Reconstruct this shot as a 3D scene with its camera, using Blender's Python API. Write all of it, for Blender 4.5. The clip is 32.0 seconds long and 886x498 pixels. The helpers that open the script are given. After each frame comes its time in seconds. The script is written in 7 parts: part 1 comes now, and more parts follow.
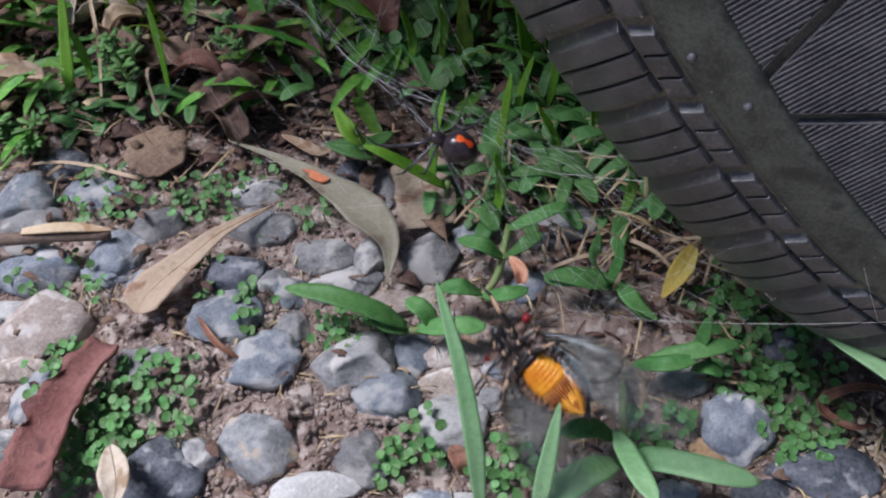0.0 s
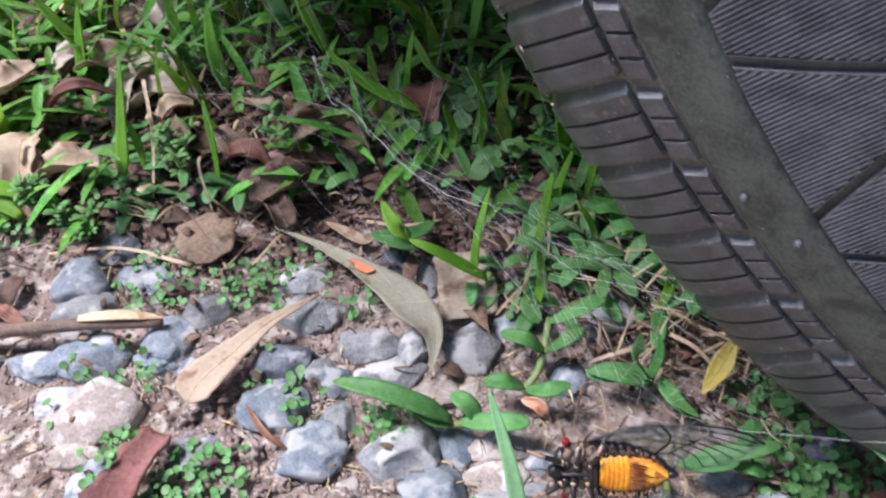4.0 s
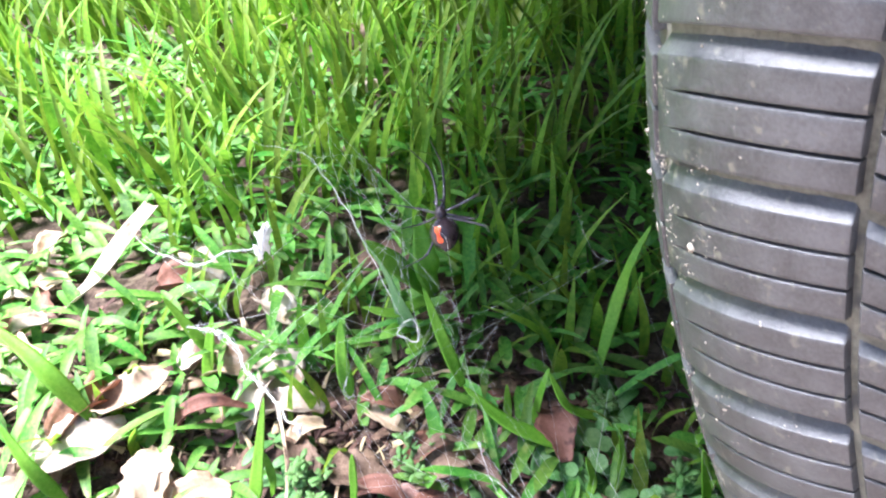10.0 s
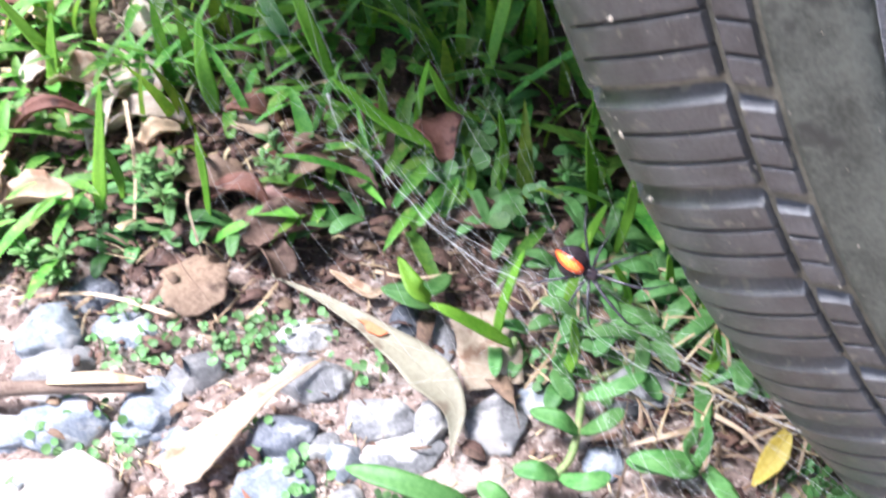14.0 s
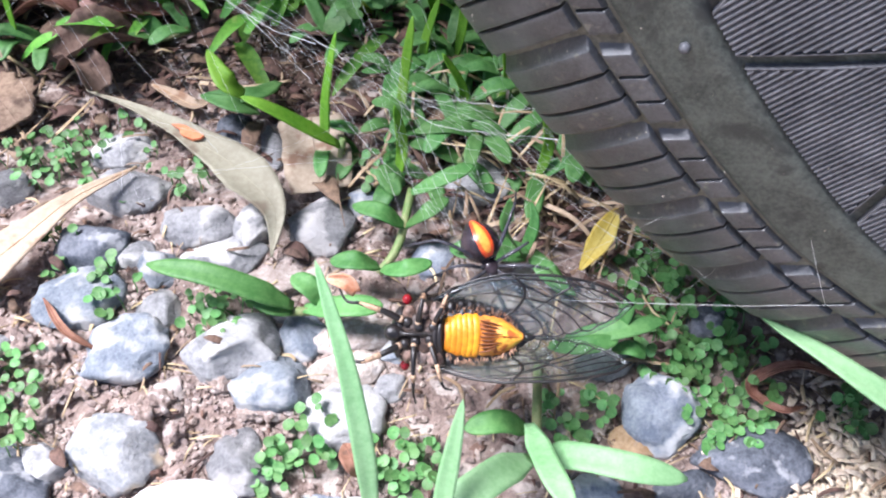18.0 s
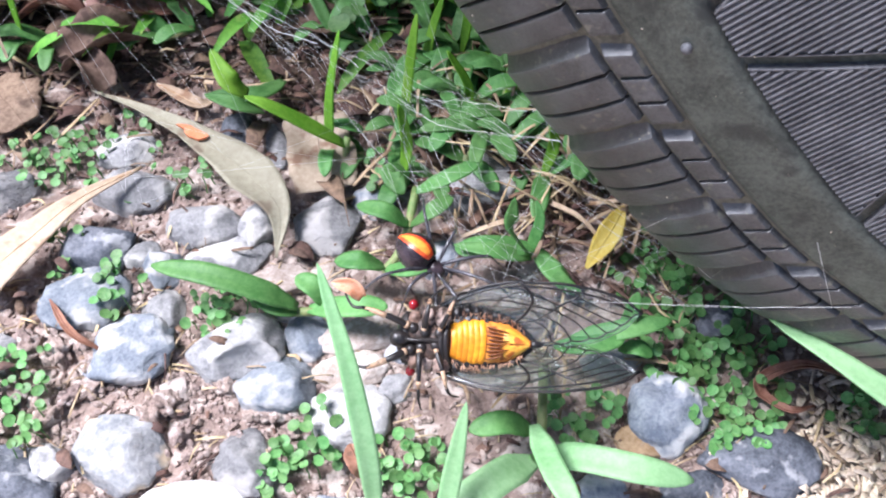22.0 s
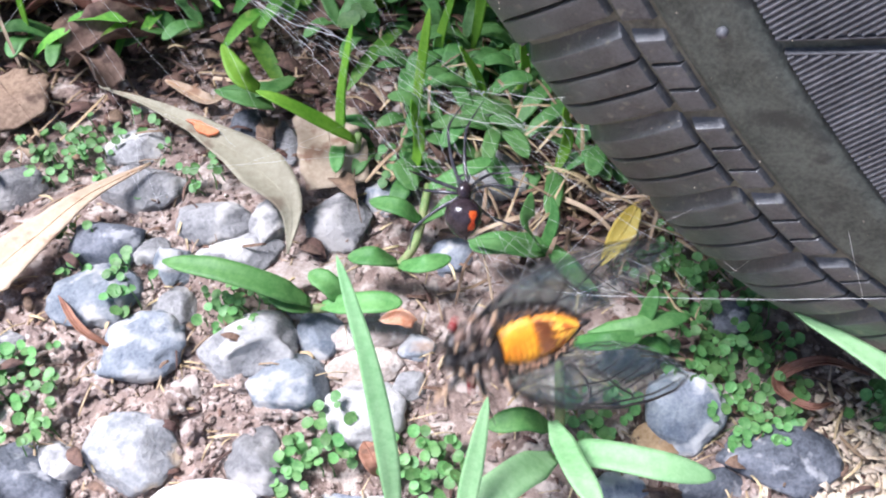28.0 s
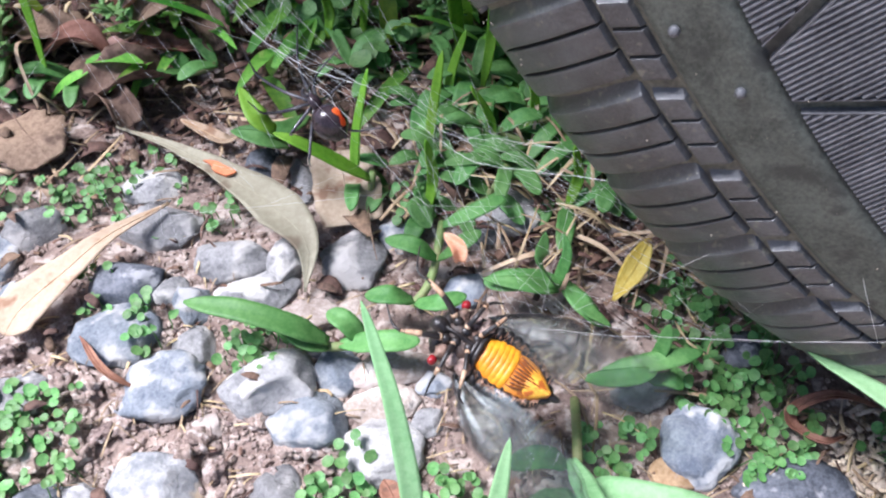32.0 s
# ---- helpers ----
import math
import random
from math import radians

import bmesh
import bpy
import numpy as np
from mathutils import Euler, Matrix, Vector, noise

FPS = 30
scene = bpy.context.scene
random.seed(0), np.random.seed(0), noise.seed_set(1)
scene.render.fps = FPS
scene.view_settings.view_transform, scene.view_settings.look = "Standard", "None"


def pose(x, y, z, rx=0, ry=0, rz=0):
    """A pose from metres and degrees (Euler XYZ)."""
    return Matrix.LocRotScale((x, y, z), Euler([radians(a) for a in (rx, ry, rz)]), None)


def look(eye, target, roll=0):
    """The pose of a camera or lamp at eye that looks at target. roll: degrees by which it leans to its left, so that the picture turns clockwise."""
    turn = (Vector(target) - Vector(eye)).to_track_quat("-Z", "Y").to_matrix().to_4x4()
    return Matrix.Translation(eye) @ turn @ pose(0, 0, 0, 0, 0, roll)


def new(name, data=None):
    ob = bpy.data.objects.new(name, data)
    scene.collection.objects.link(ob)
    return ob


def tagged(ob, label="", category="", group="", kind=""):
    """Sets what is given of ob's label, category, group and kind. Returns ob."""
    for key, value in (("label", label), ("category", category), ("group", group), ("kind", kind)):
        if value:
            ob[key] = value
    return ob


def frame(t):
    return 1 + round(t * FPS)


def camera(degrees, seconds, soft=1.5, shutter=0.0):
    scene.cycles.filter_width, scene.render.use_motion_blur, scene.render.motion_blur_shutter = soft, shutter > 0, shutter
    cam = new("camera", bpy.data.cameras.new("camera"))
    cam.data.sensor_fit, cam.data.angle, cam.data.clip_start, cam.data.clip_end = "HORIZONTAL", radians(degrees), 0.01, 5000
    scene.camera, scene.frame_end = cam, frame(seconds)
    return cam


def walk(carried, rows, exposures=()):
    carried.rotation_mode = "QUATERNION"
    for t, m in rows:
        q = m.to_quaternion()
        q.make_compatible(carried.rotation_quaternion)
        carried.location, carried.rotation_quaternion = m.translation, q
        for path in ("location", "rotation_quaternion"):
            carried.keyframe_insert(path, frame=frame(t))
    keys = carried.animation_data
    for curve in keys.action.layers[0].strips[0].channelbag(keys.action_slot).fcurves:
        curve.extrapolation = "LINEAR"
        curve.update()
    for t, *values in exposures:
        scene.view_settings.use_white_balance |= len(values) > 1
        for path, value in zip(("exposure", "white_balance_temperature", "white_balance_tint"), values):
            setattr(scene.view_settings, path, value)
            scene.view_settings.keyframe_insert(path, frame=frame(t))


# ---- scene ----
cam = camera(59.0, 32.0, soft=2.1, shutter=0.45)
# seconds, place, pitch, roll, yaw of the hand-held camera
PATH = [
    (0, -0.0086, -0.0231, 0.2163, -53.05, -4.63, 9.19),
    (0.5, -0.0068, -0.0250, 0.2152, -52.46, -5.17, 10.00),
    (1, -0.0068, -0.0240, 0.2173, -52.84, -5.53, 10.29),
    (1.5, -0.0086, -0.0272, 0.2172, -51.24, -5.05, 9.95),
    (2, -0.0095, -0.0253, 0.2227, -50.54, -5.02, 9.98),
    (2.5, -0.0094, -0.0266, 0.2246, -50.35, -4.65, 9.65),
    (4.5, -0.0286, -0.0090, 0.2425, -48.44, -5.46, 11.23),
    (5, -0.0462, 0.0007, 0.2575, -46.22, -5.46, 11.78),
    (5.5, -0.0596, 0.0104, 0.2707, -45.52, -5.92, 12.44),
    (6, -0.0743, 0.0186, 0.2828, -45.26, -5.30, 12.21),
    (6.5, -0.0786, 0.0217, 0.2864, -44.89, -5.06, 12.29),
    (7, -0.0779, 0.0225, 0.2860, -44.33, -4.59, 12.33),
    (7.5, -0.0758, 0.0232, 0.2903, -43.86, -3.46, 11.02),
    (8, -0.0732, 0.0259, 0.2958, -42.94, -3.31, 10.13),
    (8.5, -0.0737, 0.0285, 0.2972, -42.34, -3.50, 10.31),
    (9, -0.0758, 0.0300, 0.2989, -41.87, -3.10, 10.06),
    (9.5, -0.0752, 0.0343, 0.2992, -41.47, -3.12, 10.17),
    (10, -0.0777, 0.0428, 0.3033, -41.55, -3.08, 10.18),
    (10.5, -0.0806, 0.0481, 0.3057, -41.53, -3.07, 10.29),
    (11, -0.0817, 0.0484, 0.3058, -41.16, -2.58, 10.17),
    (11.5, -0.0791, 0.0505, 0.3045, -41.23, -2.81, 10.51),
    (12, -0.0790, 0.0481, 0.2999, -41.50, -2.33, 9.91),
    (12.5, -0.0797, 0.0418, 0.2903, -42.36, -1.37, 8.96),
    (13, -0.0727, 0.0334, 0.2745, -44.68, -0.93, 8.18),
    (13.5, -0.0572, 0.0228, 0.2477, -46.84, -1.03, 7.92),
    (14, -0.0416, 0.0156, 0.2253, -50.05, -0.39, 6.33),
    (14.5, -0.0304, 0.0127, 0.2192, -52.62, -0.09, 5.41),
    (15, -0.0236, 0.0081, 0.2162, -53.84, 0.06, 4.54),
    (15.5, -0.0192, 0.0052, 0.2144, -54.67, 0.15, 3.94),
    (17.5, -0.0034, -0.0019, 0.1958, -56.20, 2.04, 0.74),
    (18, -0.0031, -0.0025, 0.1937, -56.22, 2.73, -0.43),
    (18.5, -0.0017, -0.0009, 0.1917, -56.59, 2.65, -0.49),
    (19, 0.0000, 0.0000, 0.1909, -56.93, 2.27, 0.00),
    (19.5, -0.0009, -0.0006, 0.1918, -57.05, 2.38, -0.18),
    (20, 0.0003, -0.0002, 0.1923, -57.13, 1.75, 0.45),
    (20.5, 0.0005, 0.0001, 0.1932, -57.19, 1.73, 0.59),
    (21, 0.0000, -0.0008, 0.1938, -57.00, 1.54, 0.75),
    (21.5, 0.0000, -0.0012, 0.1935, -56.80, 1.22, 1.10),
    (22, -0.0014, -0.0004, 0.1938, -56.76, 1.24, 1.03),
    (22.5, -0.0033, 0.0003, 0.1941, -56.88, 1.36, 0.91),
    (23, -0.0036, -0.0010, 0.1935, -56.69, 1.19, 1.20),
    (23.5, -0.0042, 0.0002, 0.1945, -57.09, 1.09, 1.26),
    (24, -0.0066, -0.0007, 0.1954, -56.85, 1.26, 0.95),
    (24.5, -0.0082, -0.0014, 0.1958, -56.79, 1.33, 0.91),
    (26.5, -0.0070, -0.0000, 0.1935, -56.49, 1.09, 1.32),
    (27, -0.0066, -0.0014, 0.1920, -56.31, 1.41, 0.92),
    (27.5, -0.0057, -0.0019, 0.1905, -56.29, 1.36, 0.90),
    (28, -0.0064, -0.0016, 0.1905, -56.33, 1.75, 0.44),
    (28.5, -0.0067, -0.0018, 0.1909, -56.22, 2.07, 0.09),
    (29, -0.0062, -0.0021, 0.1908, -55.92, 1.95, 0.10),
    (29.5, -0.0057, -0.0019, 0.1910, -55.69, 1.71, 0.29),
    (30, -0.0059, -0.0006, 0.1916, -55.78, 1.45, 0.39),
    (30.5, -0.0072, -0.0008, 0.1920, -55.61, 1.58, 0.19),
    (31, -0.0078, -0.0006, 0.1932, -55.34, 1.46, 0.43),
    (31.5, -0.0087, -0.0010, 0.1940, -54.85, 1.31, 0.59),
    (32, -0.0114, 0.0005, 0.1965, -54.96, 1.44, 0.20),
]
EXPOSURES = [(t, e - 0.05, 6080, 18) for t, e in ((0, 0.18), (2.5, 0.3), (4.5, 1.1), (5, 1.26), (6, 1.75), (7, 1.88), (9, 2.42), (12, 2.5), (13, 2.6), (14, 2.03), (15, 1.85), (17.5, 1.55), (24, 1.5), (29, 1.45), (32, 1.37))]
walk(cam, [(t, pose(x, y, z, 90 + a, 0, w) @ pose(0, 0, 0, 0, 0, r)) for t, x, y, z, a, r, w in PATH], EXPOSURES)

# ---- sky and sun: open shade under a bright sky ----
world = bpy.data.worlds.new("sky")
scene.world = world
world.use_nodes = True
wn = world.node_tree
sky = wn.nodes.new("ShaderNodeTexSky")
sky.sky_type, sky.sun_disc = "NISHITA", False
sky.sun_elevation, sky.sun_rotation = radians(60), radians(275)
wn.links.new(sky.outputs[0], wn.nodes["Background"].inputs[0])
wn.nodes["Background"].inputs[1].default_value = 0.056
sun = new("sun", bpy.data.lights.new("sun", "SUN"))
sun.data.energy, sun.data.angle, sun.data.color = 4.75, radians(26), (0.97, 0.98, 1.0)
sun.matrix_world = look((-0.46, 0.12, 0.86), (0, 0, 0))

R = random.Random(7)


# ---- materials ----
def surface(name, c1, c2, scale=40, rough=0.7, bump=0.3, fine=6.0, vary=0.12, c3=None, spots=0.0, metal=0.0, translucent=0.0, island=False, depth=0.002, spot_scale=None, coat=0.0):
    """Two-scale noise between two colours, a third colour in spots, fine relief, and a little change from piece to piece."""
    m = bpy.data.materials.new(name)
    m.use_nodes = True
    t = m.node_tree
    n, l = t.nodes, t.links
    bsdf = n["Principled BSDF"]
    co = n.new("ShaderNodeTexCoord")
    big = n.new("ShaderNodeTexNoise")
    big.inputs["Scale"].default_value, big.inputs["Detail"].default_value = scale, 5
    small = n.new("ShaderNodeTexNoise")
    small.inputs["Scale"].default_value, small.inputs["Detail"].default_value, small.inputs["Roughness"].default_value = scale * fine, 6, 0.7
    src = co.outputs["Object"]
    if vary > 0:
        rnd = n.new("ShaderNodeNewGeometry") if island else n.new("ShaderNodeObjectInfo")
        rout = rnd.outputs["Random Per Island"] if island else rnd.outputs["Random"]
        add = n.new("ShaderNodeVectorMath")
        add.operation = "MULTIPLY_ADD"
        add.inputs[1].default_value = (3.1, 5.7, 2.3)
        comb = n.new("ShaderNodeCombineXYZ")
        for i in range(3):
            l.new(rout, comb.inputs[i])
        l.new(comb.outputs[0], add.inputs[0])
        l.new(src, add.inputs[2])
        src = add.outputs[0]
    l.new(src, big.inputs["Vector"])
    l.new(src, small.inputs["Vector"])
    ramp = n.new("ShaderNodeValToRGB")
    ramp.color_ramp.elements[0].position, ramp.color_ramp.elements[1].position = 0.39, 0.61
    ramp.color_ramp.elements[0].color, ramp.color_ramp.elements[1].color = (*c1, 1), (*c2, 1)
    mixf = n.new("ShaderNodeMath")
    mixf.operation = "MULTIPLY_ADD"
    l.new(small.outputs["Fac"], mixf.inputs[0])
    mixf.inputs[1].default_value = 0.5
    half = n.new("ShaderNodeMath")
    half.operation = "MULTIPLY"
    half.inputs[1].default_value = 0.5
    l.new(big.outputs["Fac"], half.inputs[0])
    l.new(half.outputs[0], mixf.inputs[2])
    l.new(mixf.outputs[0], ramp.inputs[0])
    col = ramp.outputs[0]
    if c3 is not None:
        sp = n.new("ShaderNodeTexNoise")
        sp.inputs["Scale"].default_value, sp.inputs["Detail"].default_value = spot_scale or scale * 1.7, 3
        l.new(src, sp.inputs["Vector"])
        r2 = n.new("ShaderNodeValToRGB")
        r2.color_ramp.elements[0].position, r2.color_ramp.elements[1].position = 0.62 - spots * 0.25, 0.70 - spots * 0.2
        l.new(sp.outputs["Fac"], r2.inputs[0])
        mx = n.new("ShaderNodeMix")
        mx.data_type = "RGBA"
        l.new(r2.outputs[0], mx.inputs["Factor"])
        l.new(col, mx.inputs["A"])
        mx.inputs["B"].default_value = (*c3, 1)
        col = mx.outputs["Result"]
    if vary > 0:
        hsv = n.new("ShaderNodeHueSaturation")
        mv = n.new("ShaderNodeMapRange")
        mv.inputs["To Min"].default_value, mv.inputs["To Max"].default_value = 1 - vary * 2, 1 + vary * 2
        l.new(rout, mv.inputs["Value"])
        l.new(mv.outputs[0], hsv.inputs["Value"])
        mh = n.new("ShaderNodeMapRange")
        mh.inputs["To Min"].default_value, mh.inputs["To Max"].default_value = 0.5 - vary * 0.08, 0.5 + vary * 0.08
        l.new(rout, mh.inputs["Value"])
        l.new(mh.outputs[0], hsv.inputs["Hue"])
        l.new(col, hsv.inputs["Color"])
        col = hsv.outputs[0]
    l.new(col, bsdf.inputs["Base Color"])
    bsdf.inputs["Roughness"].default_value, bsdf.inputs["Metallic"].default_value = rough, metal
    bsdf.inputs["Coat Weight"].default_value = coat
    if bump:
        b = n.new("ShaderNodeBump")
        b.inputs["Strength"].default_value, b.inputs["Distance"].default_value = bump, depth
        l.new(mixf.outputs[0], b.inputs["Height"])
        l.new(b.outputs[0], bsdf.inputs["Normal"])
    if translucent:
        tr = n.new("ShaderNodeBsdfTranslucent")
        l.new(col, tr.inputs[0])
        ms = n.new("ShaderNodeMixShader")
        ms.inputs[0].default_value = translucent
        l.new(bsdf.outputs[0], ms.inputs[1])
        l.new(tr.outputs[0], ms.inputs[2])
        l.new(ms.outputs[0], n["Material Output"].inputs[0])
    return m


SOIL = surface("soil", (0.12, 0.076, 0.06), (0.46, 0.345, 0.29), 26, 0.95, 1.0, 12, 0, (0.56, 0.47, 0.41), 0.4, depth=0.004, spot_scale=190)
CLOD = surface("soil_clod", (0.19, 0.13, 0.108), (0.5, 0.385, 0.33), 260, 0.95, 0.9, 5, 0.12, (0.58, 0.5, 0.45), 0.3)
GRIT = surface("pale_grit", (0.24, 0.17, 0.14), (0.56, 0.45, 0.39), 200, 0.95, 0.8, 6, 0.13, island=True)
CHIP = surface("pale_wood_chip", (0.58, 0.45, 0.31), (0.82, 0.7, 0.55), 200, 0.85, 0.4, 6, 0.12, island=True)
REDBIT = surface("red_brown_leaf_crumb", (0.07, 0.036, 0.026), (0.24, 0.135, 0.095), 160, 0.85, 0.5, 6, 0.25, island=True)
STONE = {
    "blue": surface("blue_grey_stone", (0.15, 0.175, 0.215), (0.36, 0.385, 0.41), 130, 0.85, 0.9, 7, 0.13, (0.54, 0.53, 0.515), 0.45, spot_scale=120, depth=0.0016),
    "grey": surface("grey_stone", (0.16, 0.158, 0.16), (0.37, 0.36, 0.35), 120, 0.85, 0.9, 7, 0.13, (0.52, 0.495, 0.465), 0.42, spot_scale=110, depth=0.0016),
    "pale": surface("pale_stone", (0.42, 0.41, 0.39), (0.68, 0.66, 0.63), 90, 0.85, 0.8, 9, 0.08, (0.3, 0.29, 0.29), 0.15, depth=0.0014),
    "tan": surface("tan_stone", (0.3, 0.235, 0.195), (0.53, 0.45, 0.4), 100, 0.88, 0.8, 8, 0.1, (0.62, 0.56, 0.51), 0.3, depth=0.0014),
    "dark": surface("dark_slate_stone", (0.045, 0.052, 0.065), (0.17, 0.18, 0.205), 110, 0.65, 0.6, 8, 0.08, (0.36, 0.36, 0.37), 0.25, depth=0.0012),
    "ochre": surface("ochre_stone", (0.34, 0.2, 0.1), (0.55, 0.38, 0.23), 100, 0.8, 0.7, 8, 0.05, (0.5, 0.46, 0.42), 0.25),
    "mixed": surface("banded_stone", (0.2, 0.21, 0.22), (0.46, 0.45, 0.44), 60, 0.8, 0.7, 8, 0.05, (0.58, 0.46, 0.32), 0.4),
}
LEAF = {
    "tan": surface("tan_dead_leaf", (0.58, 0.42, 0.27), (0.76, 0.6, 0.42), 60, 0.75, 0.35, 9, 0.1, (0.42, 0.25, 0.14), 0.08, translucent=0.2),
    "grey": surface("grey_green_dead_leaf", (0.3, 0.27, 0.19), (0.42, 0.385, 0.28), 70, 0.7, 0.35, 9, 0.05, (0.25, 0.2, 0.14), 0.05, translucent=0.15),
    "brown": surface("brown_dead_leaf", (0.16, 0.095, 0.065), (0.33, 0.22, 0.155), 80, 0.8, 0.5, 8, 0.14, (0.12, 0.07, 0.05), 0.15, translucent=0.15),
    "rust": surface("rust_red_dead_leaf", (0.24, 0.1, 0.06), (0.38, 0.19, 0.13), 80, 0.7, 0.45, 8, 0.12, (0.14, 0.07, 0.05), 0.1, translucent=0.2),
    "pink": surface("pink_brown_dead_leaf", (0.3, 0.15, 0.125), (0.45, 0.27, 0.235), 80, 0.65, 0.4, 8, 0.08, (0.2, 0.1, 0.08), 0.1, translucent=0.2),
    "yellow": surface("yellow_leaf", (0.6, 0.42, 0.06), (0.72, 0.58, 0.16), 90, 0.6, 0.3, 8, 0.05, translucent=0.25),
    "flat": surface("flat_tan_brown_leaf", (0.36, 0.27, 0.19), (0.5, 0.4, 0.3), 70, 0.75, 0.35, 8, 0.05, (0.26, 0.15, 0.1), 0.1, translucent=0.15),
    "bleached": surface("bleached_dead_leaf", (0.55, 0.44, 0.33), (0.72, 0.62, 0.5), 70, 0.75, 0.4, 8, 0.1, (0.4, 0.28, 0.18), 0.08, translucent=0.25),
}
ORANGE_SPOT = surface("orange_leaf_scar", (0.6, 0.15, 0.05), (0.75, 0.27, 0.12), 200, 0.7, 0.3, 6, 0)
BARK = surface("red_bark", (0.2, 0.075, 0.06), (0.33, 0.15, 0.125), 60, 0.85, 0.9, 9, 0.05, (0.12, 0.05, 0.045), 0.2)
TWIG = surface("weathered_twig", (0.16, 0.1, 0.07), (0.34, 0.25, 0.18), 120, 0.8, 0.7, 7, 0.15)
STRAW = surface("dry_straw", (0.34, 0.23, 0.12), (0.56, 0.43, 0.27), 120, 0.75, 0.4, 6, 0.2, island=True)
LITTER = surface("leaf_litter", (0.065, 0.036, 0.026), (0.22, 0.13, 0.09), 120, 0.8, 0.5, 6, 0.25, island=True)
BLADE = surface("grass_blade", (0.08, 0.25, 0.06), (0.19, 0.41, 0.125), 60, 0.5, 0.2, 10, 0.08, translucent=0.3)
BLADE_PALE = surface("young_grass_blade", (0.23, 0.47, 0.2), (0.37, 0.61, 0.31), 60, 0.5, 0.2, 10, 0.06, translucent=0.3)
BLADE_SUN = surface("yellow_green_blade", (0.15, 0.4, 0.03), (0.28, 0.56, 0.06), 60, 0.5, 0.2, 10, 0.08, translucent=0.35)
LOWGRASS = surface("creeping_grass_leaf", (0.065, 0.24, 0.03), (0.21, 0.46, 0.065), 60, 0.56, 0.15, 8, 0.18, (0.35, 0.5, 0.12), 0.05, translucent=0.3, island=True)
LAWN = surface("lawn_grass", (0.115, 0.265, 0.022), (0.325, 0.5, 0.05), 30, 0.58, 0.1, 8, 0.2, translucent=0.35, island=True)
COVER = surface("ground_cover_leaf", (0.08, 0.23, 0.06), (0.2, 0.4, 0.13), 200, 0.5, 0.2, 5, 0.16, translucent=0.25, island=True)
RUBBER = surface("tyre_rubber", (0.021, 0.022, 0.024), (0.079, 0.082, 0.085), 130, 0.38, 0.6, 12, 0.05, (0.13, 0.125, 0.1), 0.0, depth=0.0005, spot_scale=420)
RUBBER_SIDE = surface("tyre_sidewall_rubber", (0.031, 0.038, 0.031), (0.112, 0.125, 0.104), 120, 0.5, 0.6, 11, 0, (0.032, 0.036, 0.032), 0.12, depth=0.0005, spot_scale=170)
GRIME = surface("grimy_groove_rubber", (0.075, 0.074, 0.055), (0.2, 0.195, 0.15), 90, 0.7, 0.5, 10, 0, (0.05, 0.052, 0.05), 0.1, depth=0.0005, spot_scale=120)
RUBBER_PANEL = surface("ribbed_rubber", (0.075, 0.077, 0.083), (0.17, 0.172, 0.18), 150, 0.55, 0.2, 8, 0, depth=0.0004)
RUBBER.node_tree.nodes["Principled BSDF"].inputs["Specular IOR Level"].default_value = 0.95
SPECK = surface("dried_mud_speck", (0.36, 0.31, 0.24), (0.56, 0.5, 0.4), 300, 0.9, 0.3, 4, 0.1)
UNDERSIDE = surface("car_underside", (0.03, 0.03, 0.032), (0.07, 0.07, 0.072), 3, 0.8, 0.3, 10, 0)
SPIDER_BLACK = surface("black_spider_shell", (0.018, 0.012, 0.014), (0.06, 0.042, 0.048), 300, 0.22, 0.15, 6, 0, depth=0.0003)
SPIDER_LEG = surface("spider_leg", (0.026, 0.024, 0.028), (0.09, 0.085, 0.097), 400, 0.24, 0.2, 6, 0, depth=0.0002)
SPIDER_RED = surface("red_spider_stripe", (0.7, 0.03, 0.01), (0.92, 0.16, 0.03), 160, 0.35, 0.1, 5, 0, depth=0.0002)
SPIDER_ORANGE = surface("orange_spider_stripe", (0.9, 0.22, 0.02), (0.95, 0.48, 0.08), 200, 0.35, 0.1, 5, 0, depth=0.0002)
CIC_BLACK = surface("black_cicada_shell", (0.01, 0.009, 0.009), (0.034, 0.027, 0.024), 240, 0.35, 0.4, 6, 0, depth=0.0004)
CIC_YELLOW = surface("yellow_cicada_ring", (0.7, 0.2, 0.008), (0.9, 0.42, 0.02), 150, 0.4, 0.25, 5, 0, depth=0.0003)
CIC_STREAK = surface("brown_cicada_streak", (0.08, 0.025, 0.01), (0.26, 0.08, 0.02), 300, 0.5, 0.3, 5, 0)
CIC_TIP = surface("orange_brown_cicada_tail", (0.52, 0.13, 0.012), (0.88, 0.36, 0.06), 200, 0.4, 0.4, 5, 0, (0.3, 0.08, 0.015), 0.2, depth=0.0004)
CIC_BROWN = surface("brown_cicada_shell", (0.1, 0.058, 0.042), (0.33, 0.21, 0.155), 260, 0.6, 0.5, 5, 0, (0.04, 0.028, 0.022), 0.25, depth=0.0004)
CIC_CHEST = surface("dark_cicada_chest", (0.015, 0.011, 0.009), (0.1, 0.06, 0.043), 300, 0.5, 0.6, 5, 0, (0.2, 0.12, 0.085), 0.05, depth=0.0006, spot_scale=420)
PETAL = surface("peach_leaf_scrap", (0.72, 0.3, 0.15), (0.86, 0.56, 0.38), 260, 0.6, 0.2, 5, 0, translucent=0.2)
CIC_FRINGE = surface("pale_hair_fringe", (0.45, 0.2, 0.1), (0.7, 0.45, 0.3), 500, 0.8, 0.6, 5, 0)
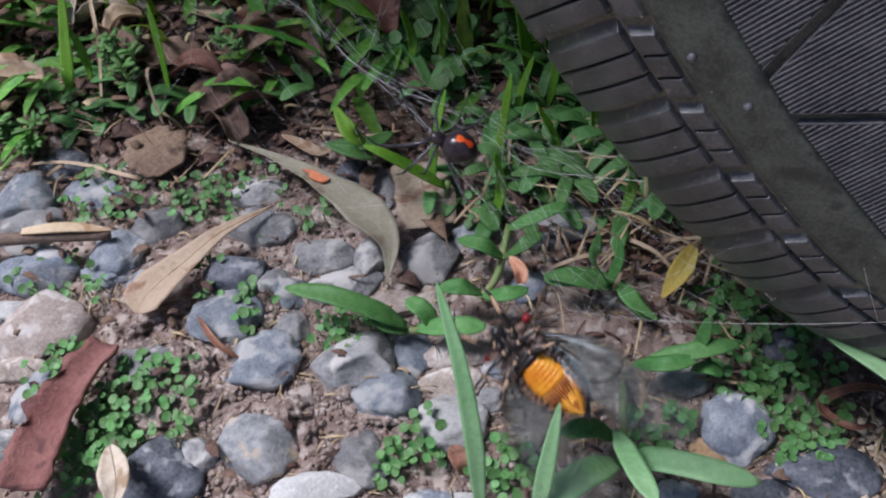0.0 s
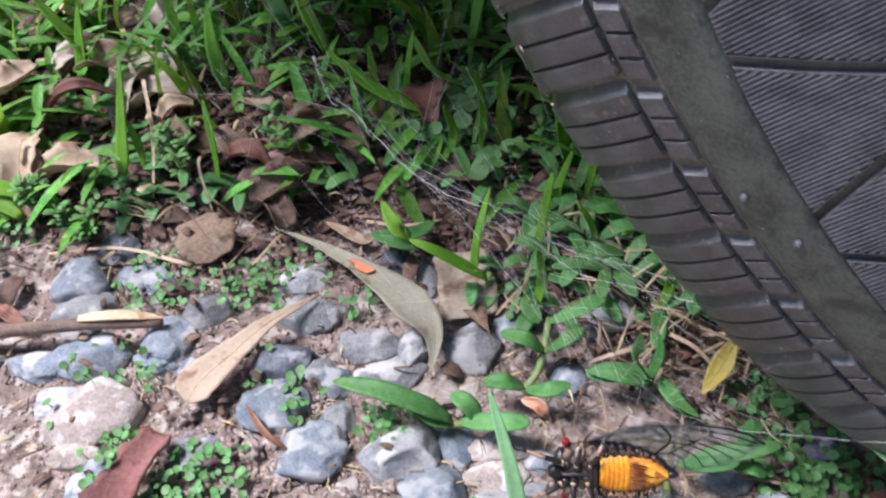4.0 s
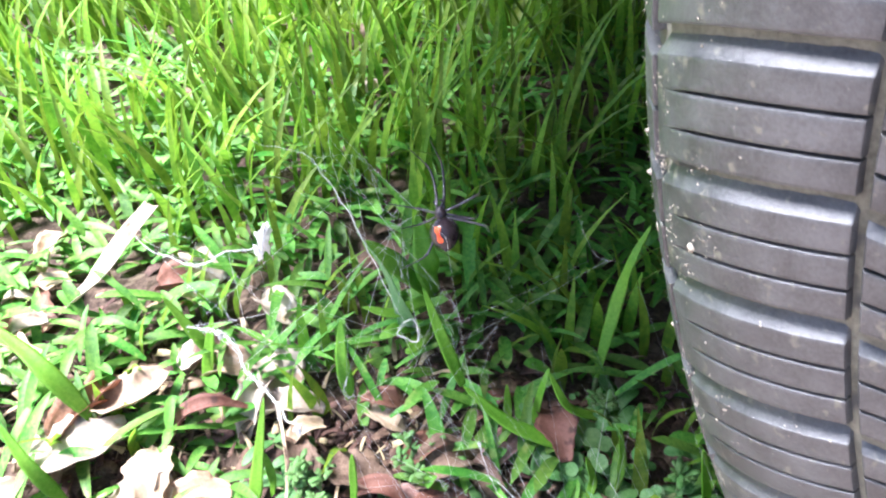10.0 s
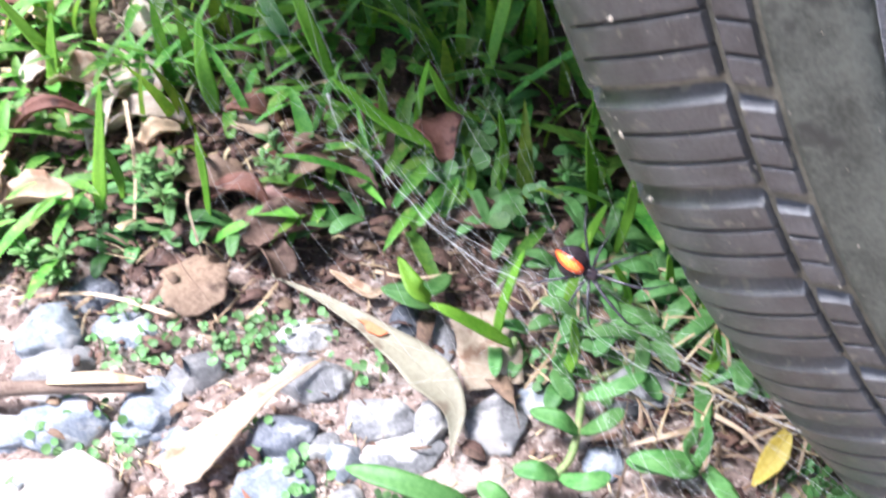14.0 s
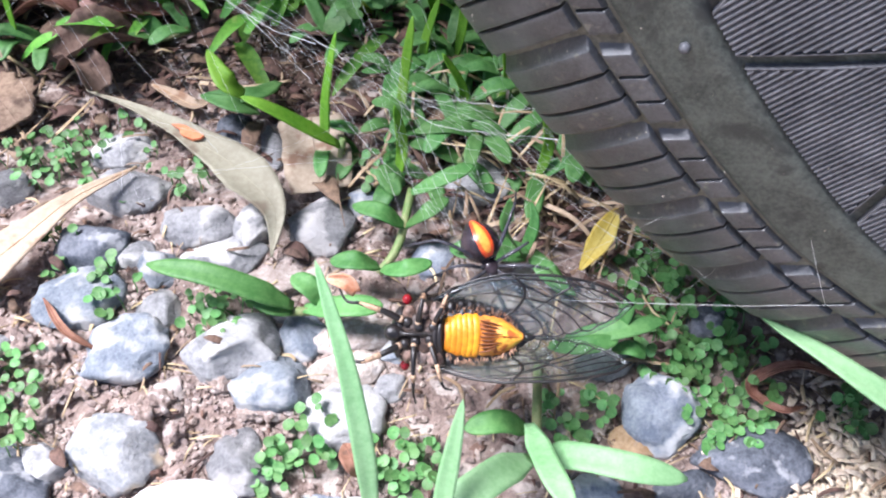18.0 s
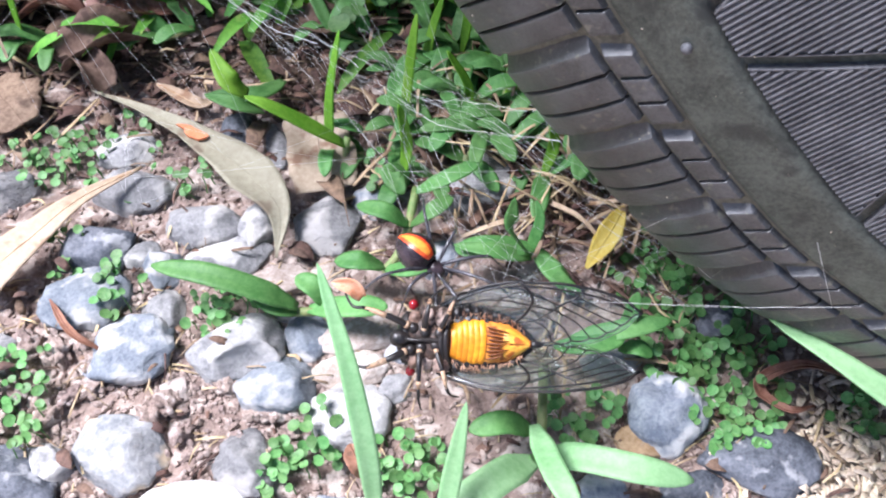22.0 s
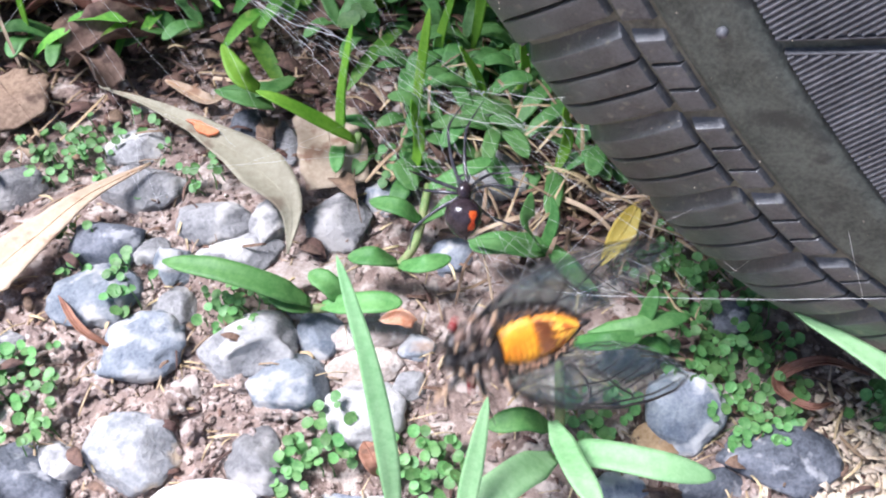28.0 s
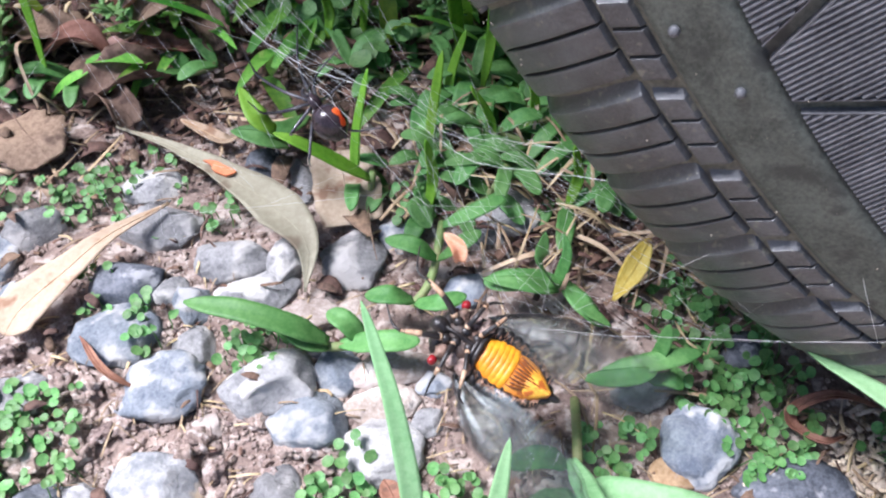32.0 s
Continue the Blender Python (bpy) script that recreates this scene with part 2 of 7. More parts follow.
CIC_TAIL = surface("bright_cicada_tail", (0.72, 0.24, 0.02), (0.92, 0.52, 0.06), 160, 0.4, 0.4, 5, 0, (0.4, 0.1, 0.015), 0.12, depth=0.0004)
CIC_DUST = surface("pale_cicada_chest", (0.2, 0.12, 0.09), (0.5, 0.38, 0.32), 320, 0.7, 0.5, 5, 0, (0.06, 0.04, 0.03), 0.25, depth=0.0004)
CIC_JOINT = surface("tan_cicada_knee", (0.36, 0.2, 0.11), (0.66, 0.46, 0.3), 320, 0.5, 0.3, 5, 0, (0.1, 0.05, 0.03), 0.1, depth=0.0003)
CIC_EYE = surface("red_cicada_eye", (0.2, 0.008, 0.012), (0.36, 0.018, 0.024), 300, 0.2, 0, 5, 0)
SILK = surface("spider_silk", (0.84, 0.84, 0.82), (0.93, 0.93, 0.91), 400, 0.6, 0, 4, 0, translucent=0.4)


def wing_glass():
    """Clear wing membrane: mostly see-through, with a little gloss and sky sheen put in as pale blue."""
    m = bpy.data.materials.new("wing_membrane")
    m.use_nodes = True
    n, l = m.node_tree.nodes, m.node_tree.links
    clear = n.new("ShaderNodeBsdfTransparent")
    clear.inputs[0].default_value = (0.88, 0.92, 0.9, 1)
    gloss = n.new("ShaderNodeBsdfGlossy")
    gloss.inputs["Roughness"].default_value = 0.3
    gloss.inputs["Color"].default_value = (0.8, 0.9, 0.95, 1)
    mx = n.new("ShaderNodeMixShader")
    mx.inputs[0].default_value = 0.09
    l.new(clear.outputs[0], mx.inputs[1])
    l.new(gloss.outputs[0], mx.inputs[2])
    # pale blue translucent layer standing in for the sky's sheen on the wing
    sheen_tint = n.new("ShaderNodeBsdfTranslucent")
    sheen_tint.inputs[0].default_value = (0.62, 0.74, 0.8, 1)
    my = n.new("ShaderNodeMixShader")
    my.inputs[0].default_value = 0.14
    l.new(mx.outputs[0], my.inputs[1])
    l.new(sheen_tint.outputs[0], my.inputs[2])
    l.new(my.outputs[0], n["Material Output"].inputs[0])
    return m


WING = wing_glass()


# ---- building helpers ----
def mesh_of(name, verts, faces, material, smooth=True):
    me = bpy.data.meshes.new(name)
    me.from_pydata([tuple(v) for v in verts], [], faces)
    me.update()
    if smooth:
        me.polygons.foreach_set("use_smooth", [True] * len(me.polygons))
    me.materials.append(material)
    return me


def solid(name, verts, faces, material, parent=None, label="", smooth=True):
    ob = new(name, mesh_of(name, verts, faces, material, smooth))
    if parent is not None:
        ob.parent = parent
    if label:
        ob["label"] = label
    return ob


def part(name, bm, material, parent, label=""):
    me = bpy.data.meshes.new(name)
    bm.to_mesh(me)
    bm.free()
    me.polygons.foreach_set("use_smooth", [True] * len(me.polygons))
    me.materials.append(material)
    ob = new(name, me)
    ob.parent = parent
    if label:
        ob["label"] = label
    return ob


def spline(points, n):
    """Smooth curve of n + 1 points through a few control points."""
    p = [Vector(q) for q in points]
    if len(p) == 2:
        return [p[0].lerp(p[1], i / n) for i in range(n + 1)]
    out = []
    for i in range(n + 1):
        u = i / n * (len(p) - 1)
        k = min(int(u), len(p) - 2)
        f = u - k
        a, b = p[k], p[k + 1]
        z, c = (p[k - 1] if k else a * 2 - b), (p[k + 2] if k + 2 < len(p) else b * 2 - a)
        out.append(0.5 * (2 * a + (b - z) * f + (2 * z - 5 * a + 4 * b - c) * f * f + (3 * a - z - 3 * b + c) * f ** 3))
    return out


def tube(points, radii, sides=8, caps=True):
    """Vertices and faces of a round tapering tube."""
    verts, faces = [], []
    n = len(points)
    up = Vector((0.31, 0.22, 0.93))
    for i, p in enumerate(points):
        d = (Vector(points[min(i + 1, n - 1)]) - Vector(points[max(i - 1, 0)])).normalized()
        s = d.cross(up)
        if s.length < 1e-4:
            s = d.cross(Vector((1, 0, 0)))
        s.normalize()
        q = s.cross(d)
        r = radii[i] if hasattr(radii, "__len__") else radii
        for k in range(sides):
            a = 2 * math.pi * k / sides
            verts.append(Vector(p) + (s * math.cos(a) + q * math.sin(a)) * r)
    for i in range(n - 1):
        for k in range(sides):
            a, b = i * sides + k, i * sides + (k + 1) % sides
            faces.append((a, b, b + sides, a + sides))
    if caps:
        faces.append(tuple(range(sides))[::-1])
        faces.append(tuple(range((n - 1) * sides, n * sides)))
    return verts, faces


def strip(points, width, fold=0.15, shape=None, across=4, thick=0.0003, side=None, curl=0.0, ragged=0.0, rnd=None, twist=0.0):
    """A leaf-like sheet along a curve: tapering, folded along its middle, with thickness."""
    n = len(points) - 1
    verts, faces = [], []
    m = across + 1
    tops, lows = [], []
    for i, p in enumerate(points):
        u = i / n
        d = (points[min(i + 1, n)] - points[max(i - 1, 0)]).normalized()
        s = Vector(side) if side is not None else d.cross(Vector((0, 0, 1)))
        s = s - d * s.dot(d)
        if s.length < 1e-5:
            s = Vector((1, 0, 0))
        s.normalize()
        q = s.cross(d)
        if twist:
            a = twist * u
            s, q = s * math.cos(a) + q * math.sin(a), q * math.cos(a) - s * math.sin(a)
        w = (shape(u) if shape else math.sin(math.pi * min(1, 0.12 + u * 0.88)) ** 0.6) * width / 2
        for k in range(m):
            v = k / across * 2 - 1
            e = v * w
            if ragged and abs(v) > 0.9:
                e *= 1 + (noise.noise(Vector((u * 9, v * 3, width * 900))) * ragged)
            h = abs(v) * w * fold + v * v * w * curl
            tops.append(p + s * e + q * (h + thick / 2))
            lows.append(p + s * e + q * (h - thick / 2))
    verts = tops + lows
    o = len(tops)
    for i in range(n):
        for k in range(across):
            a = i * m + k
            faces.append((a, a + 1, a + m + 1, a + m))
            faces.append((o + a, o + a + m, o + a + m + 1, o + a + 1))
        a, b = i * m, i * m + across
        faces.append((a, a + m, o + a + m, o + a))
        faces.append((b, o + b, o + b + m, b + m))
    for k in range(across):
        faces.append((k, o + k, o + k + 1, k + 1))
        a = n * m + k
        faces.append((a, a + 1, o + a + 1, o + a))
    return verts, faces


def lump(radius, seed, detail=3, rough=0.18, freq=1.6, flats=3, squash=(1, 1, 1)):
    """A stone: a sphere pushed in and out, with some flat faces worn onto it."""
    bm = bmesh.new()
    bmesh.ops.create_icosphere(bm, subdivisions=detail, radius=1)
    r = random.Random(seed)
    off = Vector((r.uniform(-50, 50), r.uniform(-50, 50), r.uniform(-50, 50)))
    planes = []
    for _ in range(flats):
        v = Vector((r.gauss(0, 1), r.gauss(0, 1), r.gauss(0, 1)))
        planes.append((v.normalized(), r.uniform(0.6, 0.86)))
    for v in bm.verts:
        c = v.co.copy()
        c *= 1 + rough * noise.noise(c * freq + off) + rough * 0.35 * noise.noise(c * freq * 3 + off)
        c *= 1 + 0.02 * noise.noise(c * 9 + off)
        for nrm, dist in planes:
            e = c.dot(nrm) - dist
            if e > 0:
                c -= nrm * e * 0.88
        v.co = Vector((c.x * squash[0], c.y * squash[1], c.z * squash[2])) * radius
    return bm


def ground_height(x, y):
    """Gentle unevenness of the soil, a shade higher under the lawn."""
    h = 0.0035 * noise.noise(Vector((x * 9, y * 9, 0.3))) + 0.0016 * noise.noise(Vector((x * 38, y * 38, 2.1))) + 0.0009 * noise.noise(Vector((x * 130, y * 130, 5.2)))
    return h + 0.006 * max(0.0, min(1.0, (y - 0.2) / 0.12))


# ---- the ground: one sheet, fine near the camera, reaching the horizon ----
def ladder(lo, hi, step, far):
    core = [lo + step * i for i in range(int((hi - lo) / step) + 1)]
    g, a, b = step, core[0], core[-1]
    left, right = [], []
    while a > -far:
        g *= 1.22
        a -= g
        b += g
        left.append(a)
        right.append(b)
    return left[::-1] + core + right


GX, GY = ladder(-0.34, 0.22, 0.0028, 90), ladder(-0.02, 0.42, 0.0028, 90)
verts = [(x, y, ground_height(x, y)) for y in GY for x in GX]
W = len(GX)
ground = solid("ground", verts, [(j * W + i, j * W + i + 1, (j + 1) * W + i + 1, (j + 1) * W + i) for j in range(len(GY) - 1) for i in range(W - 1)], SOIL)
ground.data.materials.append(surface("turf", (0.05, 0.1, 0.02), (0.16, 0.26, 0.06), 6, 0.9, 0.8, 14, 0, (0.22, 0.17, 0.11), 0.1, depth=0.01, spot_scale=3))
ground.data.materials.append(surface("dark_leaf_mould", (0.055, 0.034, 0.024), (0.2, 0.135, 0.095), 40, 0.95, 1.0, 10, 0, (0.27, 0.2, 0.14), 0.2, depth=0.004, spot_scale=160))
ground.data.polygons.foreach_set("material_index", [1 if GY[j] > 0.62 or GX[i] < -0.8 and GY[j] > 0.3 else 2 if GY[j] > 0.205 + 0.035 * noise.noise(Vector((GX[i] * 30, GY[j] * 30, 4))) - (0.03 if GX[i] < -0.2 else 0) else 0 for j in range(len(GY) - 1) for i in range(W - 1)])
tagged(ground, "brown crumbly soil between embedded stones and lawn", "ground", kind="structure")

# ---- the car's wheel ----
WC = Vector((0.24506, 0.11942, 0.29197))
WA = Vector((-0.32133, -0.94504, 0.06045)).normalized()
WD = (Vector((0, 0, -1)) - WA * -WA.z).normalized()
WL = WA.cross(WD)
if WL.x > 0:
    WL = -WL
TYRE_R, SH, CROWN = 0.3108, 0.03675, 0.0521


def profile(u):
    """Half width and radius of the tyre at u metres along its outside, from the edge of the tread's crown, and the outward normal."""
    if u < 0:
        s = CROWN + u
        return s, TYRE_R + 0.003 * (1 - (max(-0.09, s) / (CROWN if s > 0 else 0.09)) ** 2), 0.0, 1.0
    end = SH * math.pi / 2
    if u <= end:
        a = u / SH
        return CROWN + SH * math.sin(a), TYRE_R - SH + SH * math.cos(a), math.sin(a), math.cos(a)
    e = u - end
    return CROWN + SH + 0.0025 * math.sin(min(1, e / 0.045) * math.pi / 2) - max(0, e - 0.045) ** 2 * 6, TYRE_R - SH - e, 1.0, 0.0


def on_wheel(deg, u, h=0.0):
    s, rho, ns, nr = profile(u)
    a = radians(deg)
    out = WD * math.cos(a) + WL * math.sin(a)
    near_ground = max(0.0, 38 - abs((deg + 180) % 360 - 180))
    press = min(0.02, 0.0046 * (near_ground / 7) ** 1.5)  # the loaded tyre gives way towards the ground
    return WC + out * (rho - press + nr * h) + WA * (s + ns * h)


car = new("parked_car")
tagged(car, "parked car on a black weathered tyre, dark underside", "car")
wheel = new("wheel")
wheel.parent = car
wheel["label"] = "black weathered wheel with grimy tyre"
HUB = Vector((0.2124, 0.09, 0))
wheel.location = HUB


def wheel_part(name, verts, faces, material, label="", smooth=True, parent=None, crisp=0):
    ob = solid(name, [Vector(v) - HUB for v in verts], faces, material, parent or wheel, label, smooth)
    if crisp:
        ob.data.set_sharp_from_angle(angle=radians(crisp))
    return ob


# carcass: closed all round, tread floor 4.5 mm below the blocks
us = [-0.14 + 0.02 * i for i in range(7)] + [-0.012, -0.004] + [0.004 * i for i in range(14)] + [0.0538, 0.0546, 0.0553, 0.0575, 0.0602, 0.0607, 0.0612, 0.0618, 0.0624, 0.066, 0.07, 0.0731, 0.0736, 0.0744, 0.085, 0.095, 0.105, 0.115, 0.13]
verts, faces = [], []
ring = []
for u in us:
    ring.append((u, float(np.interp(u, (0.0535, 0.0546, 0.0605, 0.0619, 0.0731, 0.0736), (-0.0020, -0.0014, -0.0012, 0.0, 0.0, -0.0011)))))
N = 264
for i in range(N):
    for u, h in ring:
        verts.append(on_wheel(360 * i / N, u, h))
M = len(ring)
for i in range(N):
    j = (i + 1) % N
    for k in range(M - 1):
        faces.append((i * M + k, j * M + k, j * M + k + 1, i * M + k + 1))
tyre = wheel_part("tyre", verts, faces, RUBBER_SIDE, "black rubber tyre with grimy shoulder")
tyre.data.materials.append(GRIME)
floor_rows = sum(1 for u in us if u < 0.0615) - 1
tyre.data.polygons.foreach_set("material_index", [1 if k % (M - 1) < floor_rows else 0 for k in range(len(faces))])
# far side and rim close the wheel
verts, faces = [], []
far = [(-0.088, 0.3108), (-0.088, 0.19), (0.04, 0.18), (0.04, 0.0001)]
for i in range(96):
    a = 2 * math.pi * i / 96
    out = WD * math.cos(a) + WL * math.sin(a)
    for s, rho in far:
        verts.append(WC + out * rho + WA * s)
for i in range(96):
    j = (i + 1) % 96
    for k in range(3):
        faces.append((i * 4 + k, j * 4 + k, j * 4 + k + 1, i * 4 + k + 1))
wheel_part("rim", verts, faces, UNDERSIDE, "dark wheel rim")

PITCH, FIRST = 3.85, 113.11


def block(a0, a1, u0, u1, h=0.0, skew=0.0, slant=0.0, ramp=0.0, sipes=(0.0, 0.0), drop=-0.0024, foot=0.0, nu=6, inset=0.00042):
    """One rubber block between two angles and two places along the profile: worn, rounded rim. A side cut by a sipe closes up towards the crown."""
    verts, faces = [], []
    da = math.degrees(inset / 0.27)
    rows = [(0, 0.0, drop), (0, 0.0, h - 0.00035), (0, da * 0.35, h - 0.0001), (0, da, h), (0, da * 2, h), (1, -da * 2, h), (1, -da, h), (1, -da * 0.35, h - 0.0001), (1, 0.0, h - 0.00035), (1, ramp, drop)]
    cols = [(u0, -1), (u0, 0), (u0 + inset * 0.35, 0.5)] + [(u0 + inset + (u1 - u0 - 2 * inset) * k / nu, 1) for k in range(nu + 1)] + [(u1 - inset * 0.35, 0.5), (u1, 0), (u1 + foot, -1)]
    m = len(cols)
    for end, off, hh in rows:
        for u, edge in cols:
            f = (u - u0) / (u1 - u0)
            g = min(1.0, max(0.0, (u - 0.0268) / 0.003)) if sipes[end] else 1.0
            top = {1: hh, 0.5: min(hh, h - 0.0001), 0: min(hh, h - 0.00035), -1: drop}[edge]
            if edge >= 0:
                top = h + (top - h) * g if edge == 1 else top
            a = (a0, a1)[end] + off + (1 - g) * sipes[end] * (1 if end else -1)
            verts.append(on_wheel(a + skew * (1 - f) ** 2 + slant * f, u, top))
    for i in range(len(rows) - 1):
        for k in range(m - 1):
            faces.append((i * m + k, i * m + k + 1, (i + 1) * m + k + 1, (i + 1) * m + k))
    return verts, faces


tread_v, tread_f = [], []


def add_block(near, name, *args, **kw):
    v, f = block(*args, **kw)
    if near:
        wheel_part(name, v, f, RUBBER, crisp=34)
    else:
        o = len(tread_v)
        tread_v.extend(v)
        tread_f.extend([tuple(q + o for q in g) for g in f])


CUT = 0.05
for p in range(93):
    base = FIRST - p * PITCH
    near = 26 < base - 1.5 < 92
    for k, (hi, lo) in enumerate(((0.0, -1.01), (-1.01, -2.11), (-2.11, -3.08))):
        a1, a0 = base + hi - (CUT if k else 0), base + lo + (CUT if k < 2 else 0)
        cuts = (CUT if k < 2 else 0.0, CUT if k else 0.0)
        slope = 0.0 if k else 0.55
        add_block(near, "tread_block", a0, a1, 0.0208, 0.0541, skew=-1.05, ramp=slope, sipes=cuts, foot=0.0009, nu=8)
        add_block(near, "shoulder_block", a0 - 0.3, a1 - 0.3, 0.0556, 0.0600, slant=-0.33, ramp=slope * 0.8, drop=-0.0018, foot=0.0008, nu=2, inset=0.0004)
    for hi, lo in ((0.0, -1.5), (-1.62, -3.2)):
        add_block(near, "tread_rib", base + lo - 1.3, base + hi - 1.3, 0.0035, 0.0184, skew=0.4, nu=4)
    add_block(near, "crown_block", base - 3.3, base, -0.03, 0.0015, nu=4)
    for side in (-0.062, -0.095, -0.128):
        add_block(False, "crown_block", base - 3.0, base, side, side + 0.028, nu=2)
tagged(wheel_part("far_tread", tread_v, tread_f, RUBBER, crisp=34), kind="stuff")

# sidewall panels with fine slanting ribs, parted by V-shaped channels
PANEL0, DEEP = 0.0740, 0.045
rib_v, rib_f, far_v, far_f = [], [], [], []


def side_rib(c, e0, e1):
    """A thin ridge across one panel."""
    o, n = len(rib_v), 5
    p0, p1 = on_wheel(c + 39 * e0, PANEL0 + e0), on_wheel(c + 39 * e1, PANEL0 + e1)
    across = (p1 - p0).normalized().cross(WA) * 0.00042
    for i in range(n + 1):
        e = e0 + (e1 - e0) * i / n
        q = on_wheel(c + 39 * e, PANEL0 + e)
        rib_v.extend([q - across - WA * 0.0005, q - across * 0.35 + WA * 0.0003, q + across * 0.35 + WA * 0.0003, q + across - WA * 0.0005])
    for i in range(n):
        for k in range(3):
            a = o + i * 4 + k
            rib_f.append((a, a + 1, a + 5, a + 4))


def side_panel(lo, hi):
    """A raised plate between two channels, covered with ridges."""
    deepest = max(e for e in [DEEP * i / 40 for i in range(41)] if hi(e) - lo(e) > 0.25)
    near = 14 < (lo(0) + hi(0)) / 2 < 84
    verts, faces, n = [], [], 12
    for i in range(n + 1):
        e = deepest * i / n
        for a, h in ((lo(e), -0.0012), (lo(e) + 0.02, 0.0002), (lo(e) + 0.07, 0.0002), (lo(e) + 0.08, -0.0004), (hi(e) - 0.08, -0.0004), (hi(e) - 0.07, 0.0002), (hi(e) - 0.02, 0.0002), (hi(e), -0.0012)):
            verts.append(on_wheel(a, PANEL0 + e, h))
    faces = [(i * 8 + k, i * 8 + k + 1, i * 8 + k + 9, i * 8 + k + 8) for i in range(n) for k in range(7)]
    if near:
        wheel_part("sidewall_panel", verts, faces, RUBBER_PANEL, "ribbed rubber panel", crisp=30)
    else:
        o = len(far_v)
        far_v.extend(verts)
        far_f.extend([tuple(q + o for q in g) for g in faces])
        return
    c = math.floor((lo(0) - 6) / 0.21) * 0.21
    while c < hi(0) + 6:
        inside = [e for e in [deepest * i / 60 for i in range(61)] if lo(e) + 0.06 < c + 39 * e < hi(e) - 0.06]
        if len(inside) > 2:
            side_rib(c, inside[0], inside[-1])
        c += 0.21


for k in range(36):
    c = 87.7 - k * 10.0
    side_panel(lambda e: c - 2.25 + 0.25 - 98 * e, lambda e: c - 0.25 + 120 * e)
    side_panel(lambda e: c - 10 + 0.25 + 120 * e, lambda e: c - 2.25 - 0.25 - 98 * e)
tagged(wheel_part("far_panels", far_v, far_f, RUBBER_PANEL), kind="stuff")
tagged(wheel_part("fine_ribs", rib_v, rib_f, RUBBER_PANEL, "fine parallel ribs on the sidewall"), kind="stuff")
# dried specks of mud and small rubber nubs
sv, sf = [], []


def speck(store, p, r):
    verts, faces = store
    o = len(verts)
    for d in ((1, 0, 0), (-1, 0, 0), (0, 1, 0), (0, -1, 0), (0, 0, 1), (0, 0, -1)):
        verts.append(Vector(p) + Vector(d) * r * R.uniform(0.6, 1.2))
    faces.extend([(o + a, o + b, o + c) for a, b, c in ((0, 2, 4), (2, 1, 4), (1, 3, 4), (3, 0, 4), (2, 0, 5), (1, 2, 5), (3, 1, 5), (0, 3, 5))])


for _ in range(1500):
    u = abs(R.gauss(0.0, 0.02)) if R.random() < 0.75 else R.uniform(-0.01, 0.085)
    speck((sv, sf), on_wheel(R.uniform(28, 92), u - 0.004 if u < 0.02 else u, 0.0002), R.choice((0.00005, 0.00007, 0.0001, 0.00013, 0.0002)))
for _ in range(26):
    a, u = R.gauss(75, 8), R.choice((0.022, 0.024, 0.028, 0.033))
    for _ in range(R.randrange(8, 40)):
        speck((sv, sf), on_wheel(a + R.gauss(0, 0.35), u + R.gauss(0, 0.0012), 0.00005), R.choice((0.00005, 0.00007, 0.00009, 0.00013, 0.0002)))
for a, u, r in ((58.5, 0.012, 0.0014), (62.0, 0.04, 0.001), (76.5, 0.009, 0.0016), (78.2, 0.012, 0.0012), (70.5, 0.01, 0.0014), (55.0, 0.03, 0.0009), (66.4, 0.008, 0.001)):
    speck((sv, sf), on_wheel(a, u, 0.0001), r * 0.6)
tagged(wheel_part("mud_specks", sv, sf, SPECK, "pale dried mud specks"), kind="stuff")
for i in range(14):
    a, u = R.uniform(38, 80), R.choice((0.006, 0.008, 0.011, 0.014, 0.03))
    s = R.uniform(0.0004, 0.0009)
    n = (on_wheel(a, u, 0.001) - on_wheel(a, u, 0.0)).normalized()
    bm = lump(1, 700 + i, 2, 0.7, 2.0, 0, (s, s * R.uniform(0.5, 0.9), s))
    at = on_wheel(a, u, 0.0) - HUB
    for v in bm.verts:
        v.co = at + v.co - n * v.co.dot(n) * 0.8
    part("mud_spot", bm, SPECK, wheel)
for a, u in ((46.65, 0.0681), (49.5, 0.0642)):
    bm = bmesh.new()
    bmesh.ops.create_uvsphere(bm, u_segments=8, v_segments=6, radius=0.0009)
    for v in bm.verts:
        v.co += on_wheel(a, u, 0.0004) - HUB
    part("moulding_nub", bm, RUBBER_PANEL, wheel)


# ---- stones set in the soil ----
SET = []


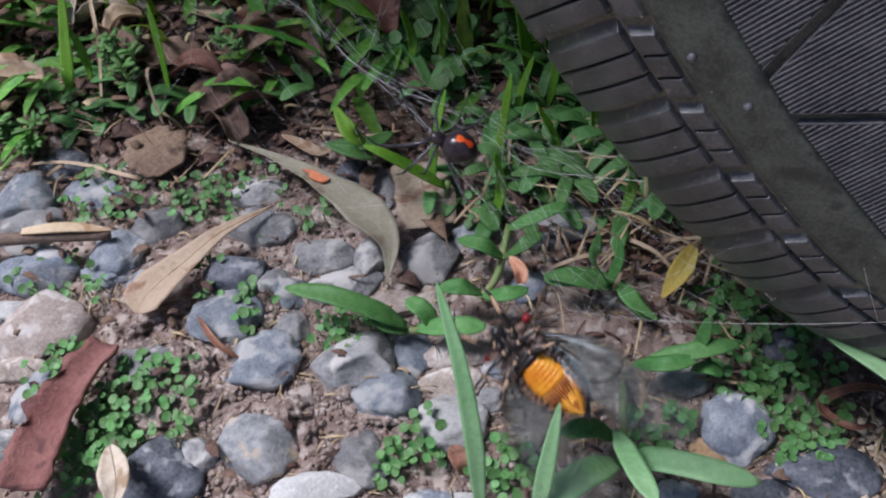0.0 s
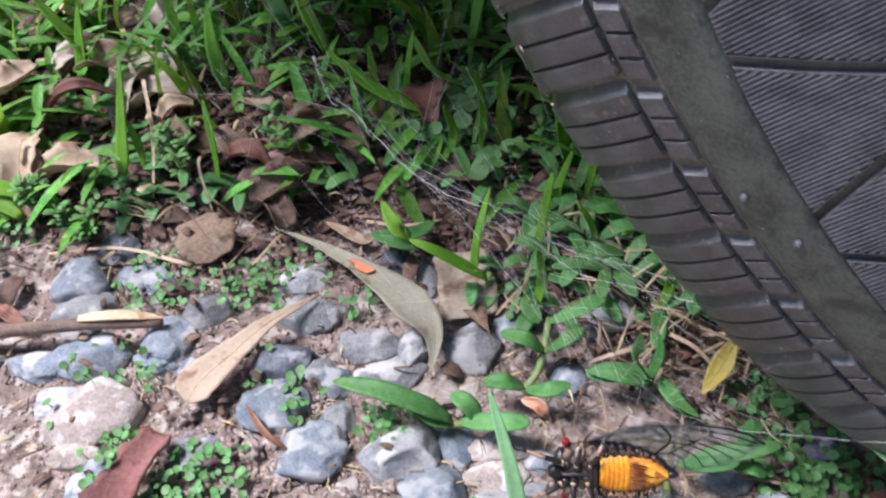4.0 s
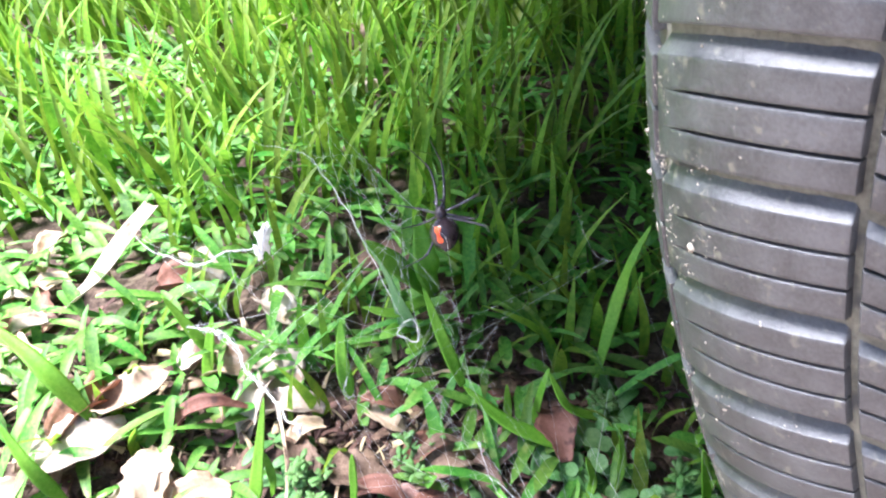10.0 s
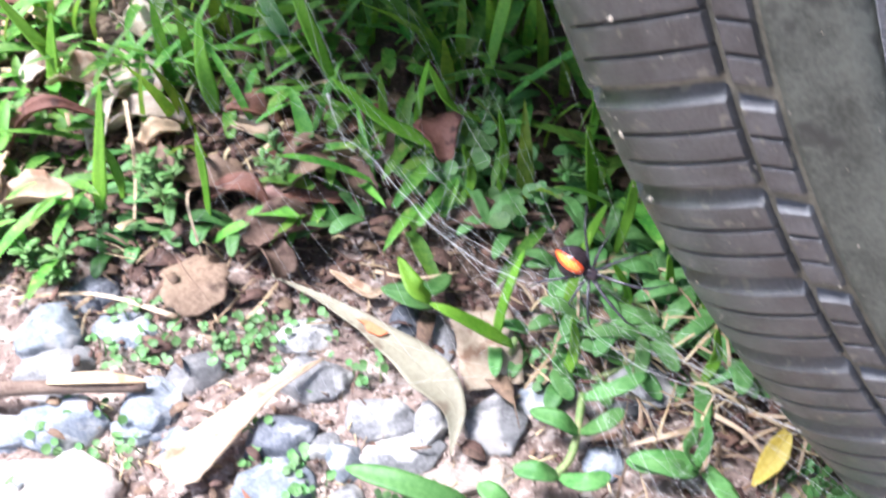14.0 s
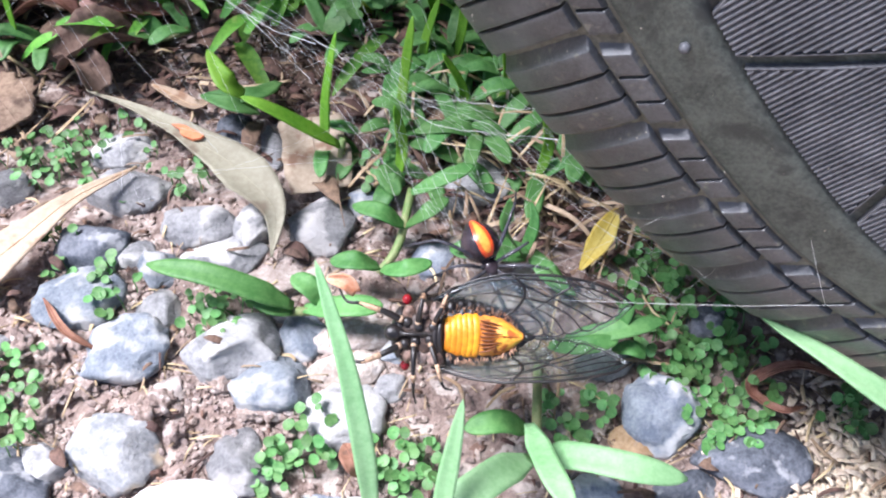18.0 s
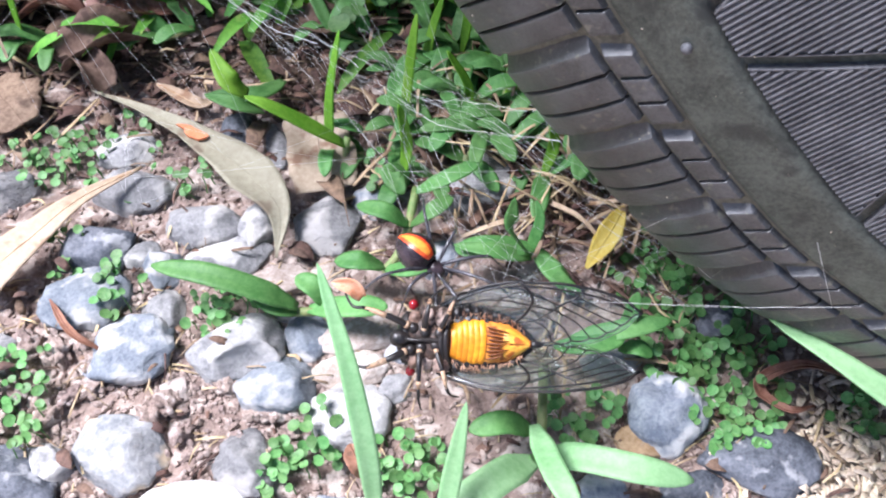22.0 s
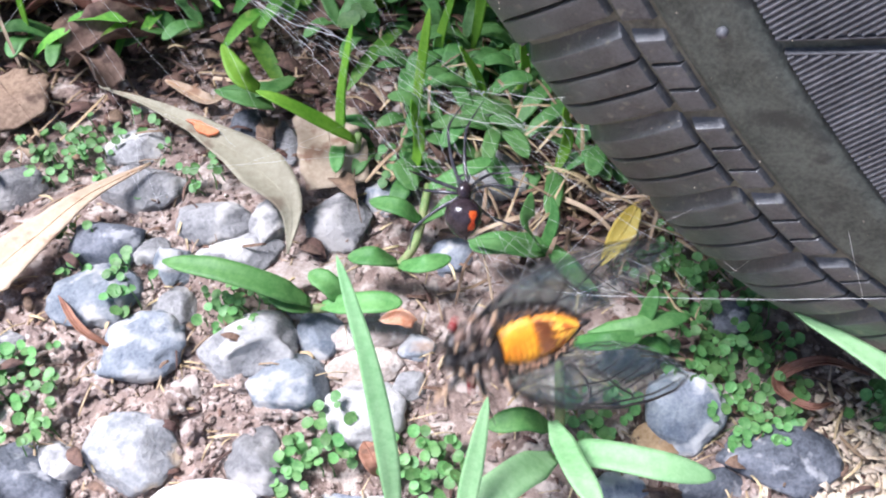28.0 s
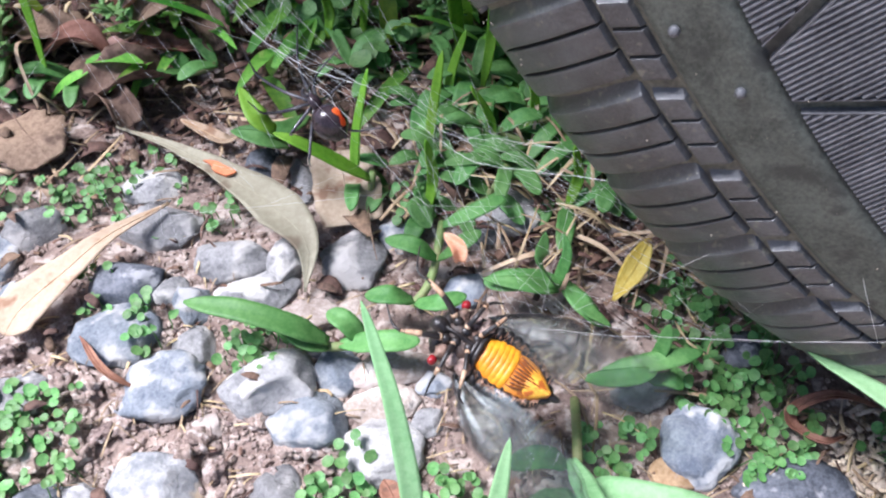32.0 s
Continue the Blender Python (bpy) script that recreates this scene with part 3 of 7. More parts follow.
def pebble(x, y, w, d, kind, turn, seed, dent=False):
    r = random.Random(seed * 13 + 5)
    h = min(w, d) * r.uniform(0.62, 0.86)
    boxy = seed % 3 == 0
    bm = lump(1, seed, 4, 0.24, 1.5, 9 if boxy else 6)
    for v in bm.verts:
        c = v.co
        c *= 1 + 0.05 * noise.noise(c * 4 + Vector((seed, 0, 0))) + 0.022 * noise.noise(c * 11) + 0.01 * noise.noise(c * 27)
        if dent:
            e = c - Vector((0.3, -0.85, 0.7))
            if e.length < 0.78:
                c += e.normalized() * (0.78 - e.length) * 0.5
        v.co = Vector((c.x * w / 2 * 1.2, c.y * d / 2 * 1.2, c.z * h / 2 * 1.1))
    spin = radians(turn + r.uniform(-12, 12))
    z = ground_height(x, y) + h * 0.07
    SET.append((x, y, w, d, spin))
    me = bpy.data.meshes.new("pebble")
    bm.to_mesh(me)
    bm.free()
    me.polygons.foreach_set("use_smooth", [True] * len(me.polygons))
    me.materials.append(STONE[kind])
    ob = new("pebble", me)
    ob.matrix_world = Matrix.Translation((x, y, z)) @ Matrix.Rotation(spin, 4, "Z")
    words = {"blue": "smooth blue-grey stone half sunk in the soil", "grey": "rounded grey stone half sunk in the soil", "pale": "pale dusty stone half sunk in the soil",
             "tan": "flat tan stone half sunk in the soil", "dark": "dark slate-coloured stone half sunk in the soil", "ochre": "orange-brown stone half sunk in the soil", "mixed": "grey stone with an ochre band in the soil"}
    return tagged(ob, words[kind], "stone", group="stones in the soil")


pebble(-0.1930, 0.1516, 0.0203, 0.0202, "blue", 9, 1)
pebble(-0.1670, 0.1558, 0.0208, 0.0119, "blue", 9, 2)
pebble(-0.1850, 0.1360, 0.0241, 0.0171, "grey", 9, 3)
pebble(-0.1481, 0.1280, 0.0166, 0.0182, "blue", 9, 4)
pebble(-0.1723, 0.1188, 0.0306, 0.0164, "blue", 9, 5)
pebble(-0.1639, 0.0966, 0.0313, 0.0218, "tan", 9, 6)
pebble(-0.1351, 0.1168, 0.0113, 0.0111, "blue", 9, 7)
pebble(-0.1043, 0.1199, 0.0227, 0.0172, "dark", 9, 8)
pebble(-0.0903, 0.1184, 0.0093, 0.0088, "grey", 9, 9)
pebble(-0.0836, 0.1150, 0.0099, 0.0133, "blue", 9, 10)
pebble(-0.1024, 0.1039, 0.0200, 0.0183, "blue", 9, 11)
pebble(-0.0734, 0.1308, 0.0191, 0.0143, "grey", 9, 12)
pebble(-0.0581, 0.1293, 0.0106, 0.0156, "grey", 9, 13)
pebble(-0.0654, 0.1189, 0.0236, 0.0126, "grey", 9, 14)
pebble(-0.0386, 0.1326, 0.0172, 0.0190, "grey", 9, 15)
pebble(-0.0976, 0.1410, 0.0235, 0.0147, "grey", 9, 101)
pebble(-0.1379, 0.1407, 0.0172, 0.0141, "grey", 9, 17)
pebble(-0.0873, 0.0883, 0.0255, 0.0176, "blue", 9, 18)
pebble(-0.0802, 0.1004, 0.0133, 0.0117, "grey", 9, 19)
pebble(-0.0587, 0.0903, 0.0257, 0.0171, "grey", 9, 20, dent=True)
pebble(-0.0473, 0.0790, 0.0215, 0.0161, "blue", 9, 21)
pebble(-0.0400, 0.0960, 0.0113, 0.0126, "blue", 9, 22)
pebble(-0.0493, 0.1117, 0.0169, 0.0096, "tan", 9, 23)
pebble(-0.0368, 0.1157, 0.0096, 0.0084, "tan", 9, 24)
pebble(-0.0242, 0.0966, 0.0203, 0.0095, "tan", 9, 25)
pebble(-0.0267, 0.0858, 0.0181, 0.0084, "tan", 9, 26)
pebble(-0.0255, 0.0725, 0.0185, 0.0181, "pale", 9, 27)
pebble(-0.1509, 0.0725, 0.0197, 0.0137, "blue", 9, 28)
pebble(-0.1088, 0.0516, 0.0258, 0.0186, "dark", 9, 29)
pebble(-0.0821, 0.0612, 0.0199, 0.0186, "mixed", 9, 30)
pebble(-0.0502, 0.0594, 0.0130, 0.0138, "grey", 9, 31)
pebble(-0.0621, 0.0490, 0.0250, 0.0117, "pale", 9, 32)
pebble(-0.0721, 0.0778, 0.0074, 0.0076, "tan", 9, 33)
pebble(-0.0719, 0.1686, 0.0131, 0.0116, "dark", 9, 34)
pebble(-0.0578, 0.1616, 0.0070, 0.0155, "grey", 9, 35)
pebble(-0.0247, 0.1422, 0.0113, 0.0120, "blue", 9, 36)
pebble(0.0078, 0.1503, 0.0188, 0.0162, "grey", 9, 37)
pebble(0.0015, 0.1437, 0.0117, 0.0099, "grey", 9, 38)
pebble(-0.0055, 0.1226, 0.0115, 0.0118, "blue", 9, 39)
pebble(0.0550, 0.0779, 0.0185, 0.0191, "blue", 9, 40)
pebble(0.0781, 0.0649, 0.0248, 0.0167, "dark", 9, 41)
pebble(0.0482, 0.0699, 0.0145, 0.0091, "ochre", 9, 42)
pebble(0.0717, 0.1032, 0.0116, 0.0116, "dark", 9, 43)
pebble(0.0424, 0.0925, 0.0136, 0.0116, "grey", 9, 44)
pebble(0.0363, 0.0567, 0.0125, 0.0072, "blue", 9, 45)
pebble(0.0604, 0.0586, 0.0163, 0.0080, "dark", 9, 46)
pebble(-0.1850, 0.1702, 0.0158, 0.0153, "dark", 9, 47)
pebble(-0.1059, 0.1599, 0.0182, 0.0140, "grey", 9, 48)
pebble(-0.0297, 0.0496, 0.0155, 0.0062, "blue", 9, 49)
pebble(-0.1574, 0.0547, 0.0088, 0.0144, "grey", 9, 50)
pebble(-0.1012, 0.0462, 0.0126, 0.0061, "tan", 9, 51)
pebble(-0.1644, 0.0824, 0.0184, 0.0099, "tan", 9, 52)
pebble(-0.0145, 0.0814, 0.0102, 0.0069, "grey", 9, 53)
pebble(0.0849, 0.0564, 0.0123, 0.0072, "blue", 0, 54)
pebble(0.0639, 0.0815, 0.0139, 0.0064, "tan", 0, 55)
pebble(-0.0986, 0.0566, 0.0126, 0.0116, "grey", 0, 56)
pebble(-0.1233, 0.0862, 0.0155, 0.0135, "grey", 0, 57)
pebble(-0.0135, 0.0928, 0.0087, 0.0072, "blue", 9, 58)
pebble(-0.0462, 0.1027, 0.0072, 0.0057, "grey", 9, 59)
pebble(-0.0221, 0.0509, 0.0127, 0.0053, "pale", 0, 60)
pebble(-0.1931, 0.1140, 0.0215, 0.0114, "blue", 12, 61)
pebble(-0.2151, 0.1117, 0.0140, 0.0081, "grey", 12, 62)
pebble(-0.1777, 0.1009, 0.0217, 0.0132, "pale", 6, 63)
pebble(-0.1501, 0.1205, 0.0155, 0.0106, "blue", 6, 64)

# worm casts and clods
for i in range(44):
    a, q = R.uniform(0, 6.28), R.uniform(0, 1) ** 0.6
    if i < 30:
        x, y = -0.113 + 0.022 * q * math.cos(a), 0.088 + 0.023 * q * math.sin(a)
    else:
        x, y = -0.06 + 0.026 * q * math.cos(a), 0.066 + 0.014 * q * math.sin(a)
    s = R.uniform(0.0018, 0.0046)
    bm = lump(1, 500 + i, 4, 0.55, 1.9, 3, (s, s * R.uniform(0.6, 1), s * 0.75))
    for v in bm.verts:
        v.co *= 1 + 0.16 * noise.noise(v.co * 1500) + 0.3 * max(0, noise.noise(v.co * 700 + Vector((i, 0, 0))))
    me = bpy.data.meshes.new("soil_clod")
    bm.to_mesh(me)
    bm.free()
    me.polygons.foreach_set("use_smooth", [True] * len(me.polygons))
    me.materials.append(CLOD)
    ob = new("soil_clod", me)
    ob.matrix_world = pose(x, y, ground_height(x, y) + s * 0.35, 0, 0, R.uniform(0, 360))
    tagged(ob, "small pale brown lump of worm-cast soil", "clod", group="worm casts")

# pale grit and soil granules
gr = random.Random(5)
shapes = []
for k in range(10):
    bm = lump(1, 900 + k, 2 if k < 4 else 1, 0.6, 2.2, 5)
    shapes.append(([v.co.copy() for v in bm.verts], [tuple(v.index for v in f.verts) for f in bm.faces]))
    bm.free()
V, F = [], []
for i in range(8600):
    if i >= 3400:
        px, py, pw, pd, spin = gr.choice(SET)
        a, q = gr.uniform(0, 6.28), gr.uniform(0.54, 0.68)
        ex, ey = pw * q * math.cos(a), pd * q * math.sin(a)
        x, y = px + ex * math.cos(spin) - ey * math.sin(spin), py + ex * math.sin(spin) + ey * math.cos(spin)
    elif i % 3:
        x, y = gr.uniform(-0.2, 0.13), gr.uniform(0.03, 0.18)
    else:
        x, y = gr.gauss(-0.07, 0.04), gr.gauss(0.07, 0.016)
    s = gr.choice((0.0006, 0.0008, 0.0008, 0.0011, 0.0011, 0.0015, 0.0021)) * (0.55 if i >= 3400 else 0.66)
    m = pose(x, y, ground_height(x, y) + s * 0.35, gr.uniform(-30, 30), gr.uniform(-30, 30), gr.uniform(0, 360))
    v, f = gr.choice(shapes)
    o = len(V)
    k = gr.uniform(0.6, 1)
    V.extend([m @ Vector((c.x * s, c.y * s * k, c.z * s * 0.75)) for c in v])
    F.extend([tuple(q + o for q in g) for g in f])
tagged(solid("grit", V, F, GRIT, smooth=False), "pale grit and crumbs of dry soil", "grit", kind="stuff")


def chips(name, count, place, length, wide, material, label, category, seed, lift=0.003):
    """Flat little bits lying about."""
    r = random.Random(seed)
    V, F = [], []
    for _ in range(count):
        x, y = place(r)
        p = Vector((x, y, ground_height(x, y) + r.uniform(0.0003, lift)))
        a, L = r.uniform(0, 6.28), r.uniform(*length)
        d = Vector((math.cos(a), math.sin(a), r.uniform(-0.2, 0.35))) * L
        v, f = strip(spline([p, p + d * 0.5 + Vector((0, 0, L * r.uniform(0, 0.25))), p + d], 3), r.uniform(*wide), r.uniform(0, 0.6), lambda u: 0.7 + 0.3 * math.sin(3.1 * u + p.x * 900), 2, 0.0002)
        o = len(V)
        V.extend(v)
        F.extend([tuple(q + o for q in g) for g in f])
    return tagged(solid(name, V, F, material), label, category, kind="stuff")


# dark litter by the tyre; its dark colour also stands in for contact shade
chips("leaf_crumbs", 480, lambda r: (r.gauss(0.03, 0.02), r.gauss(0.16, 0.02)), (0.002, 0.009), (0.0008, 0.003), REDBIT, "dark leaf crumbs that also deepen the tyre's shade", "litter", 47, 0.004)
chips("wood_chips", 1500, lambda r: (r.gauss(0.107, 0.014), r.gauss(0.053, 0.015)), (0.0015, 0.0058), (0.0008, 0.0024), CHIP, "pale shredded wood chips beside the tyre", "wood chips", 41)
chips("leaf_crumbs", 1500, lambda r: (r.uniform(-0.3, 0.04), r.gauss(0.19, 0.022)), (0.0015, 0.0055), (0.0006, 0.002), REDBIT, "red-brown crumbled leaves at the lawn's edge", "litter", 42)
chips("leaf_crumbs", 170, lambda r: (r.uniform(-0.16, 0.1), r.uniform(0.04, 0.15)), (0.0015, 0.006), (0.0006, 0.002), REDBIT, "red-brown leaf crumbs between the stones", "litter", 43, 0.0015)
chips("dry_scraps", 260, lambda r: (r.uniform(-0.42, -0.12), r.gauss(0.25, 0.04)), (0.005, 0.016), (0.0012, 0.005), STRAW, "dry tan scraps of leaf and straw in the lawn", "litter", 44, 0.010)
chips("soil_fibres", 520, lambda r: (r.uniform(-0.17, 0.09), r.gauss(0.085, 0.035)), (0.002, 0.009), (0.00025, 0.0007), STRAW, "fine dry plant fibres in the soil", "straw", 48, 0.0025)
chips("dry_scraps", 150, lambda r: (r.gauss(0.02, 0.028), r.gauss(0.162, 0.024)), (0.006, 0.022), (0.0005, 0.0017), STRAW, "dry tan straw between creeping grass leaves", "straw", 45, 0.010)
chips("leaf_crumbs", 900, lambda r: (r.uniform(-0.4, 0.06), r.gauss(0.25, 0.03)), (0.004, 0.014), (0.0015, 0.005), REDBIT, "red-brown leaf litter under the grass", "litter", 46, 0.006)


# loose crumbs, grit, straw and leaf crumbs scattered on the soil
gv, gf = [], []
tv, tf = [], []
lv, lf = [], []
for i in range(5200):
    x, y = R.uniform(-0.33, 0.2), R.uniform(0.0, 0.24)
    z = ground_height(x, y)
    r = R.choice((0.0004, 0.0005, 0.0007, 0.0009))
    speck((gv, gf), (x, y, z + r * 0.4), r)
tagged(solid("soil_crumbs", gv, gf, CLOD), "loose crumbs of soil and grit", "grit", kind="stuff")
for i in range(850):
    near_lawn = R.random() < 0.75
    x, y = (R.uniform(-0.42, 0.12), R.gauss(0.215, 0.04)) if near_lawn else (R.uniform(-0.3, 0.2), R.uniform(0.02, 0.2))
    if i % 14 == 0:
        x, y = R.gauss(0.045, 0.022), R.gauss(0.125, 0.02)
    if i % 11 == 0:
        x, y, near_lawn = R.gauss(0.095, 0.015), R.gauss(0.06, 0.014), False
    z = ground_height(x, y) + R.uniform(0.0005, 0.005)
    a, L = R.uniform(0, 6.28), R.uniform(0.004, 0.026 if near_lawn else 0.010)
    d = Vector((math.cos(a), math.sin(a), R.uniform(-0.12, 0.2))) * L
    p = Vector((x, y, z))
    bend = Vector((R.uniform(-1, 1), R.uniform(-1, 1), R.uniform(0, 1))) * L * 0.15
    wide = R.uniform(0.0003, 0.0011)
    store = (tv, tf) if R.random() < 0.6 else (lv, lf)
    v, f = strip(spline([p, p + d / 2 + bend, p + d], 4), wide, 0.5, lambda u: 0.6 + 0.4 * math.sin(3.1 * u), 2, 0.0002)
    o = len(store[0])
    store[0].extend(v)
    store[1].extend([tuple(q + o for q in g) for g in f])
for i in range(900):
    x, y = R.uniform(-0.45, 0.14), R.gauss(0.25, 0.05)
    z = ground_height(x, y) + R.uniform(0.0005, 0.004)
    a, L = R.uniform(0, 6.28), R.uniform(0.004, 0.016)
    if R.random() < 0.1:
        x, y, L = R.uniform(-0.3, 0.1), R.uniform(0.04, 0.2), R.uniform(0.003, 0.007)
    p, d = Vector((x, y, z)), Vector((math.cos(a), math.sin(a), R.uniform(-0.3, 0.4))) * L
    v, f = strip(spline([p, p + d * 0.5 + Vector((0, 0, L * 0.2)), p + d], 4), L * R.uniform(0.3, 0.6), R.uniform(0, 0.6), None, 2, 0.0002)
    o = len(lv)
    lv.extend(v)
    lf.extend([tuple(q + o for q in g) for g in f])
tagged(solid("dry_straw", tv, tf, STRAW), "dry straw-coloured grass stalks on the soil", "straw", kind="stuff")
tagged(solid("leaf_litter", lv, lf, LITTER), "brown crumbled leaf litter", "litter", kind="stuff")


# ---- dead leaves ----
def dead_leaf(points, width, kind, label, curl=0.2, shape="gum"):
    seed = Vector((points[0][0] * 800, points[0][1] * 800, width * 300))
    tear = lambda u, k: noise.noise(seed + Vector((u * k, 0, 0)))
    outline = {
        "gum": lambda u: max(0.05, math.sin(math.pi * min(1, max(0, u * 0.94 + 0.03))) ** 0.85 * (1.08 - 0.35 * u) * (1 + 0.12 * tear(u, 6))),
        "sickle": lambda u: max(0.045, min(1.0, (u * 1.7) ** 1.3 + 0.03) * min(1, max(0, (1 - u) / 0.42)) ** 1.1),
        "blunt": lambda u: max(0.05, min(1.0, (u * 1.45) ** 1.2 + 0.05) * min(1, max(0, (1 - u) / 0.16)) ** 0.6),
        "block": lambda u: (0.94 - 0.1 * u + 0.07 * tear(u, 5)) * min(1, 0.86 + u * 2.5),
        "broad": lambda u: max(0.1, math.sin(math.pi * min(1, max(0, u * 0.86 + 0.09))) ** 0.5 * (1 + 0.3 * tear(u, 4) + 0.14 * tear(u, 13))),
    }[shape]
    p = spline(points, 26)
    for i, q in enumerate(p):
        q.z = max(q.z, ground_height(q.x, q.y) + 0.0025)
    wave = 0.0022 if shape == "broad" else 0.0006
    v, f = strip(p, width, 0.03, outline, 8, 0.00045, curl=curl, ragged=0.14 if shape == "broad" else 0.08)
    v = [q + Vector((0.5, 0.5, 1)) * wave * noise.noise(q * 75 + seed) + Vector((0, 0, 0.0004 if shape == "broad" else 0.0001)) * noise.noise(q * 260) for q in v]
    leaf = solid("dead_leaf", v, f, LEAF[kind])
    tagged(leaf, label, "leaf")
    n = len(p) * 9
    line = [v[i * 9 + 4] + Vector((0, 0, 0.00006)) for i in range(27)]
    rib_v, rib_f = tube(line, [0.00026 * (1.1 - 0.8 * i / 26) for i in range(27)], 6)
    solid("midrib", rib_v, rib_f, LEAF[kind], leaf)
    return leaf


dead_leaf([(-0.1208, 0.1801, 0.0060), (-0.0950, 0.1648, 0.0120), (-0.0731, 0.1498, 0.0150), (-0.0587, 0.1389, 0.0140), (-0.0510, 0.1297, 0.0110), (-0.0512, 0.1186, 0.0040)], 0.0149, "grey", "long grey-green dead gum leaf with an orange scar", curl=0.3, shape="sickle")
dead_leaf([(-0.0947, 0.1452, 0.0100), (-0.1075, 0.1328, 0.0120), (-0.1191, 0.1175, 0.0110), (-0.1276, 0.1071, 0.0090), (-0.1304, 0.1006, 0.0070)], 0.0145, "tan", "long tan dead gum leaf lying on stones", curl=0.12, shape="blunt")
dead_leaf([(-0.0462, 0.1707, 0.0070), (-0.0426, 0.1552, 0.0080), (-0.0395, 0.1431, 0.0050)], 0.0226, "flat", "broad flat tan-brown dead leaf on stones", curl=0.04, shape="block")
dead_leaf([(-0.1554, 0.1824, 0.0060), (-0.1454, 0.1709, 0.0090), (-0.1381, 0.1634, 0.0060)], 0.0209, "brown", "brown dead leaf with a dark hole in it", curl=0.1, shape="broad")
dead_leaf([(-0.0777, 0.2689, 0.0060), (-0.0857, 0.2500, 0.0100), (-0.0948, 0.2366, 0.0100), (-0.1013, 0.2225, 0.0080)], 0.0149, "pink", "pink-brown dead gum leaf in the grass", curl=0.3, shape="gum")
dead_leaf([(0.0470, 0.1324, 0.0160), (0.0424, 0.1244, 0.0120), (0.0372, 0.1179, 0.0060)], 0.0074, "yellow", "small yellow dead leaf beside the tyre", curl=0.3, shape="gum")
dead_leaf([(-0.2201, 0.2854, 0.0120), (-0.2000, 0.2669, 0.0180), (-0.1903, 0.2554, 0.0140)], 0.0238, "bleached", "pale curled dead leaf in the lawn", curl=0.5, shape="broad")
dead_leaf([(-0.2826, 0.2421, 0.0140), (-0.2603, 0.2396, 0.0220), (-0.2494, 0.2546, 0.0240)], 0.0213, "tan", "tan curled dead leaf in the lawn", curl=0.6, shape="broad")
dead_leaf([(-0.3050, 0.2179, 0.0080), (-0.2780, 0.2150, 0.0160), (-0.2597, 0.2296, 0.0140)], 0.0270, "bleached", "bleached dead leaf in the lawn", curl=0.4, shape="broad")
dead_leaf([(-0.2421, 0.2247, 0.0060), (-0.2338, 0.2342, 0.0200), (-0.2203, 0.2383, 0.0260), (-0.2061, 0.2453, 0.0160)], 0.0097, "rust", "rust-red curled dead leaf standing in the grass", curl=0.7, shape="gum")
dead_leaf([(-0.3201, 0.2964, 0.0200), (-0.3029, 0.3014, 0.0350), (-0.2937, 0.3224, 0.0450), (-0.2871, 0.3435, 0.0500)], 0.0118, "bleached", "long bleached strip of dead leaf", curl=0.4, shape="block")
dead_leaf([(-0.3693, 0.2975, 0.0100), (-0.3473, 0.2912, 0.0140), (-0.3337, 0.2859, 0.0080)], 0.0273, "rust", "rust-brown dead leaf in the lawn", curl=0.4, shape="broad")
dead_leaf([(-0.1590, 0.2585, 0.0060), (-0.1463, 0.2516, 0.0100), (-0.1355, 0.2493, 0.0060)], 0.0096, "tan", "small torn tan leaf", curl=0.5, shape="gum")
dead_leaf([(-0.3500, 0.2640, 0.0080), (-0.3353, 0.2582, 0.0120), (-0.3261, 0.2551, 0.0080)], 0.0227, "bleached", "pale dead leaf in the lawn", curl=0.4, shape="broad")
dead_leaf([(-0.2330, 0.2067, 0.0200), (-0.2304, 0.2025, 0.0140), (-0.2304, 0.1937, 0.0060)], 0.0090, "bleached", "small pale leaf hanging from a stalk", curl=0.5, shape="gum")
dead_leaf([(-0.1315, 0.1932, 0.0060), (-0.1205, 0.1845, 0.0120), (-0.1152, 0.1797, 0.0060)], 0.0108, "brown", "small curled grey-brown leaf", curl=0.9, shape="broad")
dead_leaf([(-0.1589, 0.2122, 0.0040), (-0.1394, 0.2120, 0.0160), (-0.1288, 0.2099, 0.0100)], 0.0102, "rust", "arched rust-brown dead leaf", curl=0.7, shape="gum")
dead_leaf([(-0.1451, 0.2026, 0.0040), (-0.1323, 0.2015, 0.0100), (-0.1223, 0.1901, 0.0060)], 0.0119, "brown", "crumpled brown dead leaf", curl=0.5, shape="broad")
dead_leaf([(-0.1569, 0.2591, 0.0080), (-0.1422, 0.2477, 0.0120), (-0.1367, 0.2466, 0.0080)], 0.0105, "tan", "pale torn dead leaf in the lawn", curl=0.5, shape="gum")
dead_leaf([(-0.1014, 0.1854, 0.0040), (-0.0858, 0.1758, 0.0060), (-0.0803, 0.1798, 0.0040)], 0.0056, "tan", "narrow tan dead leaf", curl=0.4, shape="gum")
dead_leaf([(-0.1200, 0.0542, 0.0120), (-0.1118, 0.0428, 0.0180), (-0.1107, 0.0353, 0.0160)], 0.0087, "bleached", "pointed cream dead leaf standing up", curl=0.4, shape="gum")
dead_leaf([(0.1042, 0.0873, 0.0060), (0.0902, 0.0879, 0.0120), (0.0804, 0.0854, 0.0080), (0.0801, 0.0820, 0.0050), (0.0842, 0.0756, 0.0100), (0.0929, 0.0791, 0.0060)], 0.0035, "rust", "twisted rust-red strip of dead leaf", curl=0.5, shape="gum")
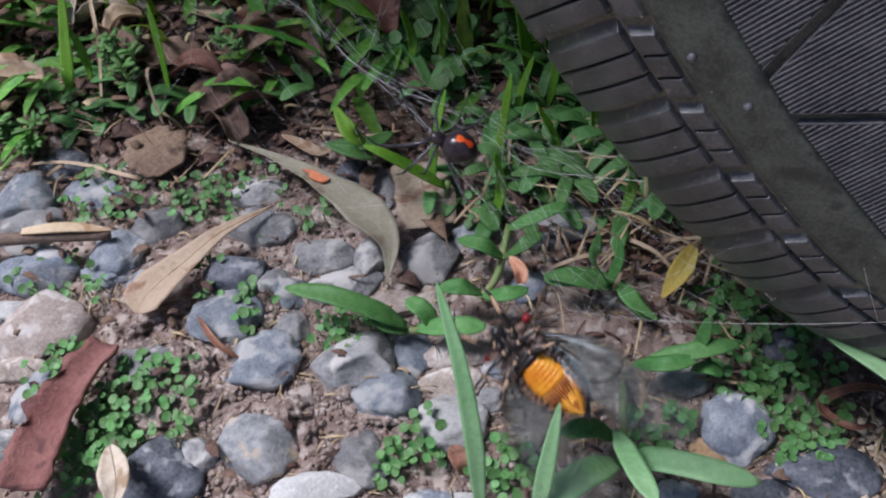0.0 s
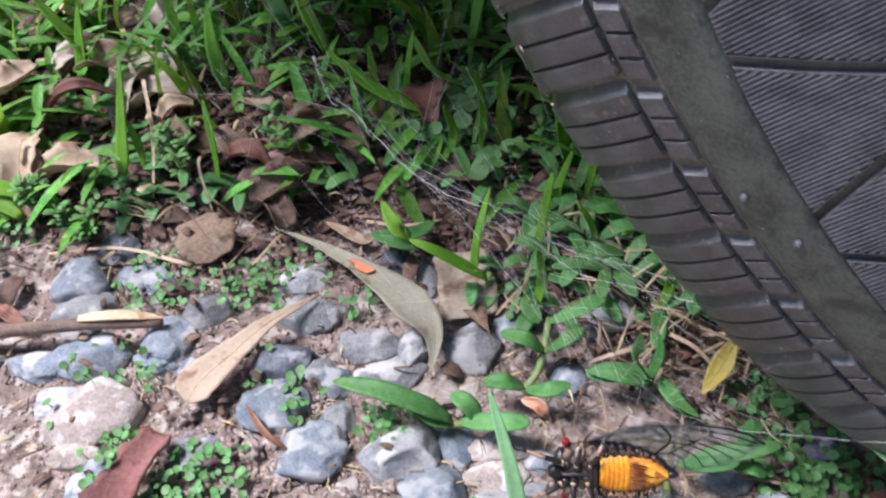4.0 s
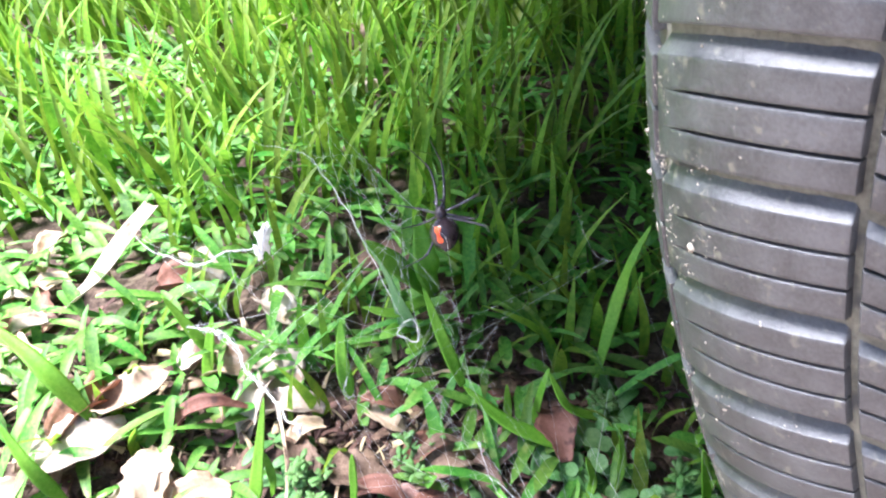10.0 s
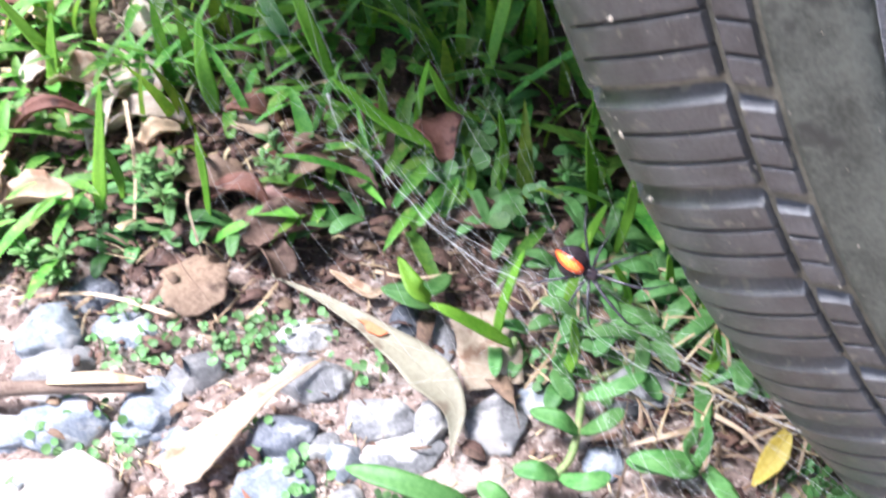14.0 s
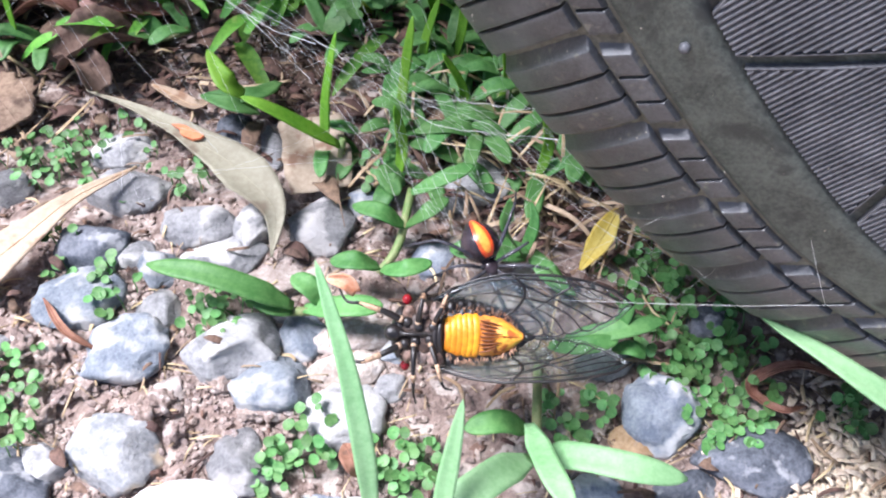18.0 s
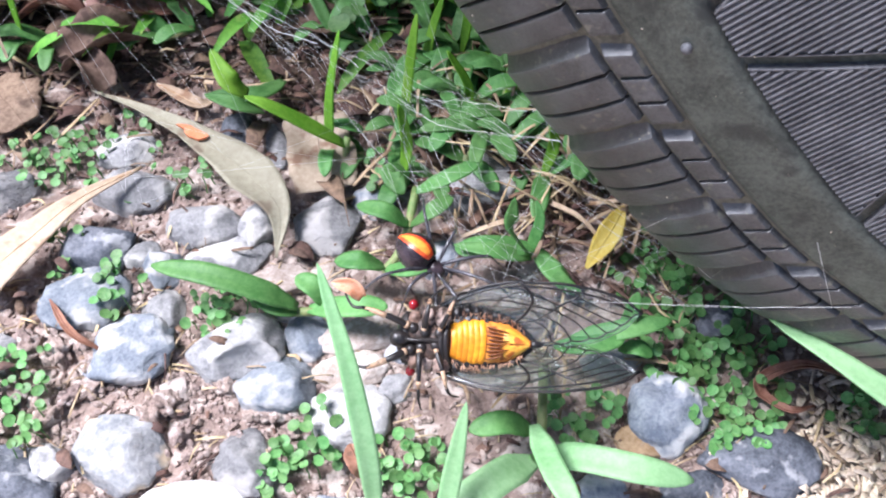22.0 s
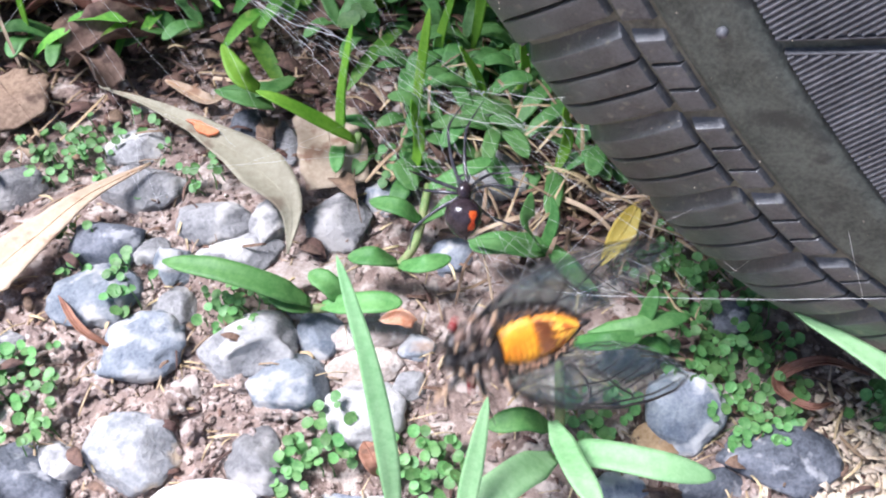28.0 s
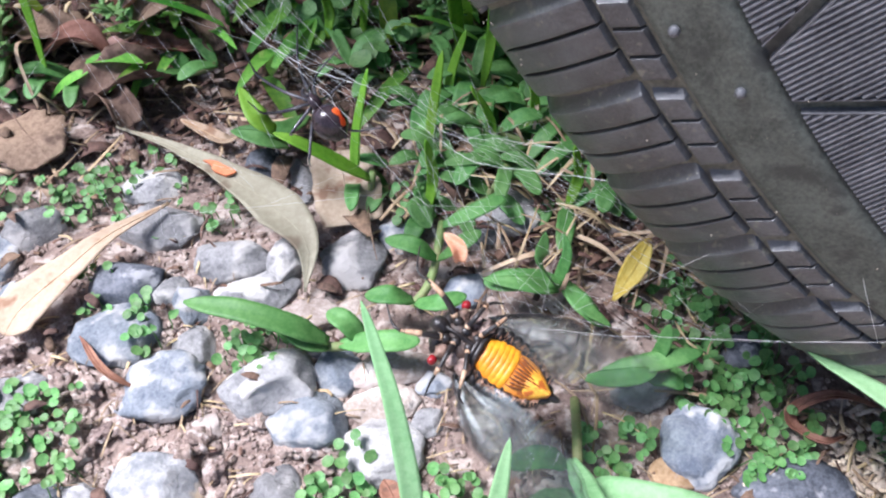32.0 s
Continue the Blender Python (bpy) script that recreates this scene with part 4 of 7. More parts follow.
dead_leaf([(-0.1334, 0.2088, 0.0040), (-0.1228, 0.2130, 0.0080), (-0.1088, 0.2077, 0.0060)], 0.0150, "pink", "crumpled pink-brown dead leaf", curl=0.5, shape="broad")
dead_leaf([(-0.1734, 0.2276, 0.0040), (-0.1554, 0.2209, 0.0100), (-0.1375, 0.2183, 0.0060)], 0.0154, "brown", "brown dead leaf under the grass", curl=0.5, shape="broad")
dead_leaf([(-0.1067, 0.2526, 0.0100), (-0.0975, 0.2653, 0.0120), (-0.0886, 0.2713, 0.0100)], 0.0097, "rust", "rust-brown dead leaf under grass", curl=0.4, shape="gum")
dead_leaf([(-0.3105, 0.6346, 0.0100), (-0.2998, 0.6299, 0.0200), (-0.3054, 0.6576, 0.0200)], 0.0252, "bleached", "pale dead leaf far back in the lawn", curl=0.3, shape="gum")
dead_leaf([(-0.4310, 0.6066, 0.0100), (-0.4081, 0.5925, 0.0150), (-0.3951, 0.5932, 0.0100)], 0.0226, "brown", "brown dead leaf far back in the lawn", curl=0.3, shape="gum")
dead_leaf([(-0.0248, 0.0647, 0.0040), (-0.0218, 0.0591, 0.0080), (-0.0202, 0.0568, 0.0040)], 0.0058, "rust", "small dark red leaf fragment", curl=0.3, shape="gum")
dead_leaf([(-0.1102, 0.1015, 0.0060), (-0.0991, 0.0895, 0.0100), (-0.0913, 0.0863, 0.0060)], 0.0024, "rust", "thin curled strip of red bark", curl=0.9, shape="gum")
dead_leaf([(-0.2178, 0.1358, 0.0040), (-0.2088, 0.1307, 0.0060), (-0.2010, 0.1267, 0.0040)], 0.0061, "rust", "narrow rust-brown leaf beside a twig", curl=0.3, shape="gum")
scatter = random.Random(77)
for i in range(44):
    if i < 26:
        x, y = scatter.uniform(-0.36, -0.17), scatter.uniform(0.19, 0.33)
    elif i < 36:
        x, y = scatter.uniform(-0.17, -0.03), scatter.uniform(0.20, 0.27)
    else:
        x, y = scatter.uniform(-0.6, 0.0), scatter.uniform(0.36, 0.75)
    a, L = scatter.uniform(0, 6.28), scatter.uniform(0.014, 0.036)
    z = ground_height(x, y) + scatter.uniform(0.003, 0.012)
    d = Vector((math.cos(a), math.sin(a), scatter.uniform(-0.1, 0.3))) * L
    p = Vector((x, y, z))
    kind, word = scatter.choice((("bleached", "bleached"), ("tan", "tan"), ("brown", "brown"), ("rust", "rust-brown"), ("bleached", "bleached"), ("tan", "tan")) if i < 26 or i >= 36 else (("brown", "brown"), ("rust", "rust-brown"), ("brown", "brown")))
    dead_leaf([p, p + d * 0.5 + Vector((0, 0, L * scatter.uniform(0.1, 0.35))), p + d], L * scatter.uniform(0.35, 0.7), kind, "small torn " + word + " dead leaf caught in the grass", curl=scatter.uniform(0.3, 1.0), shape="broad")
# orange scar on the grey-green leaf: a torn patch with its own edge
scar = bpy.data.objects["dead_leaf"]
c0 = Vector((-0.0800, 0.1545, 0.0158))
ring = [c0 + Vector((0.0044 * math.cos(a) * (1 + 0.35 * math.sin(3 * a)), -0.0022 * math.cos(a) + 0.0017 * math.sin(a), 0.0006 + 0.0004 * math.sin(a))) for a in [i * math.pi / 7 for i in range(14)]]
low = [q - Vector((0, 0, 0.0008)) for q in ring]
solid("scar", ring + low, [tuple(range(14)), tuple(range(27, 13, -1))] + [(i, (i + 1) % 14, (i + 1) % 14 + 14, i + 14) for i in range(14)], ORANGE_SPOT, scar, "torn orange patch", smooth=False)

# red bark strip, twig
pts = spline([(-0.1340, 0.0875, 0.009), (-0.1385, 0.0700, 0.012), (-0.1400, 0.0560, 0.0115), (-0.1395, 0.0400, 0.012)], 26)
v, f = strip(pts, 0.0145, 0.05, lambda u: 0.62 + 0.4 * math.sin(2.2 * u) + 0.12 * noise.noise(Vector((u * 14, 1, 0))), 8, 0.0016, curl=0.35, ragged=0.5)
tagged(solid("bark_strip", v, f, BARK), "flat strip of cracked red-brown bark", "bark")
pts = spline([(-0.235, 0.118, 0.006), (-0.2, 0.1232, 0.009), (-0.172, 0.127, 0.010), (-0.149, 0.1298, 0.009)], 20)
v, f = tube(pts, [0.0030 + 0.0004 * noise.noise(Vector((i * 0.7, 0, 0))) - 0.00006 * i for i in range(21)], 10)
twig = tagged(solid("twig", v, f, TWIG), "short peeled brown twig lying on stones", "twig")
v, f = strip(spline([(-0.178, 0.1268, 0.0125), (-0.163, 0.1292, 0.0128), (-0.1478, 0.131, 0.0105)], 8), 0.0042, 0.3, None, 4, 0.0006)
solid("peeled_bark", v, f, LEAF["tan"], twig, "pale peeled sliver")
for pts, rad in (([(0.027, 0.139, 0.008), (0.035, 0.131, 0.012), (0.043, 0.124, 0.008)], 0.0011), ([(0.022, 0.134, 0.006), (0.012, 0.128, 0.012), (0.0, 0.126, 0.006)], 0.0012), ([(0.04, 0.142, 0.004), (0.052, 0.135, 0.014), (0.05, 0.122, 0.008)], 0.0009),
                 ([(-0.085, 0.185, 0.006), (-0.07, 0.182, 0.008), (-0.055, 0.188, 0.006)], 0.0009), ([(0.012, 0.196, 0.006), (0.017, 0.186, 0.016), (0.016, 0.176, 0.006)], 0.001), ([(-0.15, 0.16, 0.004), (-0.18, 0.165, 0.006), (-0.21, 0.162, 0.004)], 0.0011), ([(-0.16, 0.22, 0.006), (-0.155, 0.2, 0.02), (-0.148, 0.185, 0.006)], 0.0009), ([(-0.19, 0.24, 0.03), (-0.18, 0.215, 0.02), (-0.178, 0.195, 0.004)], 0.001)):
    v, f = strip(spline(pts, 12), rad * 1.7, 0.7, lambda u: 1 - 0.5 * u, 4, 0.0003)
    tagged(solid("dry_stalk", v, f, LEAF["tan"]), "curved dry tan grass stalk", "stalk", group="dry stalks")


# ---- grass plants at the edge of the stones ----
def blunt(u):
    return min(1, 0.4 + u * 2.6) * max(0.03, 1 - max(0, (u - 0.55) / 0.45) ** 2.6) ** 0.6


def pointed(u):
    return min(1, 0.55 + u * 2.2) * (1 - max(0, u - 0.35) / 0.65) ** 0.55 if u < 0.999 else 0.02


def grass_plant(label, blades, stem):
    outline = blunt if "blunt" in label or "creeping" in label or "runner" in label else pointed
    p0 = Vector(stem[0]) if stem else Vector(blades[0][0][0])
    plant = tagged(new("grass_plant"), label, "grass")
    plant.location = (p0.x, p0.y, 0)
    for pts, wide, pale in blades:
        q = [Vector(c) - plant.location for c in pts]
        v, f = strip(spline(q, 18), wide, 0.2, outline, 6, 0.00035, curl=-0.1)
        solid("blade", v, f, (BLADE, BLADE_PALE, BLADE_SUN)[pale], plant)
    if stem:
        q = [Vector(c) - plant.location for c in stem]
        v, f = tube(spline(q, 12), 0.0013, 8)
        solid("stem", v, f, STEM, plant, "thin green-brown stem")
    elif pts[0][2] > 0.006:
        base = Vector(blades[0][0][0]) - plant.location
        v, f = tube(spline([base + Vector((0.001, 0.002, 0.001)), base + Vector((0.0, -0.002, -base.z * 0.5)), Vector((base.x, base.y - 0.006, 0.001))], 6), 0.0011, 8)
        solid("stem", v, f, STEM, plant, "thin green stem")
    return plant


WEED = surface("weed_leaf", (0.12, 0.3, 0.07), (0.25, 0.45, 0.14), 120, 0.55, 0.2, 6, 0.12, translucent=0.3)
STEM = surface("grass_stem", (0.13, 0.22, 0.06), (0.27, 0.28, 0.12), 150, 0.6, 0.3, 6, 0.1)
grass_plant("pale green grass sprout growing between the stones", [([(-0.0150, 0.0420, 0.0200), (-0.0168, 0.0512, 0.0360), (-0.0204, 0.0633, 0.0500), (-0.0246, 0.0737, 0.0580), (-0.0279, 0.0817, 0.0620)], 0.0046, 1)], [])
grass_plant("pale green upright grass blade among stones", [([(-0.0011, 0.0414, 0.0200), (0.0012, 0.0523, 0.0350), (0.0029, 0.0605, 0.0450)], 0.0044, 1)], [])
grass_plant("pale green grass runner with spreading blades under the cicada", [([(0.0212, 0.0608, 0.0120), (0.0291, 0.0585, 0.0200), (0.0418, 0.0549, 0.0240), (0.0540, 0.0535, 0.0220)], 0.0068, 1), ([(0.0205, 0.0601, 0.0120), (0.0126, 0.0540, 0.0200), (0.0052, 0.0482, 0.0220), (0.0005, 0.0461, 0.0200)], 0.0079, 1), ([(0.0200, 0.0674, 0.0120), (0.0126, 0.0660, 0.0200), (0.0043, 0.0638, 0.0200)], 0.0058, 0), ([(0.0194, 0.0657, 0.0200), (0.0222, 0.0531, 0.0280), (0.0264, 0.0428, 0.0320)], 0.0057, 1), ([(0.0262, 0.0904, 0.0120), (0.0337, 0.0877, 0.0180), (0.0429, 0.0897, 0.0180)], 0.0051, 0), ([(0.0306, 0.0922, 0.0120), (0.0410, 0.0920, 0.0180), (0.0549, 0.0947, 0.0200)], 0.0055, 0), ([(0.0432, 0.0913, 0.0100), (0.0472, 0.0895, 0.0140), (0.0512, 0.0886, 0.0120)], 0.0044, 0), ([(0.0422, 0.0927, 0.0120), (0.0443, 0.0950, 0.0200), (0.0455, 0.0989, 0.0260)], 0.0038, 0)], [(0.0242, 0.0878, 0.0040), (0.0226, 0.0750, 0.0120), (0.0218, 0.0609, 0.0120)])
grass_plant("broad pale folded grass leaf in the shaded lawn", [([(-0.1425, 0.3038, 0.0040), (-0.1415, 0.2860, 0.0420), (-0.1463, 0.2781, 0.0778), (-0.1532, 0.2718, 0.1032)], 0.0085, 1)], [])
grass_plant("broad pale green grass blade leaning in front of the tyre", [([(0.1300, 0.0500, 0.0050), (0.1120, 0.0515, 0.0420), (0.0924, 0.0574, 0.0520), (0.0833, 0.0609, 0.0550), (0.0730, 0.0687, 0.0560), (0.0637, 0.0771, 0.0540)], 0.0078, 1)], [])
grass_plant("green grass runner with blunt leaves creeping over stones", [([(-0.0417, 0.1000, 0.0100), (-0.0506, 0.1000, 0.0180), (-0.0644, 0.1020, 0.0220), (-0.0792, 0.1051, 0.0200)], 0.0066, 0), ([(-0.0386, 0.0993, 0.0100), (-0.0260, 0.0973, 0.0160), (-0.0171, 0.0977, 0.0160)], 0.0064, 0), ([(-0.0328, 0.1007, 0.0100), (-0.0370, 0.1033, 0.0150), (-0.0423, 0.1063, 0.0150)], 0.0060, 0), ([(-0.0419, 0.0994, 0.0080), (-0.0462, 0.0978, 0.0120), (-0.0525, 0.1001, 0.0120)], 0.0039, 0)], [(-0.0454, 0.1003, 0.0060), (-0.0356, 0.0989, 0.0100), (-0.0269, 0.1010, 0.0100)])
grass_plant("green grass runner with paired blunt leaves on a brown stem", [([(-0.0198, 0.1137, 0.0100), (-0.0252, 0.1114, 0.0160), (-0.0327, 0.1124, 0.0140)], 0.0060, 0), ([(-0.0189, 0.1130, 0.0100), (-0.0124, 0.1095, 0.0160), (-0.0051, 0.1133, 0.0140)], 0.0054, 0), ([(-0.0138, 0.1278, 0.0100), (-0.0198, 0.1280, 0.0160), (-0.0285, 0.1314, 0.0140)], 0.0057, 0), ([(-0.0130, 0.1278, 0.0100), (-0.0073, 0.1272, 0.0180), (-0.0013, 0.1323, 0.0180)], 0.0050, 0), ([(-0.0120, 0.1384, 0.0120), (-0.0031, 0.1393, 0.0180), (0.0060, 0.1449, 0.0180)], 0.0051, 0), ([(-0.0149, 0.1451, 0.0100), (-0.0196, 0.1437, 0.0140), (-0.0159, 0.1372, 0.0120)], 0.0066, 0)], [(-0.0202, 0.1152, 0.0040), (-0.0150, 0.1223, 0.0080), (-0.0122, 0.1410, 0.0100)])
grass_plant("green grass tuft with an upright blade beside dry straw", [([(0.0207, 0.1202, 0.0080), (0.0146, 0.1174, 0.0240), (0.0143, 0.1193, 0.0360)], 0.0059, 0), ([(0.0207, 0.1202, 0.0080), (0.0114, 0.1160, 0.0160), (-0.0007, 0.1176, 0.0160)], 0.0061, 0), ([(0.0233, 0.1236, 0.0060), (0.0270, 0.1125, 0.0120), (0.0346, 0.1069, 0.0100)], 0.0055, 0), ([(0.0209, 0.1216, 0.0060), (0.0232, 0.1270, 0.0150), (0.0222, 0.1325, 0.0180)], 0.0035, 0)], [])
grass_plant("long curved green grass blade arching over a dead leaf", [([(-0.0350, 0.1555, 0.0120), (-0.0444, 0.1537, 0.0220), (-0.0543, 0.1532, 0.0300), (-0.0613, 0.1547, 0.0320)], 0.0059, 2), ([(-0.0625, 0.1702, 0.0100), (-0.0694, 0.1671, 0.0160), (-0.0795, 0.1701, 0.0160)], 0.0073, 0), ([(-0.0618, 0.1591, 0.0280), (-0.0664, 0.1594, 0.0340), (-0.0726, 0.1687, 0.0360)], 0.0074, 2), ([(-0.0300, 0.1632, 0.0100), (-0.0347, 0.1616, 0.0140), (-0.0407, 0.1624, 0.0140)], 0.0052, 0)], [])
grass_plant("green creeping grass leaves at the lawn's edge", [([(0.0141, 0.1740, 0.0080), (0.0056, 0.1693, 0.0140), (-0.0025, 0.1702, 0.0120)], 0.0064, 0), ([(0.0224, 0.1228, 0.0080), (0.0097, 0.1186, 0.0140), (-0.0002, 0.1189, 0.0120)], 0.0074, 0), ([(0.0334, 0.1100, 0.0060), (0.0275, 0.1120, 0.0120), (0.0230, 0.1180, 0.0120)], 0.0061, 0), ([(-0.0092, 0.1999, 0.0080), (-0.0153, 0.1930, 0.0120), (-0.0209, 0.1865, 0.0100)], 0.0080, 0), ([(-0.0583, 0.1852, 0.0080), (-0.0641, 0.1733, 0.0140), (-0.0806, 0.1736, 0.0120)], 0.0065, 0)], [])
grass_plant("tall green grass blades rising beside the tyre", [([(-0.0525, 0.2770, 0.0200), (-0.0454, 0.2942, 0.0550), (-0.0413, 0.2985, 0.0750), (-0.0346, 0.3065, 0.0880)], 0.0056, 2), ([(-0.0079, 0.2194, 0.0100), (-0.0111, 0.2219, 0.0300), (-0.0144, 0.2255, 0.0450)], 0.0068, 2), ([(-0.0604, 0.2435, 0.0120), (-0.0879, 0.2421, 0.0260), (-0.1095, 0.2496, 0.0400)], 0.0080, 2), ([(-0.1096, 0.2502, 0.0400), (-0.1184, 0.2572, 0.0600), (-0.1283, 0.2718, 0.0750)], 0.0062, 2), ([(-0.0480, 0.2606, 0.0120), (-0.0642, 0.2508, 0.0300), (-0.0736, 0.2569, 0.0440)], 0.0060, 2)], [])
grass_plant("broad green grass blades standing at the lawn's edge", [([(-0.2757, 0.2296, 0.0200), (-0.2899, 0.2346, 0.0400), (-0.3067, 0.2426, 0.0500), (-0.3290, 0.2502, 0.0600)], 0.0087, 2), ([(-0.2201, 0.2664, 0.0100), (-0.2370, 0.2705, 0.0300), (-0.2550, 0.2793, 0.0500)], 0.0074, 2), ([(-0.2350, 0.2594, 0.0100), (-0.2315, 0.2673, 0.0300), (-0.2287, 0.2735, 0.0450)], 0.0073, 2), ([(-0.1644, 0.2598, 0.0100), (-0.1676, 0.2666, 0.0300), (-0.1690, 0.2776, 0.0450)], 0.0069, 2), ([(-0.1915, 0.2011, 0.0100), (-0.1903, 0.2108, 0.0250), (-0.1881, 0.2272, 0.0500)], 0.0060, 2), ([(-0.2270, 0.1901, 0.0080), (-0.2428, 0.1860, 0.0160), (-0.2659, 0.1886, 0.0120)], 0.0089, 2)], [])
grass_plant("light green grass blades low in the lawn", [([(-0.2629, 0.1569, 0.0300), (-0.2739, 0.1592, 0.0400), (-0.2926, 0.1629, 0.0500)], 0.0064, 2), ([(-0.2402, 0.1658, 0.0200), (-0.2619, 0.1595, 0.0300), (-0.2907, 0.1509, 0.0300)], 0.0055, 2), ([(-0.2511, 0.1394, 0.0300), (-0.2669, 0.1391, 0.0350), (-0.2894, 0.1414, 0.0300)], 0.0068, 2), ([(-0.2271, 0.1775, 0.0080), (-0.2450, 0.1839, 0.0160), (-0.2607, 0.1878, 0.0200)], 0.0067, 2), ([(-0.2726, 0.1934, 0.0100), (-0.2814, 0.1956, 0.0300), (-0.2964, 0.2062, 0.0450)], 0.0064, 2)], [])
grass_plant("leafy green weed with pale narrow leaves", [([(-0.1333, 0.3125, 0.0300), (-0.1485, 0.3098, 0.0500), (-0.1655, 0.3155, 0.0600)], 0.0165, 2), ([(-0.1318, 0.3126, 0.0300), (-0.1354, 0.3152, 0.0500), (-0.1411, 0.3301, 0.0660)], 0.0144, 2), ([(-0.1318, 0.3126, 0.0300), (-0.1454, 0.2888, 0.0400), (-0.1607, 0.2860, 0.0450)], 0.0081, 2), ([(-0.1351, 0.3022, 0.0200), (-0.1459, 0.2873, 0.0300), (-0.1530, 0.2809, 0.0300)], 0.0098, 2), ([(-0.1322, 0.3025, 0.0200), (-0.1359, 0.2771, 0.0300), (-0.1396, 0.2749, 0.0300)], 0.0080, 2)], [(-0.1134, 0.2737, 0.0040), (-0.1225, 0.2926, 0.0150), (-0.1318, 0.3126, 0.0300)])


def creeper(x, y, turn, pairs, r):
    """A short grass runner: a lying stem with pairs of blunt leaves."""
    stem, blades = [], []
    for k in range(pairs + 1):
        a = radians(turn) + 0.25 * math.sin(k * 1.7)
        q = Vector((x + math.cos(a) * 0.0095 * k, y + math.sin(a) * 0.0095 * k, 0))
        q.z = ground_height(q.x, q.y) + 0.004 + 0.0045 * math.sin(k * 1.2 + turn)
        stem.append(tuple(q))
        for side in (1, -1):
            if r.random() < 0.12:
                continue
            b = a + side * r.uniform(0.5, 1.3)
            L = r.uniform(0.011, 0.02)
            d = Vector((math.cos(b), math.sin(b), r.uniform(0.15, 0.55)))
            blades.append(([q, q + d * L * 0.5 + Vector((0, 0, 0.002)), q + Vector((d.x, d.y, d.z * 0.7)) * L], r.uniform(0.0044, 0.0064), 0))
    if r.random() < 0.5:
        q = Vector(stem[-1])
        L = r.uniform(0.02, 0.045)
        blades.append(([q, q + Vector((0.002, 0.003, L * 0.5)), q + Vector((r.uniform(-0.008, 0.008), 0.006, L))], 0.0036, 2))
    return grass_plant("green creeping grass runner with blunt leaves among straw", blades, stem)


cr = random.Random(61)
for i in range(42):
    if i > 29:
        x, y = cr.uniform(-0.005, 0.04), cr.uniform(0.158, 0.195)
    elif i < 18:
        y = cr.uniform(0.152, 0.235)
        x = cr.uniform(-0.05, 0.045 - (y - 0.15) * 0.35)
    else:
        x, y = cr.uniform(-0.2, -0.02), cr.uniform(0.205, 0.26)
    if x < -0.022 and y < 0.192:
        x += 0.035
    creeper(x, y, cr.uniform(0, 360), cr.randrange(1, 4), cr)


